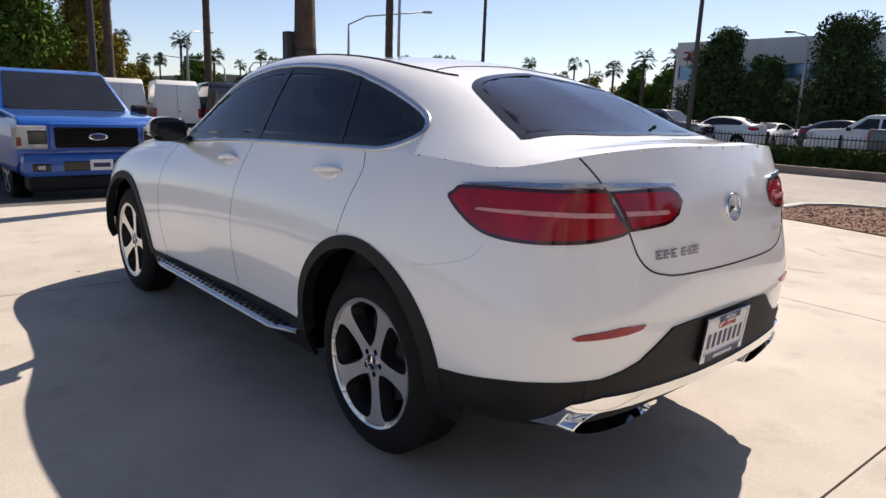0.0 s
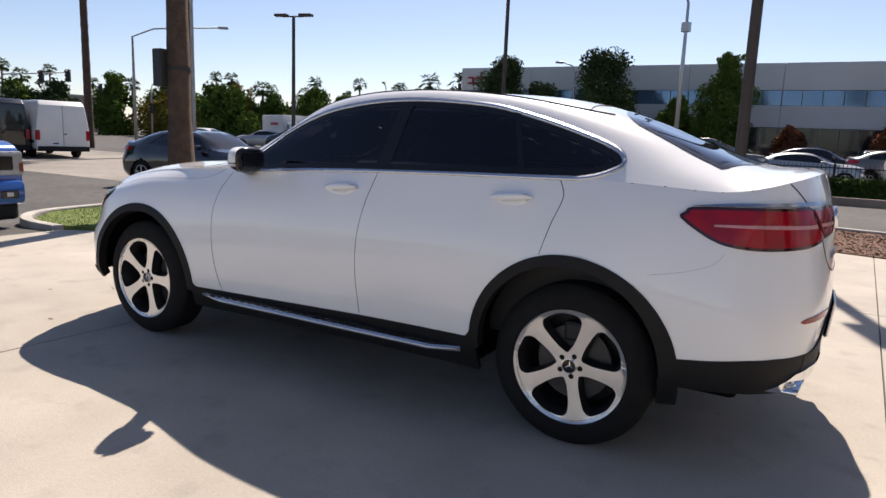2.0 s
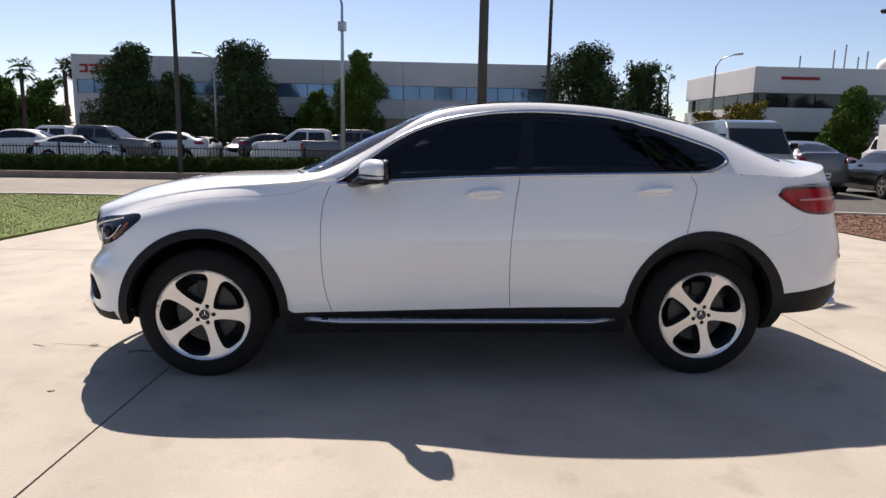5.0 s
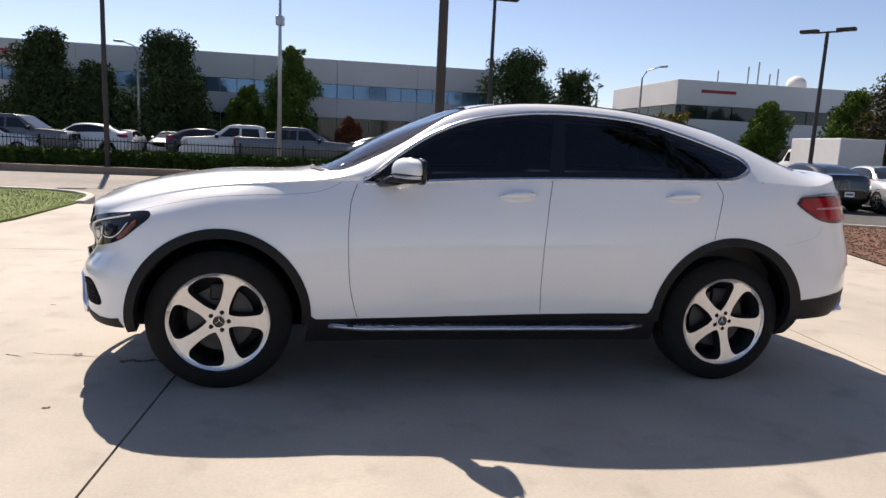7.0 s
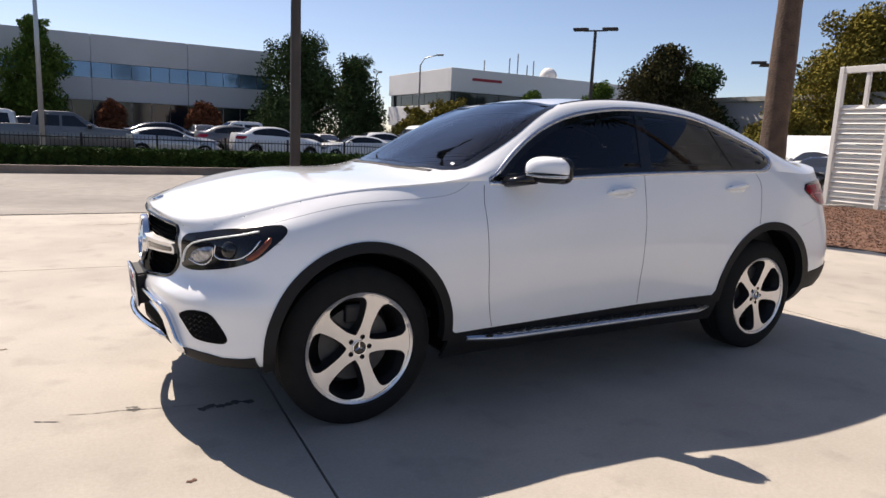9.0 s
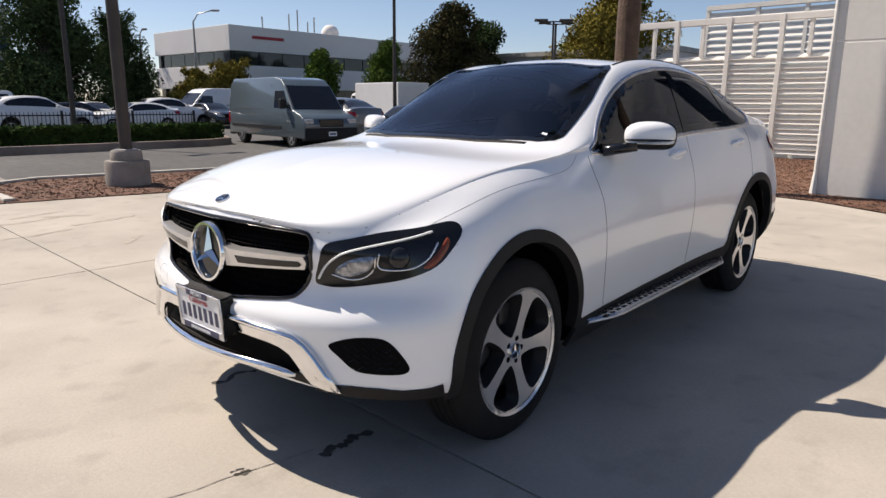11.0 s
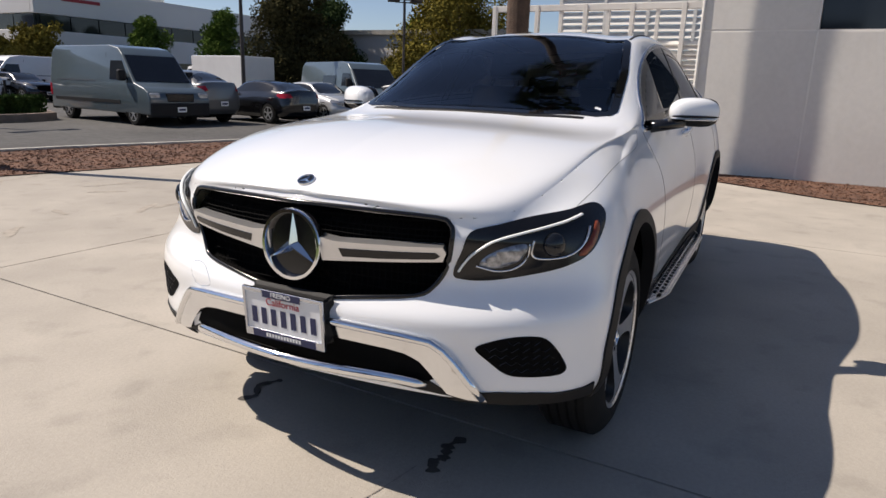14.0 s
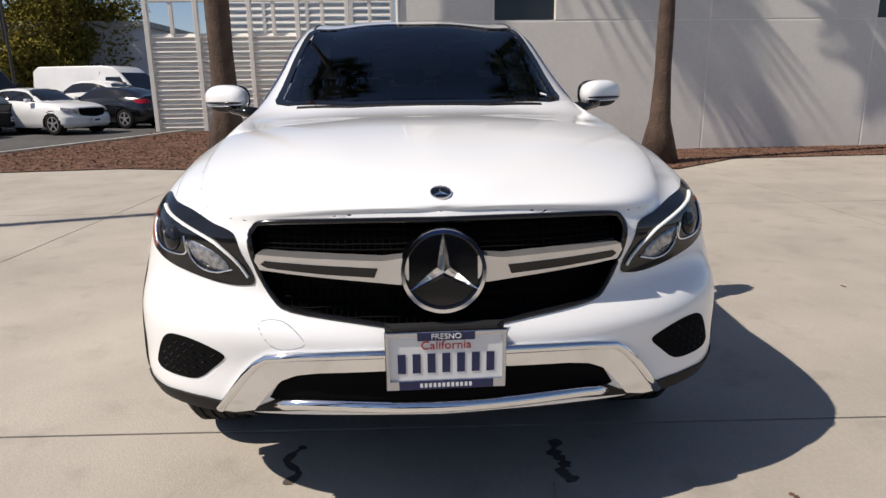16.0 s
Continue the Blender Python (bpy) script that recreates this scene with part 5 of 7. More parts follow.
sub("sign_bar", "sign_red", office2, (BX - 5.4, BX - 2.2, BY, BY + 0.05, 6.55, 6.8), label="red sign bar")
sub("roof", "kerb", office2, (BX - BW + .5, BX - .5, BY - BD + .5, BY - .5, 7.2, 7.3))
for i, x in enumerate((6, 9, 10, 11.2, 12)):
    bm = bmesh.new()
    tube(bm, [(BX - x, BY - 4, 7.2), (BX - x, BY - 4, 9.0 + (i % 3) * .5)], .07, 6)
    part("antenna", bm, "pole_grey", office2)
bm = bmesh.new()
bmesh.ops.create_uvsphere(bm, u_segments=16, v_segments=10, radius=.9)
bmesh.ops.translate(bm, verts=bm.verts, vec=(BX - 14, BY - 4, 8.1))
part("satellite_dish", bm, "facade_b", office2, smooth=True)

# white stucco wall of the dealership with panel grooves and windows
WX = -7.85
wall_w = thing("wall_west", pose(0, 0, 0), "off-white tilt-up concrete wall with grooved panels", "wall", kind="structure")
ys = (0.0, 1.62, 5.45, 8.5, 12.3, 17)
for a, b in zip(ys, ys[1:]):
    win = (a + .03, a + 1.06) if a in (1.62, 8.5) else None
    sub("panel", "wall_white", wall_w, (WX - .3, WX, a + .012, b - .012, -.2, 2.24), bevel=0.008)
    if win:
        sub("panel", "wall_white", wall_w, (WX - .3, WX, win[1] + .01, b - .012, 2.265, 6.5), bevel=0.008)
        w = sub("window_pane", "dark_win", wall_w, (WX - .25, WX - .10, win[0], win[1], 2.27, 5.0), label="dark square window")
        sub("panel", "wall_white", wall_w, (WX - .3, WX, a + .012, win[1] + .008, 5.0, 6.5), bevel=0.008)
    else:
        sub("panel", "wall_white", wall_w, (WX - .3, WX, a + .012, b - .012, 2.265, 6.5), bevel=0.008)
for y in ys[1:-1]:
    sub("joint_sealant", "louver", wall_w, (WX - .03, WX - .004, y - .013, y + .013, -.2, 6.5))
for a, b in zip(ys, ys[1:]):
    sub("joint_sealant", "louver", wall_w, (WX - .03, WX - .005, a + .014, b - .014, 2.239, 2.266))
sub("backing", "wall_white", wall_w, (WX - .5, WX - .29, 0, 17, -.2, 6.45))
sub("side_wall", "wall_white", wall_w, (WX - 6, WX - .5, 0.0, .3, -.2, 6.45))
bm = bmesh.new()
tube(bm, [(WX + .03, -.02, .02), (WX + .02, -.015, .35), (WX + .0, -.01, 6.4)], [.05, .03, .025], 8)
part("corner_strip", bm, "louver", wall_w)

# louvred screen
screen = thing("louver_screen", pose(0, 0, 0), "white painted metal louver screen on posts", "screen")
SX = -15.4
posts = [-6.75, -5.42, -4.0, -2.7, -1.35, -.1]
for y in posts:
    sub("post", "louver", screen, (SX - .06, SX + .10, y - .06, y + .06, -.22, 3.62), bevel=0.01)
for a, b in zip(posts, posts[1:]):
    for k in range(10):
        z = .12 + k * .255
        bm = bmesh.new()
        box(bm, -.012, .012, a + .06, b - .06, -.13, .13, 0, Matrix.Translation((SX, 0, z + .1)) @ Matrix.Rotation(radians(-24), 4, "Y"))
        part("slat", bm, "louver", screen)
    for k in range(10):
        sub("lip", "louver", screen, (SX - .03, SX + .07, a + .06, b - .06, .22 + k * .255, .25 + k * .255))
    m = (a + b) / 2
    sub("mullion", "louver", screen, (SX - .04, SX + .06, m - .05, m + .05, 2.6, 3.5), bevel=0.01)
    sub("header", "louver", screen, (SX - .05, SX + .08, a + .06, b - .06, 3.45, 3.62), bevel=0.01)
    if a > -5.5:
        for k in range(7):
            bm = bmesh.new()
            box(bm, -.012, .012, a, b, -.10, .10, 0, Matrix.Translation((SX - 2.2, 0, 2.75 + k * .2)) @ Matrix.Rotation(radians(-24), 4, "Y"))
            part("slat", bm, "louver", screen)
        sub("post", "louver", screen, (SX - 2.3, SX - 2.15, a - .05, a + .05, -.2, 4.15))
sub("header", "louver", screen, (SX - 2.3, SX - 2.12, -5.45, .1, 4.12, 4.25))

# far low buildings along the street
def low_building(name, x0, x1, y0, y1, h, material, label):
    b = thing(name, pose(0, 0, 0), label, "building")
    sub("wall", material, b, (x0, x1, y0, y1, -.2, h))
    sub("parapet", "kerb", b, (x0 - .2, x1 + .2, y0 - .2, y1 + .2, h, h + .3))
    k = int(abs(y1 - y0) / 4)
    for i in range(k):
        sub("window", "dark_win", b, (x0 - .06, x0 + .02, y0 + 1 + i * 4, y0 + 3.4 + i * 4, .8, 2.6))
    k = int(abs(x1 - x0) / 4)
    for i in range(k):
        sub("window", "dark_win", b, (x0 + 1 + i * 4, x0 + 3.4 + i * 4, y1 - .02, y1 + .06, .8, 2.6))
    return b


low_building("shop_building", 95, 125, -62, -40, 5.0, "brick_tan", "low tan stucco shop building across the street")
low_building("shop_building", 62, 84, -92, -76, 4.6, "brick_tan", "low tan stucco building behind palms")
low_building("tower_block", 150, 164, 2, 14, 17, "grey_far", "grey office tower far behind trees")
low_building("garage_building", -52, -36, -28, -14, 4.5, "facade", "grey service building behind the trees")


# ---- trees, palms, hedge ----
def leaf_cloud(centres, n, size, rnd, flat=1.0):
    """Leaf quads scattered in clumps: (centre, radius) pairs."""
    V, F = [], []
    vol = np.array([r ** 2 for _, r in centres])
    cnt = np.maximum(1, (n * vol / vol.sum()).astype(int))
    for (c, r), k in zip(centres, cnt):
        d = rnd.normal(size=(k, 3))
        d /= np.linalg.norm(d, axis=1)[:, None]
        rad = r * (0.15 + 1.0 * rnd.random(k) ** 0.55)
        P = np.array(c) + d * rad[:, None] * np.array((1, 1, flat))
        a = rnd.normal(size=(k, 3))
        a /= np.linalg.norm(a, axis=1)[:, None]
        b = np.cross(a, d + rnd.normal(size=(k, 3)) * 0.6)
        b /= np.linalg.norm(b, axis=1)[:, None] + 1e-6
        s = size * (0.6 + 0.8 * rnd.random(k))[:, None]
        base = len(V)
        quad = np.stack([P - a * s, P + b * s * 0.5, P + a * s, P - b * s * 0.5], 1).reshape(-1, 3)
        V.extend(map(tuple, quad))
        F.extend([(base + 4 * i, base + 4 * i + 1, base + 4 * i + 2, base + 4 * i + 3) for i in range(k)])
    return V, F


def tree(x, y, h, r, leaves, label, seed, low=0.25, n=2600, size=0.22, tall=1.0, z0=-0.2, cone=False):
    """A broad-leaved tree: tapered trunk with limbs, crown of many leaf clumps."""
    rnd = np.random.default_rng(seed)
    t = thing("tree", pose(x, y, z0), label, "tree")
    bm = bmesh.new()
    lean = rnd.normal(size=2) * 0.15
    tube(bm, [(0, 0, 0), (lean[0] * .5, lean[1] * .5, h * .3), (lean[0], lean[1], h * .75)], [h * .03, h * .022, h * .008], 8)
    clumps = []
    for i in range(46):
        a, f = rnd.uniform(0, 6.28), (i + rnd.uniform(0, 1)) / 46
        z = h * (low + (0.95 - low) * f)
        wide = math.sin(math.pi * (0.2 + 0.74 * f)) if not cone else (1.04 - f) ** 0.55 * min(1, 0.75 + 2.2 * f)
        q = r * wide * rnd.uniform(0.2, 0.8)
        c = (q * math.cos(a), q * math.sin(a), z * tall)
        clumps.append((c, r * rnd.uniform(0.26, 0.44) * (1 - 0.4 * f)))
        if i % 3 == 0:
            tube(bm, [(lean[0] * .6, lean[1] * .6, max(h * .2, z * .6)), (c[0] * .5, c[1] * .5, z * .85), c], [h * .012, h * .008, h * .003], 5)
    for i in range(4):
        clumps.append(((lean[0] + rnd.normal() * r * .22, lean[1] + rnd.normal() * r * .22, h * rnd.uniform(.9, 1.0)), r * rnd.uniform(.10, .18)))
    part("trunk", bm, "bark_grey", t, smooth=True)
    V, F = leaf_cloud(clumps, int(n * 9), size * 0.5, rnd)
    tagged(mesh_ob("crown", V, F, leaves, t), kind="stuff")
    return t


tree(20.6, -46.0, 7.6, 3.9, "leaf_a", "dense dark green street tree before the office", 11, low=0.1, n=4200, cone=True)
tree(17.0, -46.0, 5.6, 3.2, "leaf_a", "smaller dark green tree before the office", 12, low=0.08, n=3200, cone=True)
tree(12.3, -45.5, 8.0, 4.0, "leaf_a", "dense dark green street tree", 13, low=0.1, n=4200, cone=True)
tree(3.8, -47.0, 8.0, 2.4, "leaf_b", "slender light green drooping tree", 14, low=0.15, n=2600, size=0.2)
tree(7.2, -47.5, 5.0, 1.7, "leaf_b", "small light green bushy tree", 15, low=0.15, n=1500)
tree(-13.2, -46.5, 8.6, 4.8, "leaf_a", "big dark green tree at the office corner", 16, low=0.08, n=5200, cone=True)
tree(-18.4, -48.0, 7.4, 3.3, "leaf_a", "narrow dark green conical tree", 17, low=0.1, n=2600, cone=True)
tree(-24.5, -43.5, 4.3, 2.6, "leaf_c", "low yellow-brown autumn tree", 18, low=0.1, n=2400)
tree(-21.5, -43.0, 3.6, 2.0, "leaf_c", "low yellow-green autumn tree in the lot", 19, low=0.1, n=1800)
tree(-0.5, -46.5, 3.0, 1.5, "leaf_r", "small red-leaved ornamental tree", 20, low=0.2, n=900)
tree(-6.3, -46.5, 3.2, 1.7, "leaf_r", "small red-leaved ornamental tree", 21, low=0.2, n=1000)
tree(-30.5, -40.0, 5.4, 2.2, "leaf_b", "light green tree before the white block", 22, low=0.1, n=2400)
tree(-36.0, -38.0, 6.4, 2.5, "leaf_b", "mid green tree before the white block", 23, low=0.1, n=2400)
tree(-41.5, -36.0, 5.8, 2.6, "leaf_a", "green tree before the white block", 24, low=0.1, n=2400)
tree(-30.5, -26.5, 7.6, 3.6, "leaf_d", "large dark brownish tree in the lot", 25, low=0.12, n=5000, size=0.2)
tree(-34.5, -27.0, 7.0, 3.0, "leaf_a", "dark green tree in the lot", 26, low=0.12, n=3200)
tree(-40.5, -23.5, 6.2, 2.8, "leaf_b", "green tree behind the lot", 27, low=0.1, n=2600)
tree(-46.5, -24.5, 7.2, 2.0, "leaf_a", "dark conical tree behind the lot", 28, low=0.1, n=2000)
tree(-37.0, -18.4, 9.6, 4.2, "leaf_c", "yellow-green autumn tree beside the louver screen", 29, low=0.15, n=5200, size=0.22)
tree(-29.5, -17.5, 3.6, 2.2, "leaf_c", "bushy yellow-green autumn tree", 30, low=0.15, n=2600)
tree(42.2, -8.9, 7.9, 3.0, "leaf_c", "yellow-green plane tree beyond the blue pickup", 32, low=0.12, n=6000, size=0.26)
tree(27.4, -2.3, 8.6, 2.7, "leaf_b", "green plane tree beyond the blue pickup", 33, low=0.3, n=5200, size=0.2)
for i, (x, y, h, r, l) in enumerate(((58, -52, 8, 5, "leaf_b"), (66, -50, 7, 5, "leaf_c"), (50, -58, 8.5, 5, "leaf_b"), (74, -60, 8, 6, "leaf_b"), (44, -62, 7, 4, "leaf_c"), (84, -40, 7, 5, "leaf_a"), (92, -16, 8, 6, "leaf_b"),
                                     (60, -74, 7, 5, "leaf_b"), (52, -82, 7, 5, "leaf_c"), (100, -2, 8, 6, "leaf_c"), (90, 10, 8, 6, "leaf_b"))):
    tree(x, y, h * .72, r * .85, l, "green tree along the far street", 50 + i, low=0.05, n=1500, size=0.4)
rnd_t = random.Random(21)
for i in range(15):
    x, y = 38 + i * 4.4 + rnd_t.uniform(-1.5, 1.5), -82 + i * 3.6 + rnd_t.uniform(-3, 3)
    tree(x, y, rnd_t.uniform(5.4, 7.8), rnd_t.uniform(3.0, 4.2), rnd_t.choice(("leaf_b", "leaf_b", "leaf_c", "leaf_a")), "bushy green tree in the row beyond the street", 400 + i, low=0.04, n=1000, size=0.45)["group"] = "trees beyond the street"


def palm(x, y, h, r0, r1, label, seed, z0=-0.2, fronds=26, size=1.7, flare=0.0, lean=(0, 0)):
    """A fan palm: ringed trunk and a crown of drooping fans."""
    rnd = np.random.default_rng(seed)
    t = thing("palm_tree", pose(x, y, z0), label, "palm")
    bm = bmesh.new()
    pts, rad = [], []
    k = 40 if r0 > 0.2 else 14
    for i in range(k + 1):
        f = i / k
        pts.append((lean[0] * f, lean[1] * f, h * f))
        rad.append((r0 + (r1 - r0) * min(1, f * 2.2)) * (1 + (0.05 if i % 2 else -0.02)) + flare * math.exp(-f * h / 0.35))
    tube(bm, pts, rad, 14 if r0 > 0.2 else 7)
    part("trunk", bm, "bark", t, "brown ringed palm trunk", True)
    V, F = [], []
    top = np.array((lean[0], lean[1], h))
    for i in range(fronds):
        a = rnd.uniform(0, 6.28)
        e = rnd.uniform(-0.9, 1.2)
        d = np.array((math.cos(a) * math.cos(e), math.sin(a) * math.cos(e), math.sin(e)))
        c = top + d * size * 0.55
        s = np.cross(d, (0, 0, 1.0))
        s /= np.linalg.norm(s) + 1e-6
        b = len(V)
        V.append(tuple(top))
        for j in range(9):
            w = (j - 4) / 4
            tip = c + (d * math.cos(w * 1.3) + s * math.sin(w * 1.3)) * size * 0.5 - np.array((0, 0, 0.12 * size * (1 + abs(w))))
            m = c + (d * math.cos(w * 1.3) + s * math.sin(w * 1.3)) * size * 0.12
            n = np.cross(tip - m, d + np.array((0, 0, .3)))
            n = n / (np.linalg.norm(n) + 1e-6) * size * 0.045
            q = len(V)
            V += [tuple(m - n), tuple(tip), tuple(m + n)]
            F.append((q, q + 1, q + 2))
        q = len(V)
        V += [tuple(c + s * size * .02), tuple(c - s * size * .02)]
        F.append((b, q, q + 1))
    tagged(mesh_ob("crown", V, F, "leaf_a", t), kind="stuff")
    return t


palm(6.21, -3.26, 10.5, 0.19, 0.145, "tall palm with a brown ringed trunk in the lawn", 1, z0=0.0, fronds=44, size=1.9, flare=0.16)
palm(-6.72, -2.71, 12.0, 0.20, 0.16, "tall palm with a brown trunk in the mulch", 2, z0=0.0, fronds=44, size=1.9, flare=0.2)
palm(-6.0, 3.9, 9.2, 0.13, 0.10, "tall palm with a flared brown trunk beside the wall", 3, z0=0.0, fronds=44, size=1.9, flare=0.2)
palm(36.0, -13.9, 15, 0.24, 0.2, "tall palm with a ragged trunk along the street", 4)
palm(36.1, -20.8, 15, 0.24, 0.2, "tall palm with a ragged trunk along the street", 5)
palm(26.1, -19.8, 14, 0.22, 0.2, "tall palm with a ragged trunk along the street", 6)
palm(34.9, -8.2, 14, 0.24, 0.2, "tall palm with a ragged trunk along the street", 7)
rnd_p = random.Random(77)
for i in range(34):
    a = radians(-58 + i * 1.75 + rnd_p.uniform(-.7, .7))
    d = rnd_p.uniform(85, 150)
    palm(-3 + d * math.cos(a), 2.5 + d * math.sin(a), rnd_p.uniform(5.8, 8.6) + (d - 85) * .05, 0.20, 0.15, "distant fan palm on the skyline", 100 + i, fronds=40, size=1.45)["group"] = "palms on the skyline"
for x, y, h in ((-26, -64, 8.5), (-29, -75, 9.5), (31, -58, 7), (34, -66, 8), (37, -62, 7.5)):
    palm(x, y, h, 0.22, 0.17, "distant fan palm beside the offices", 200 + int(x), fronds=26, size=1.5)

# clipped hedge in the planter
hedge = thing("hedge", pose(0, 0, 0), "long low clipped green hedge behind the kerb", "hedge")
sub("hedge_core", "hedge", hedge, (-9.6, 19.3, -20.95, -20.05, 0.0, .42))
rnd = np.random.default_rng(9)
n = 26000
P = np.stack([rnd.uniform(-9.75, 19.5, n), rnd.uniform(-21.05, -19.92, n), rnd.uniform(.02, .54, n)], 1)
side = rnd.random(n) < 0.6
P[side, 1] = -19.95 + rnd.normal(0, .03, side.sum())
P[~side, 2] = .48 + rnd.normal(0, .035, (~side).sum())
a = rnd.normal(size=(n, 3)) * .035
b = rnd.normal(size=(n, 3)) * .035
V = np.stack([P - a, P + b, P + a, P - b], 1).reshape(-1, 3)
tagged(mesh_ob("leaves", V, [(4 * i, 4 * i + 1, 4 * i + 2, 4 * i + 3) for i in range(n)], "hedge", hedge), kind="stuff")

# grass blades on the lawn
rnd2 = random.Random(4)
V, F = [], []
while len(F) < 22000:
    x, y = rnd2.uniform(5.2, 9.3), rnd2.uniform(-10.2, -1.3)
    if inside((x, y), GRASS):
        a = rnd2.uniform(0, 6.28)
        h = rnd2.uniform(.008, .025)
        b = len(V)
        V += [(x - .006 * math.cos(a), y - .006 * math.sin(a), .03), (x + .006 * math.cos(a), y + .006 * math.sin(a), .03), (x + rnd2.gauss(0, .015), y + rnd2.gauss(0, .015), .03 + h)]
        F.append((b, b + 1, b + 2))
tagged(mesh_ob("grass_blades", V, F, "grass"), "short green grass blades of the lawn", "grass", kind="stuff")


# ---- parked vehicles ----
def prism(profile, width, tumble=0.0, z_belt=1.0, z_top=2.0, bevel=0.03, m=None):
    """A body drawn by its side profile (x, z), narrowing above the belt."""
    bm = bmesh.new()
    L = [bm.verts.new((x, width / 2, z)) for x, z in profile]
    R = [bm.verts.new((x, -width / 2, z)) for x, z in profile]
    bm.faces.new(L)
    bm.faces.new(R[::-1])
    k = len(profile)
    for i in range(k):
        j = (i + 1) % k
        bm.faces.new((L[j], L[i], R[i], R[j]))
    if tumble:
        bmesh.ops.bisect_plane(bm, geom=list(bm.verts) + list(bm.edges) + list(bm.faces), plane_co=(0, 0, z_belt), plane_no=(0, 0, 1))
        for v in bm.verts:
            w = width / 2 - tumble * max(0, min(1, (v.co.z - z_belt) / (z_top - z_belt)))
            v.co.y = w if v.co.y > 0 else -w
    bmesh.ops.recalc_face_normals(bm, faces=bm.faces)
    if bevel:
        bmesh.ops.bevel(bm, geom=[e for e in bm.edges if len(e.link_faces) == 2 and e.calc_face_angle() > 0.12], offset=bevel, segments=3, affect="EDGES", profile=0.5)
    if m:
        bmesh.ops.transform(bm, matrix=m, verts=bm.verts)
    return bm


def side_pane(profile, width, tumble, z_belt, z_top, s, lift=0.012):
    """A thin pane on the side of such a body."""
    bm = bmesh.new()
    A, B = [], []
    for x, z in profile:
        w = width / 2 - tumble * max(0, min(1, (z - z_belt) / (z_top - z_belt)))
        A.append(bm.verts.new((x, s * (w + lift), z)))
        B.append(bm.verts.new((x, s * (w - 0.02), z)))
    bm.faces.new(A)
    k = len(A)
    for i in range(k):
        bm.faces.new((A[i], A[(i + 1) % k], B[(i + 1) % k], B[i]))
    bmesh.ops.recalc_face_normals(bm, faces=bm.faces)
    return bm


def cross_pane(x0, z0, w0, x1, z1, w1, lift=0.012):
    """A pane across the body between two heights, windscreen or rear window."""
    d = Vector((x1 - x0, 0, z1 - z0)).normalized()
    n = Vector((d.z, 0, -d.x))
    bm = bmesh.new()
    f = [Vector((x0, -w0, z0)), Vector((x0, w0, z0)), Vector((x1, w1, z1)), Vector((x1, -w1, z1))]
    A = [bm.verts.new(p + n * lift) for p in f]
    B = [bm.verts.new(p - n * 0.02) for p in f]
    bm.faces.new(A)
    for i in range(4):
        bm.faces.new((A[i], A[(i + 1) % 4], B[(i + 1) % 4], B[i]))
    bmesh.ops.recalc_face_normals(bm, faces=bm.faces)
    return bm


def plain_wheel(parent, x, y, r, width=0.24, rim="silver_far"):
    s = 1 if y > 0 else -1
    w = part("wheel", lathe([(r * .64, .012), (r * .60, -.03), (r * .5, -.07), (r * .18, -.06), (.001, -.05)], 20, "y"), "liner", parent, smooth=True, angle=30)
    part("tyre", lathe([(r * .63, 0), (r * .70, .02), (r * .9, .012), (r, -.03), (r, -width + .03), (r * .9, -width), (r * .63, -width)], 24, "y", True), "rubber", w, smooth=True, angle=40)
    for k in range(5):
        bm = bmesh.new()
        box(bm, -.026, .026, -.03, .014, r * .12, r * .6, 0.004, Matrix.Rotation(2 * math.pi * k / 5, 4, "Y"))
        part("spoke", bm, rim, w)
    part("rim", lathe([(r * .64, .014), (r * .58, .014), (r * .57, -.03), (r * .64, -.03)], 24, "y", True), rim, w, smooth=True, angle=30)
    part("hub_cap", lathe([(r * .17, -.03), (r * .17, .012), (r * .1, .018), (.001, .018)], 14, "y"), rim, w, smooth=True, angle=30)
    w.matrix_basis = pose(x, y, r, 0, 0, 0 if s > 0 else 180)
    bm = lathe([(r * 1.16, .004), (r * 1.16, -.05), (r * 1.0, -.05), (r * 1.0, .004)], 28, "y", True)
    bmesh.ops.bisect_plane(bm, geom=list(bm.verts) + list(bm.edges) + list(bm.faces), plane_co=(0, 0, -r * .3), plane_no=(0, 0, -1), clear_outer=True)
    part("arch", bm, "liner", parent).matrix_basis = pose(x, y + .012 * s, r, 0, 0, 0 if s > 0 else 180)
    return w


def bars_plate(parent, m):
    p = part("number_plate", box_bm(-.15, .15, -.075, .075, 0, .01, .003), "plate_white", parent)
    p.matrix_basis = m
    part("number_bar", box_bm(-.11, .11, -.03, .03, .01, .012), "plate_blue", p)
    return p


SMALL_SIDE = surface(CAGE, BELT_K, 96, 22)
SMALL_TOP = surface([CAGE[7]] + car_top(), BELT_K, 96, 16)


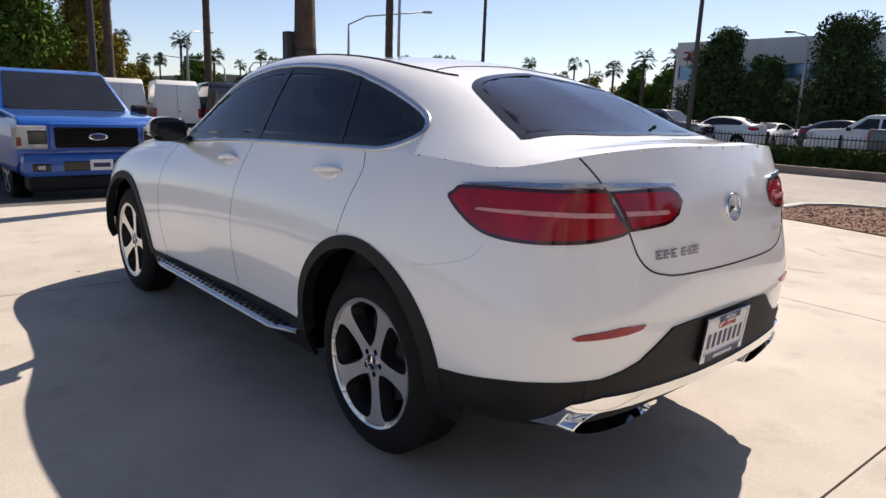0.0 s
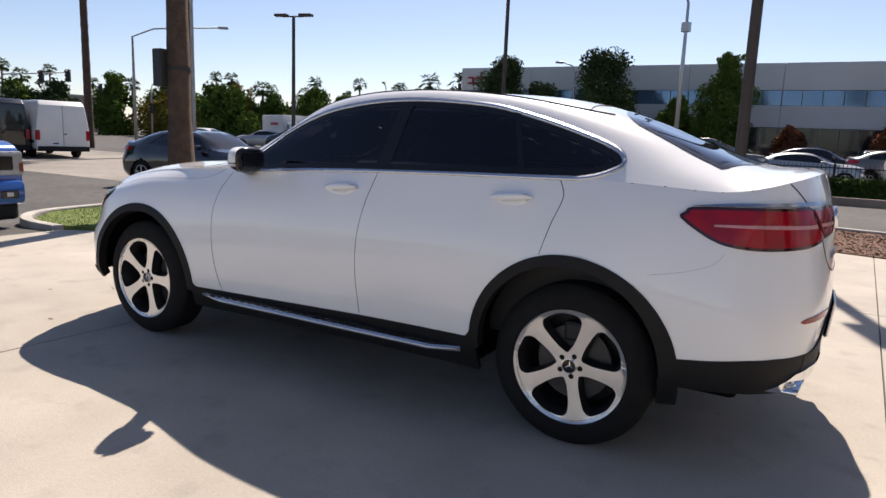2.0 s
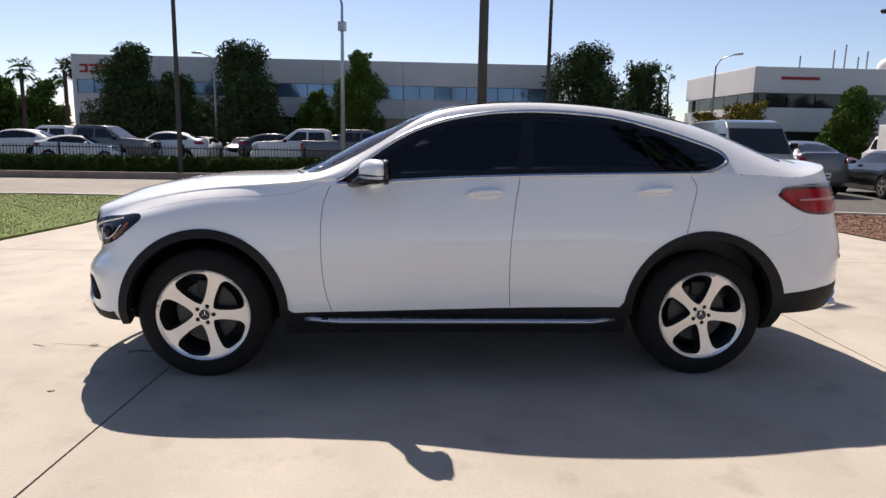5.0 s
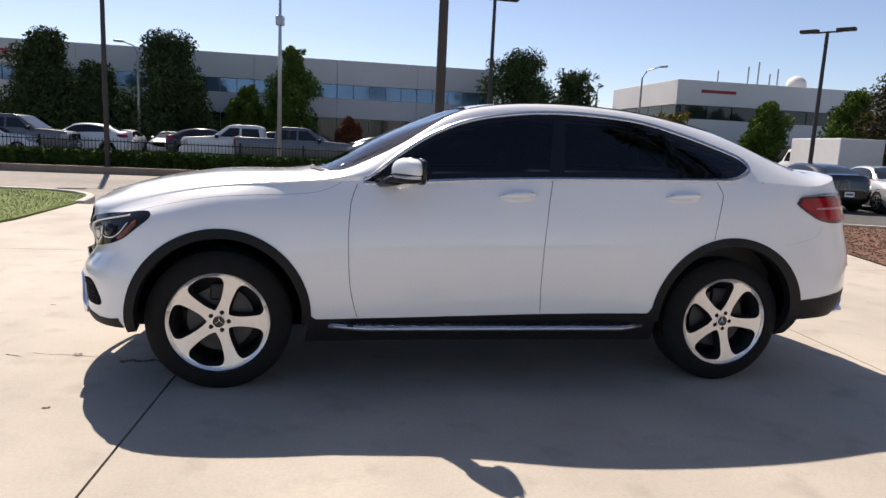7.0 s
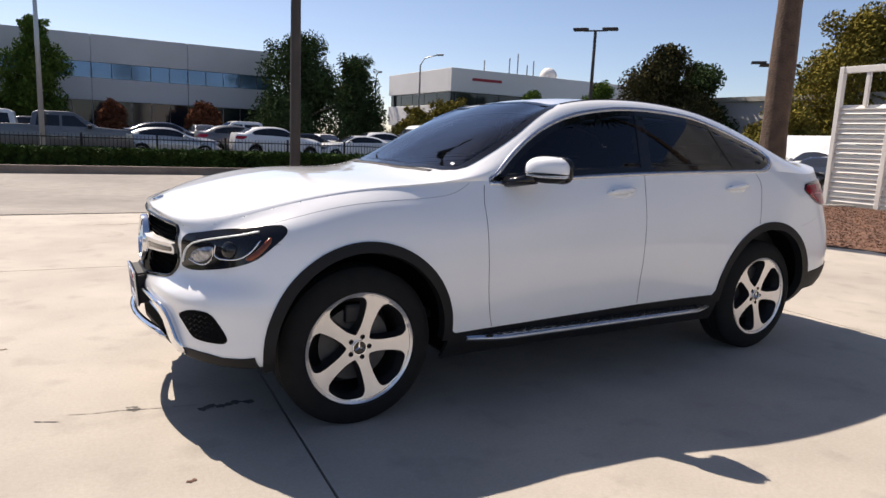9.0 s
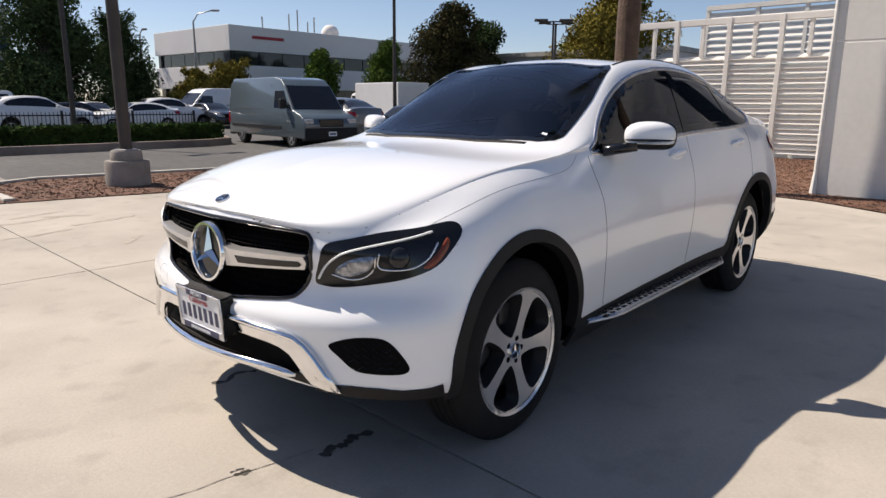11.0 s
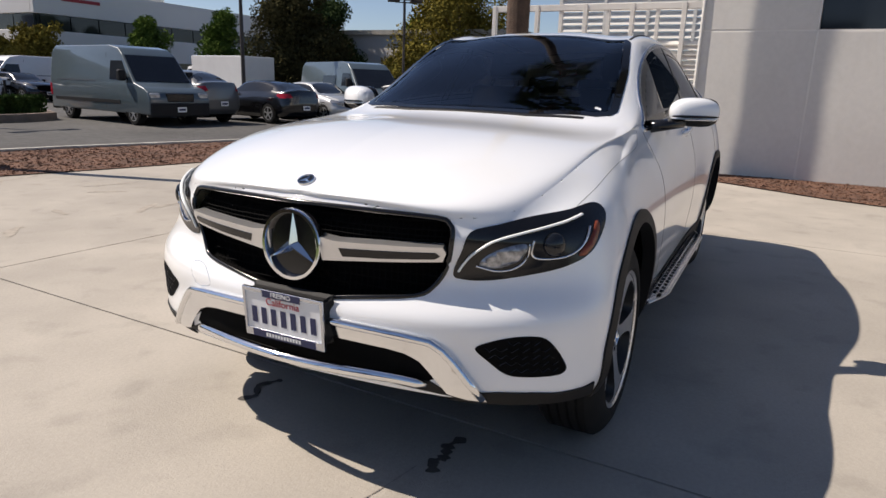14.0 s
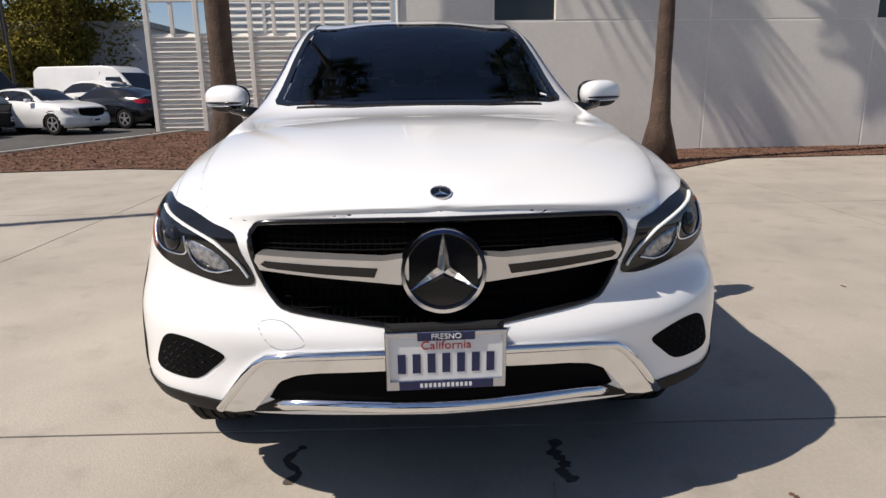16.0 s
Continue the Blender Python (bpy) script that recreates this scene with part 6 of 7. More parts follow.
def small_car(name, paint, sx, sy, sz, label, category="car", lamps=True):
    """A parked car: lofted body, glass, lamps, wheels."""
    S = Matrix.Diagonal((sx, sy, sz, 1))
    t = thing(name, pose(0, 0, 0), label, category)
    groups = {"body": ([], []), "side_window": ([], []), "side_window.r": ([], []), "windscreen": ([], []), "rear_window": ([], [])}
    for G in (SMALL_SIDE, SMALL_TOP):
        r, c = G.shape[:2]
        for s in (1, -1):
            V = [Vector((p[0], p[1] * s, p[2])) for p in G.reshape(-1, 3)]
            for i in range(r - 1):
                for j in range(c - 1):
                    q = [i * c + j, i * c + j + 1, (i + 1) * c + j + 1, (i + 1) * c + j]
                    m = sum((V[k] for k in q), Vector()) / 4
                    if m.z < .26 or any((m.x - x) ** 2 + (m.z - z) ** 2 < .375 ** 2 and abs(m.y) > .5 for x, z, _ in ARCH):
                        continue
                    key = "body"
                    if G is SMALL_TOP:
                        if abs(m.y) > .56 and inside((m.x, m.z), WINDOW):
                            key = "side_window" if s > 0 else "side_window.r"
                        elif m.x > 0 and inside((m.x, m.y), WSHIELD):
                            key = "windscreen"
                        elif m.x < -1.3 and inside((m.x, m.y), RWIN):
                            key = "rear_window"
                    VV, FF = groups[key]
                    b = len(VV)
                    VV += [S @ V[k] for k in q]
                    FF.append((b + 3, b + 2, b + 1, b) if s > 0 else (b, b + 1, b + 2, b + 3))
    for key, (VV, FF) in groups.items():
        bm = bmesh.new()
        vs = [bm.verts.new(v) for v in VV]
        for f in FF:
            bm.faces.new([vs[i] for i in f])
        bmesh.ops.remove_doubles(bm, verts=bm.verts, dist=0.002)
        bmesh.ops.recalc_face_normals(bm, faces=bm.faces)
        part(key.split(".")[0], bm, paint if key == "body" else "glass_far", t, smooth=True, angle=50)
    for s, side, tail, nose in SIDES:
        for nm, view, poly, mt, lf in (("headlamp", nose, LAMP, "lens_grey", .012), ("tail_lamp", tail, OUT, "tail_red", .012)):
            bm = lay(view, poly, lf, 0.02, 0.08)
            bmesh.ops.transform(bm, matrix=S, verts=bm.verts)
            part(nm, bm, mt, t)
        for x in (1.4365, -1.4365):
            plain_wheel(t, x * sx, .90 * sy * s, .35)
        part("mirror", box_bm(.43 * sx, .58 * sx, *sorted((.84 * sy * s, 1.0 * sy * s)), 1.12 * sz, 1.24 * sz, .03), paint, t)
    bm = lay(FRONT, GRILLE, .012, .02, .1)
    bmesh.ops.transform(bm, matrix=S, verts=bm.verts)
    part("grille", bm, "liner", t)
    part("underbody", box(box_bm(-2.0 * sx, 2.0 * sx, -.6 * sy, .6 * sy, .2, .45), -.9 * sx, .9 * sx, -.8 * sy, .8 * sy, .2, .4), "liner", t)
    bars_plate(t, facing((-2.44 * sx, 0, .62 * sz), (-1, 0, 0)))
    bars_plate(t, facing((2.34 * sx, 0, .50 * sz), (1, 0, 0)))
    return t


def box_van(name, paint, L, W, H, label, wb, low_black=True, side_glass=False, category="van"):
    """A panel van, nose at x = 0 and tail at x = -L."""
    t = thing(name, pose(0, 0, 0), label, category)
    prof = [(0, .35), (.02, .80), (-.08, 1.00), (-.30, 1.12), (-.82, 1.27), (-1.52, H * .88), (-1.80, H * .965), (-2.3, H), (-L + .25, H), (-L, H - .2), (-L, .35)]
    part("body", prism(prof, W, .16, 1.2, H, .05), paint, t, smooth=True, angle=35)
    part("windscreen", cross_pane(-.84, 1.30, W * .45, -1.50, H * .87, W * .41, .015), "glass_far", t)
    for s in (1, -1):
        part("door_window", side_pane([(-1.10, 1.33), (-2.15, 1.33), (-2.15, H * .80), (-1.50, H * .80)], W, .16, 1.2, H, s), "glass_far", t)
        if side_glass:
            part("side_window", side_pane([(-2.7, 1.36), (-3.9, 1.36), (-3.9, H * .76), (-2.7, H * .76)], W, .16, 1.2, H, s), "glass_far", t)
        part("rub_strip", side_pane([(-1.6, .62), (-L + .3, .62), (-L + .3, .72), (-1.6, .72)], W, 0, 1.2, H, s, .015), "plastic", t)
        part("slide_rail", side_pane([(-3.0, 1.26), (-L + .5, 1.26), (-L + .5, 1.30), (-3.0, 1.30)], W, .16, 1.2, H, s, .01), "grey_far", t)
        part("door_gap", side_pane([(-2.42, .5), (-2.435, .5), (-2.435, H * .9), (-2.42, H * .9)], W, .16, 1.2, H, s, .008), "seam", t)
        part("headlamp", box_bm(-.28, .0, *sorted((s * W * .32, s * W * .485)), .80, .98, .04), "lamp_far", t)
        part("tail_lamp", box_bm(-L - .02, -L + .12, *sorted((s * W * .43, s * W * .505)), .75, 1.15, .02), "tail_red", t)
        part("mirror", box_bm(-1.30, -1.12, *sorted((s * (W / 2 + .02), s * (W / 2 + .24))), 1.30, 1.62, .04), "plastic", t)
        plain_wheel(t, -.95, s * (W / 2 - .02), .35)
        plain_wheel(t, -.95 - wb, s * (W / 2 - .02), .35)
    part("bumper", box_bm(-.25, .05, -W / 2 + .02, W / 2 - .02, .28, .70, .05), "plastic" if low_black else paint, t)
    part("grille", box_bm(-.1, .03, -.45, .45, .72, .98, .03), "black_gloss", t)
    part("rear_gap", box_bm(-L - .012, -L + .01, -.006, .006, .4, H - .2), "seam", t)
    part("rear_handle", box_bm(-L - .03, -L, -.12, -.03, .98, 1.03, .005), "plastic", t)
    bars_plate(t, facing((.06, 0, .50), (1, 0, 0)))
    bars_plate(t, facing((-L - .012, .3, .62), (-1, 0, 0)))
    part("rear_bumper", box_bm(-L - .08, -L + .2, -W / 2 + .03, W / 2 - .03, .3, .5, .03), "plastic", t)
    return t


def pickup(name, paint, label, L=5.85, W=1.98):
    """A crew-cab pickup, nose at x = 0."""
    t = thing(name, pose(0, 0, 0), label, "pickup truck")
    hood = [(0, .62), (.0, 1.12), (-.05, 1.20), (-.20, 1.25), (-1.45, 1.33), (-1.6, 1.34), (-3.95, 1.34), (-3.95, 1.36), (-L, 1.36), (-L, .55), (-L + .3, .48), (-.2, .48)]
    part("body", prism(hood, W, .05, .9, 1.3, .04), paint, t, smooth=True, angle=35)
    cab = [(-1.38, 1.28), (-2.24, 1.90), (-2.50, 1.95), (-3.65, 1.95), (-3.85, 1.86), (-3.97, 1.22)]
    part("cab", prism(cab, W - .10, .19, 1.25, 1.95, .035), paint, t, smooth=True, angle=35)
    part("bed", box_bm(-L + .08, -4.05, -W / 2 + .1, W / 2 - .1, 1.30, 1.366), "liner", t)
    part("windscreen", cross_pane(-1.46, 1.34, .85, -2.20, 1.875, .715, .012), "glass_far", t)
    for s in (1, -1):
        for a in ([(-1.75, 1.31), (-2.75, 1.31), (-2.75, 1.78), (-2.28, 1.78)], [(-2.85, 1.31), (-3.75, 1.31), (-3.66, 1.78), (-2.85, 1.78)]):
            part("door_window", side_pane(a, W - .10, .19, 1.25, 1.91, s), "glass_far", t)
        for x in (-1.55, -2.80, -3.90):
            part("door_gap", side_pane([(x, .56), (x - .01, .56), (x - .01, 1.24), (x, 1.24)], W, .05, .9, 1.3, s, .006), "seam", t)
        for x in (-2.62, -3.70):
            part("door_handle", box_bm(x - .09, x + .09, *sorted((s * (W / 2 - .05), s * (W / 2))), 1.08, 1.12, .01), paint, t)
        part("mirror", box_bm(-1.78, -1.62, *sorted((s * (W / 2 + .03), s * (W / 2 + .27))), 1.24, 1.42, .04), "plastic", t)
        lamp = part("headlamp", box_bm(-.30, .022, *sorted((s * .62, s * .992)), .81, 1.13, .03), "lamp_far", t, "clear headlamp")
        part("lamp_pocket", box_bm(-.1, .032, *sorted((s * .63, s * .86)), .88, 1.07, .02), "black_gloss", lamp)
        part("amber_marker", box_bm(-.16, .026, *sorted((s * .93, s * .989)), .86, .98, .01), "amber", lamp)
        part("fog_lamp", box_bm(-.1, .125, *sorted((s * .62, s * .86)), .52, .64, .02), "black_gloss", t)
        part("fog_glass", box_bm(-.1, .132, *sorted((s * .70, s * .79)), .55, .61, .01), "lamp_far", t)
        plain_wheel(t, -.93, s * (W / 2 - .02), .40)
        plain_wheel(t, -4.60, s * (W / 2 - .02), .40)
        part("tail_lamp", box_bm(-L - .02, -L + .1, *sorted((s * .86, s * .985)), .80, 1.22, .02), "tail_red", t)
    part("bumper", box_bm(-.35, .12, -W / 2 + .03, W / 2 - .03, .44, .76, .07), paint, t, smooth=True, angle=35)
    part("bumper_slot", box_bm(-.1, .128, -.48, .48, .52, .66, .02), "black_gloss", t)
    part("valance", box_bm(-.3, .05, -W / 2 + .1, W / 2 - .1, .24, .47, .05), "plastic", t)
    part("grille_frame", box_bm(-.1, .03, -.61, .61, .79, 1.17, .05), paint, t, smooth=True, angle=35)
    g = part("grille", box_bm(-.1, .04, -.56, .56, .82, 1.13, .04), "liner", t, "black mesh grille")
    bm = bmesh.new()
    for k in range(9):
        box(bm, .036, .044, -.54, .54, .845 + k * .033, .850 + k * .033)
    part("grille_mesh", bm, "black_gloss", g)
    part("oval_badge", lathe([(.10, 0), (.10, .012), (.085, .016), (.001, .016)], 28), "chrome", t, "chrome oval badge", True, 40).matrix_basis = facing((.042, 0, .985), (1, 0, 0)) @ Matrix.Diagonal((1.25, .5, 1, 1))
    part("badge_field", lathe([(.082, 0), (.082, .004), (.001, .004)], 28), "plate_blue", t).matrix_basis = facing((.056, 0, .985), (1, 0, 0)) @ Matrix.Diagonal((1.25, .48, 1, 1))
    part("wiper_cowl", box_bm(-1.52, -1.36, -.80, .80, 1.31, 1.345, .015), "plastic", t)
    bars_plate(t, facing((.125, 0, .60), (1, 0, 0)))
    return t


GZ = -0.19
truck = pickup("pickup_truck", "truck_blue", "blue metallic crew-cab pickup with a black grille, parked on asphalt")
truck.matrix_world = pose(6.86, -.30, GZ, 0, 0, 181)
van_a = box_van("panel_van", "van_grey", 6.0, 2.0, 2.36, "blue-grey high-roof panel van parked nose out", 3.95)
van_a.matrix_world = pose(-10.72, -14.95, GZ, 0, 0, 81)
van_b = box_van("panel_van", "van_grey", 6.2, 2.0, 2.28, "pale grey panel van with dark side windows", 3.95, True, True)
van_b.matrix_world = pose(-18.3, -12.2, GZ, 0, 0, 62)
van_w = box_van("panel_van", "white_far", 6.0, 2.0, 2.35, "white panel van seen from its rear doors", 3.7)
van_w.matrix_world = pose(32.7, -10.15, GZ, 0, 0, -14)
copy_thing(van_w, pose(30.8, -14.05, GZ, 0, 0, -14))
copy_thing(van_w, pose(33.6, -8.1, GZ, 0, 0, -14))
van_k = box_van("panel_van", "black_far", 6.0, 2.0, 2.35, "black panel van seen from its rear doors", 3.7)
van_k.matrix_world = pose(31.8, -12.15, GZ, 0, 0, -14)
van_f = box_van("panel_van", "white_far", 5.6, 2.0, 2.3, "white panel van behind the louver screen", 3.5)
van_f.matrix_world = pose(-25.2, -9.6, GZ, 0, 0, 75)
copy_thing(van_f, pose(-16, -36, GZ, 0, 0, 0))

# white box truck and delivery truck
def box_truck(m, label, name="box_truck"):
    t = thing(name, m, label, "truck")
    part("cargo_box", box_bm(-6.2, -1.7, -1.15, 1.15, .8, 2.7, .04), "white_far", t)
    part("cab", prism([(0, .5), (.0, 1.2), (-.5, 1.4), (-.95, 2.1), (-1.65, 2.15), (-1.65, .5)], 1.95, .12, 1.2, 2.1, .05), "white_far", t, smooth=True, angle=35)
    part("windscreen", cross_pane(-.55, 1.47, .85, -.90, 2.03, .78), "glass_far", t)
    for s in (1, -1):
        part("door_window", side_pane([(-.75, 1.42), (-1.45, 1.42), (-1.45, 1.95), (-.98, 1.95)], 1.95, .12, 1.2, 2.1, s), "glass_far", t)
        if name == "delivery_truck":
            part("stripe_bar", side_pane([(-2.6, 1.9), (-4.3, 1.9), (-4.3, 2.1), (-2.6, 2.1)], 2.3, 0, 5, 6, s, .008), "sign_red", t)
        plain_wheel(t, -.8, s * .95, .42)
        plain_wheel(t, -4.8, s * 1.05, .42)
    part("chassis", box_bm(-6.1, -.2, -.5, .5, .45, .95), "liner", t)
    part("bumper", box_bm(-.2, .06, -.95, .95, .42, .68, .03), "plastic", t)
    return t


box_truck(pose(-26.3, -31.3, GZ, 0, 0, 262), "white box truck parked at the back of the lot")
box_truck(pose(33.0, -36.5, GZ, 0, 0, 155), "white delivery truck with red bars on its side", "delivery_truck")

# cars: the black saloon nearby and the rows in the lots
saloon = small_car("saloon_car", "black_far", .99, .97, .90, "black saloon car parked behind the palm")
saloon.matrix_world = pose(10.62, -7.7, GZ, 0, 0, 182)
kinds = {
    "w": small_car("suv_car", "white_far", 1, 1, 1.06, "white sport utility car parked in the lot"),
    "k": small_car("suv_car", "black_far", 1, 1, 1.06, "black sport utility car parked in the lot"),
    "g": small_car("suv_car", "grey_far", 1, 1, 1.06, "dark grey sport utility car parked in the lot"),
    "W": small_car("saloon_car", "white_far", .98, .96, .90, "white saloon car parked in the lot"),
    "K": small_car("saloon_car", "black_far", .98, .96, .90, "black saloon car parked in the lot"),
    "S": small_car("saloon_car", "silver_far", .98, .96, .90, "silver saloon car parked in the lot"),
    "R": small_car("saloon_car", "red_far", .98, .96, .90, "dark red saloon car parked in the lot"),
    "p": pickup("pickup_truck", "grey_far", "dark grey crew-cab pickup parked in the lot"),
    "P": pickup("pickup_truck", "white_far", "white crew-cab pickup parked in the lot"),
}
lot = [("w", 20.6, -26, 2), ("W", 16.8, -25.6, 178), ("w", 13.6, -27.5, 4), ("p", 13.4, -26.2, 178), ("k", 7.2, -28.2, 180), ("P", 8.2, -26, 0), ("k", 4.4, -28, 2), ("w", 26, -29, 0), ("P", 24, -31.5, 0), ("k", 31, -33, 0),
       ("g", 1.8, -27.5, 178), ("p", -.2, -25.6, 180), ("k", -2.4, -29.0, 180), ("S", -2.0, -25.8, 178), ("P", -3.4, -30.0, 0), ("g", -5.8, -28.0, 180), ("w", -7.2, -25.9, 182), ("K", -9.8, -28.2, 178), ("W", -11.6, -26.5, 3), ("w", -15.2, -29.5, 178),
       ("k", -19.5, -30.0, 178), ("R", -22.5, -30.5, 90), ("W", -12.6, -33.5, 90), ("K", -17.5, -34, 90), ("S", 10.5, -33, 90), ("W", 13.2, -33, 90), ("K", 18.6, -33.5, 92), ("R", 5.6, -33.5, 90), ("g", -5.0, -34, 90), ("S", 37.5, -36.5, 20), ("W", 41, -33, 10),
       ("g", -12.7, -17.4, 266), ("K", -15.0, -15.6, 260), ("S", -16.9, -14.4, 72), ("W", -18.9, -11.6, 66), ("K", -21.6, -10.6, 250), ("w", -24.5, -12.5, 250), ("K", -27.6, -11.2, 245), ("S", -30, -10.0, 245), ("K", -22.3, -7.4, 250)]
for k in kinds:
    kinds[k]["group"] = "cars parked in the lots"
used = set()
for k, x, y, a in lot:
    y -= 5.0 if y < -25 and -16 < x < 28 else 0
    if k in used:
        copy_thing(kinds[k], pose(x, y, GZ, 0, 0, a))
    else:
        kinds[k].matrix_world = pose(x, y, GZ, 0, 0, a)
        used.add(k)


# ---- lamp posts, signals, fences, small ground details ----
def pole_lamp(x, y, h, r, material, label, heads=2, turn=0, z0=GZ, footing=False):
    t = thing("street_lamp", pose(x, y, z0, 0, 0, turn), label, "lamp post")
    part("pole", lathe([(r * 1.15, 0), (r * 1.1, h * .3), (r * .85, h)], 12), material, t, smooth=True, angle=40)
    for s in ((1, -1) if heads == 2 else (1,) if heads else ()):
        part("arm", box_bm(*sorted((0, s * .5)), -.03, .03, h - .06, h), material, t)
        part("lamp_head", box_bm(*sorted((s * .3, s * .95)), -.16, .16, h - .03, h + .09, .03), material, t)
    if footing:
        f = part("footing", lathe([(.335, -.05), (.335, .36), (.315, .40), (.24, .405), (.235, .53), (.215, .56)], 28), "concrete_dark", t, "round concrete footing", True, 40)
        part("base_plate", box_bm(-.13, .13, -.13, .13, .56, .58, .005), "pole_grey", f)
    return t


def cobra(x, y, h, material, label, turn, reach=2.2, z0=GZ, box_at=None):
    t = thing("street_lamp", pose(x, y, z0, 0, 0, turn), label, "lamp post")
    bm = bmesh.new()
    tube(bm, [(0, 0, 0), (0, 0, h * .6), (0, 0, h * .93), (reach * .25, 0, h), (reach, 0, h * 1.03)], [.11, .09, .06, .045, .04], 8)
    part("pole", bm, material, t, smooth=True)
    part("lamp_head", box_bm(reach - .05, reach + .55, -.12, .12, h * 1.03 - .08, h * 1.03 + .06, .04), material, t)
    if box_at:
        part("sensor_box", box_bm(-.16, .16, -.14, .14, box_at - .2, box_at + .2, .02), "silver_far", t)
    return t


pole_lamp(-1.15, -8.45, 8.2, .085, "pole_dark", "brown lamp post on a round concrete footing in the mulch", 2, 110, 0.0, True)
pole_lamp(8.35, -19.6, 7.8, .075, "pole_dark", "dark twin-headed lamp post in the planter", 2, 10)
pole_lamp(19.8, -20.7, 6.8, .085, "pole_dark", "dark twin-headed lamp post along the street", 2, 15)
pole_lamp(-5.2, -21.5, 7.1, .075, "pole_dark", "dark twin-headed lamp post behind the hedge", 2, 5)
pole_lamp(-17.65, -18.95, 6.4, .075, "pole_dark", "dark twin-headed lamp post in the car lot", 2, 130)
pole_lamp(-29.6, -18.2, 5.9, .07, "pole_dark", "dark twin-headed lamp post far in the lot", 2, 130)
pole_lamp(-26.3, -16.3, 5.6, .06, "pole_dark", "slim dark lamp post beside the trees", 2, 130)
pole_lamp(30.7, -24.0, 12, .09, "pole_grey", "tall grey pole beside the street", 0)
pole_lamp(22.2, -4.2, 9, .11, "pole_dark", "brown lamp pole beside the vans", 2, 30)
cobra(3.24, -26.6, 8.0, "silver_far", "pale pole with a sensor box and camera arm", -20, 0.7, GZ, 6.5)
cobra(-23.3, -46.0, 7.9, "pole_grey", "grey street lamp with a curved arm", 120, 1.6)
cobra(13.7, -43.4, 6.9, "pole_grey", "grey street lamp with a short arm", 30, .9)
cobra(28.2, -40.6, 5.2, "pole_grey", "grey street lamp along the far street", 120, 2.2)
cobra(34.4, -22.7, 7.2, "pole_grey", "grey street lamp over the junction", -150, 5.2)
cobra(46, -16.5, 6.4, "pole_grey", "grey street lamp beside the junction", -60, 2.4)
cobra(-22.8, -53.8, 7.0, "pole_dark", "far dark lamp pole", 90, .6)


def signal_head(t, x, z):
    s = part("signal_head", box_bm(x - .17, x + .17, -.12, .12, z - .5, z + .5, .03), "signal", t, "black traffic signal head")
    for k in (-.32, 0, .32):
        bm = bmesh.new()
        tube(bm, [(x, -.12, z + k), (x, -.30, z + k)], .11, 10)
        part("visor", bm, "signal", s)
    return s


def signal_mast(x, y, h, reach, turn, label):
    t = thing("traffic_signal", pose(x, y, GZ, 0, 0, turn), label, "traffic signal")
    bm = bmesh.new()
    tube(bm, [(0, 0, 0), (0, 0, h - .5), (.5, 0, h), (reach, 0, h + .25)], [.09, .08, .06, .035], 8)
    part("mast_arm", bm, "pole_grey", t, smooth=True)
    signal_head(t, reach, h)
    signal_head(t, reach * .62, h - .1)
    signal_head(t, .1, h * .58)
    return t


signal_mast(66, -28, 5.4, 7.5, 105, "traffic signal mast over the far junction")
signal_mast(58, -27, 5.2, 6.5, 200, "traffic signal mast over the junction")
signal_mast(80, -50, 5.6, 8.0, 150, "traffic signal mast at the street corner")
signal_mast(56, -40, 5.4, 8.0, 160, "traffic signal mast spanning the street")

# signal box on the near palm
box_t = thing("speaker_box", pose(0, 0, 0), "small black box strapped to the palm trunk", "box")
part("case", box_bm(6.24, 6.42, -3.15, -2.97, 1.92, 2.46, .02), "signal", box_t)
part("strap", lathe([(.185, 2.16), (.185, 2.22), (.175, 2.22), (.175, 2.16)], 16, "z", True), "signal", box_t).matrix_basis = pose(6.21, -3.26, 0)

# iron fence behind the hedge
fence = thing("iron_fence", pose(0, 0, 0), "black iron picket fence behind the hedge", "fence")
for i in range(13):
    x = -10 + i * 2.4
    part("post", box_bm(x - .035, x + .035, -22.535, -22.465, GZ, .98, .005), "iron", fence)
for z in (.05, .82):
    part("rail", box_bm(-10, 18.8, -22.515, -22.485, z - .02, z + .02), "iron", fence)
for i in range(226):
    x = -9.9 + i * .127
    bm = bmesh.new() if i == 0 else None
    if i == 0:
        box(bm, -.009, .009, -.009, .009, GZ + .12, .93)
        first = part("picket", bm, "iron", fence)
        first.location = (x, -22.5, 0)
    else:
        o = new("picket", first.data)
        o.parent = fence
        o.location = (x, -22.5, 0)

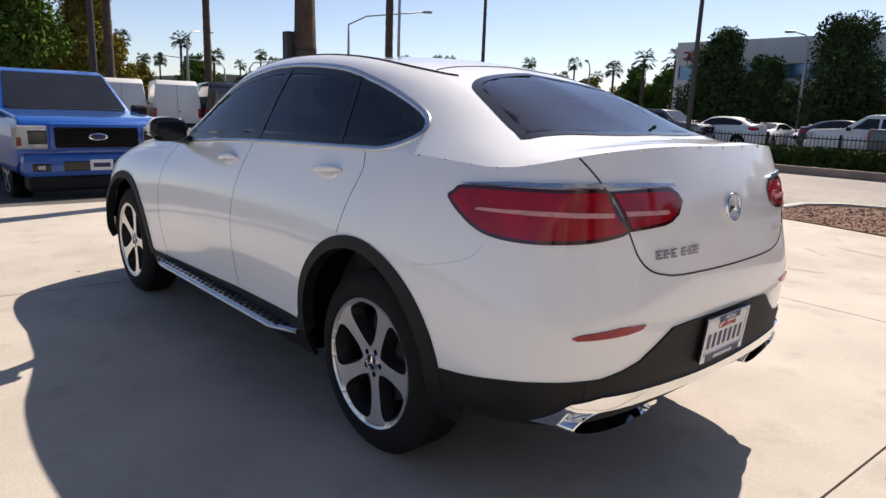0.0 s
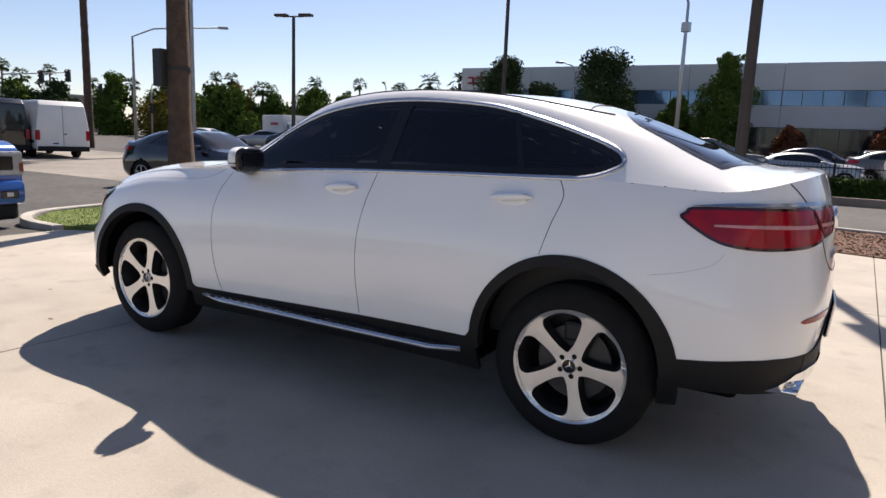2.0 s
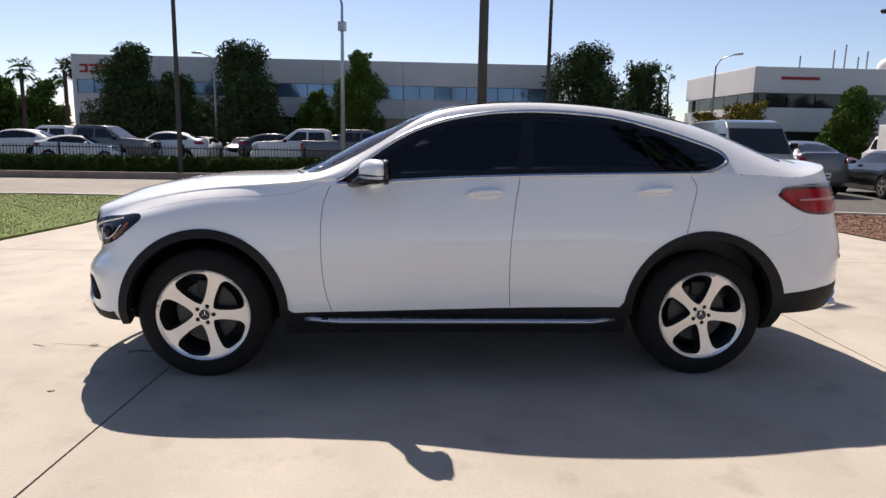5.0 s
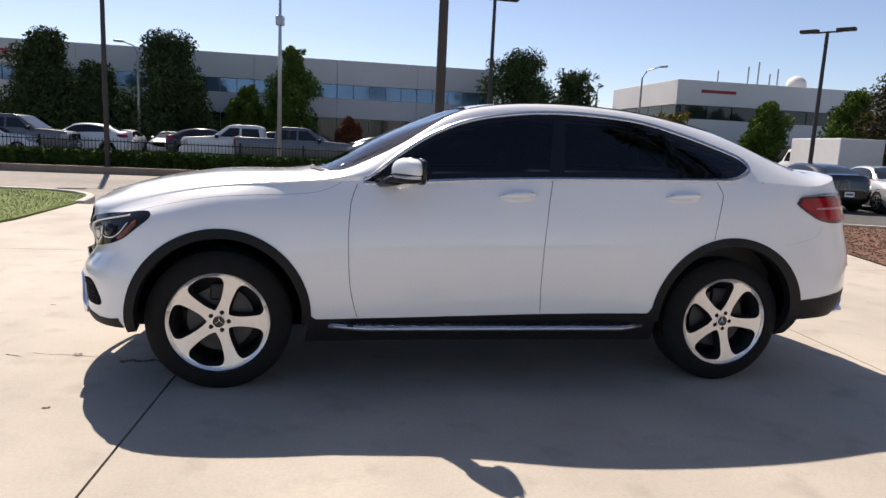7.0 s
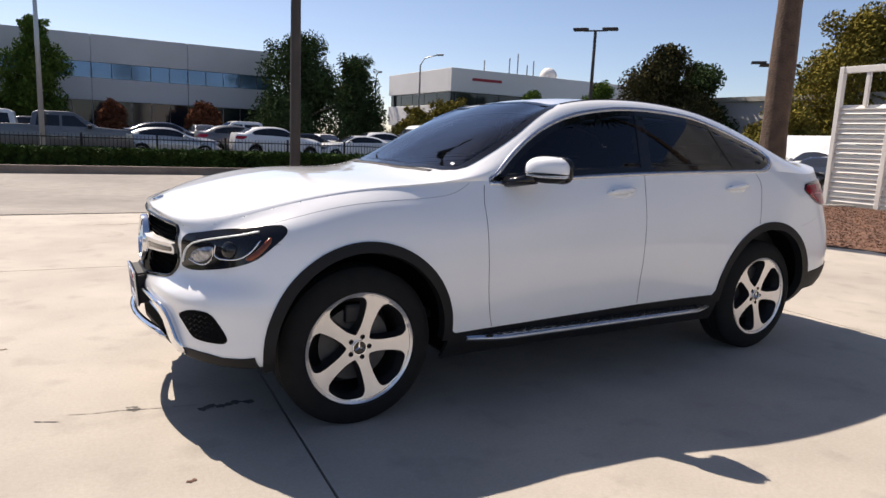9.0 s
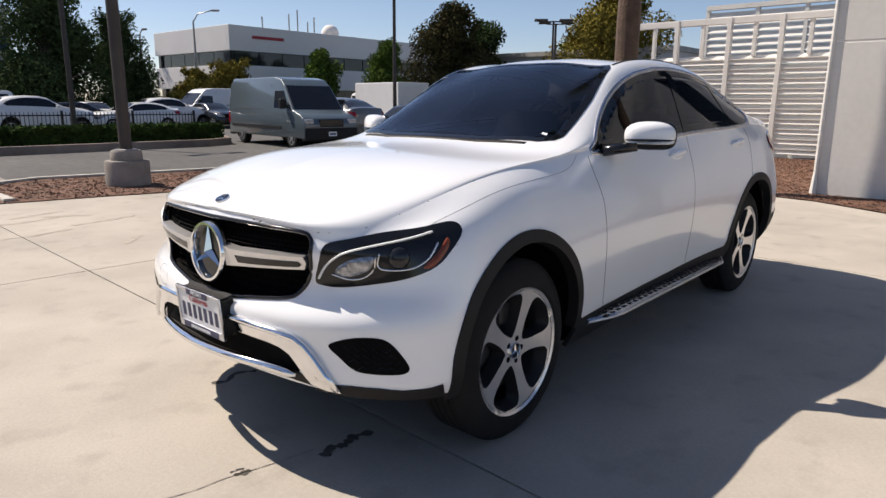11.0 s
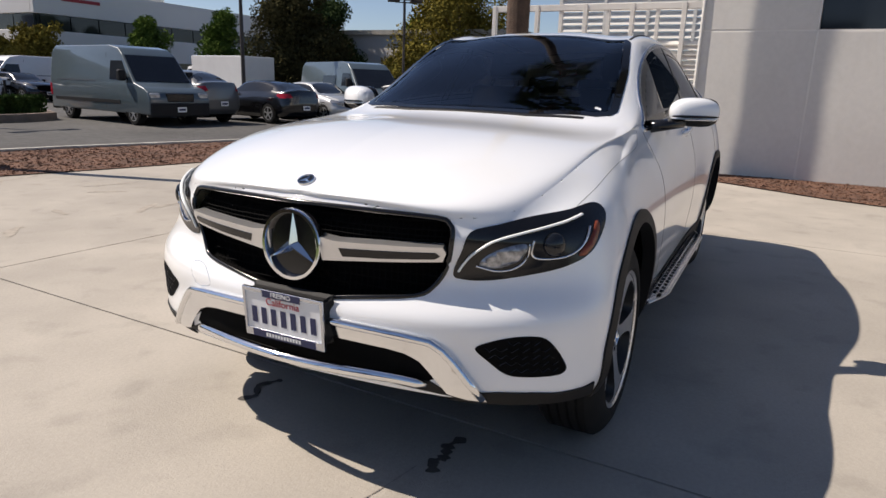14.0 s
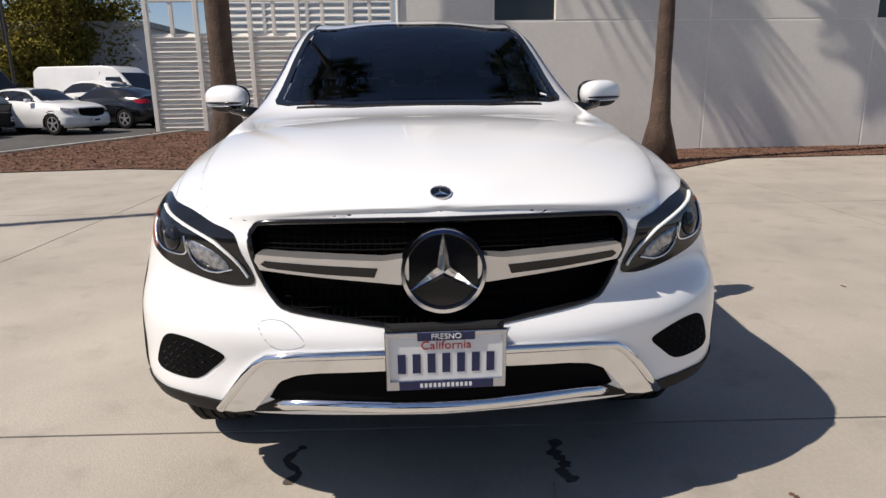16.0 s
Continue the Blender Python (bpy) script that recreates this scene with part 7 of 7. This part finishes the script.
# cracks and dark drips on the slabs
def stain(pts, w, seed, material="oil", label="dark fluid stain on the concrete"):
    rnd = random.Random(seed)
    left, right = [], []
    P = loop_smooth(pts, 6, False)
    for i, p in enumerate(P):
        q = P[min(i + 1, len(P) - 1)] - P[max(i - 1, 0)]
        n = np.array((-q[1], q[0])) / (np.linalg.norm(q) + 1e-9)
        k = w * (0.35 + rnd.random()) * (0.3 if i in (0, len(P) - 1) else 1)
        left.append(p + n * k)
        right.append(p - n * k)
    loop = left + right[::-1]
    bm = bmesh.new()
    f = bm.faces.new([bm.verts.new((x, y, .0025)) for x, y in loop])
    bmesh.ops.triangulate(bm, faces=[f])
    for f in bm.faces:
        if f.normal.z < 0:
            f.normal_flip()
    return tagged(part("stain", bm, material), label, "stain", kind="structure")


stain([(2.06, .43), (2.0, .40), (1.95, .42), (1.88, .40), (1.80, .43)], .022, 1)
stain([(1.76, -.47), (1.85, -.52), (1.93, -.47), (1.99, -.51)], .015, 2)
stain([(2.60, .24), (2.50, .27), (2.40, .28), (2.32, .30), (2.20, .33), (2.05, .36)], .003, 3, "concrete_dark", "thin crack in the concrete slab")
stain([(2.36, .285), (2.33, .30), (2.30, .30)], .014, 4)
stain([(2.73, .265), (2.70, .28), (2.63, .31)], .003, 5, "seam", "thin crack in the concrete slab")
stain([(2.36, .262), (2.33, .265), (2.31, .275)], .004, 6, "seam", "thin crack in the concrete slab")
for i, (x, y) in enumerate(((2.18, 1.07), (2.6, 1.9), (3.0, .6), (-2.9, -.6), (.2, 2.6), (1.0, 2.4), (-3.2, -1.4), (2.9, -.9))):
    stain([(x, y), (x + .02, y + .01), (x + .035, y + .005)], .008, 20 + i, "mulch", "small dark fleck on the concrete")
for i in range(14):
    r = random.Random(300 + i)
    x, y = r.uniform(-1.5, 2.2), r.uniform(-7.0, -4.2)
    a = r.uniform(0, 3)
    stain([(x, y), (x + .5 * math.cos(a), y + .12), (x + .9 * math.cos(a), y + .3 * math.sin(a))], .04, 310 + i, "damp", "faint water mark on the concrete")
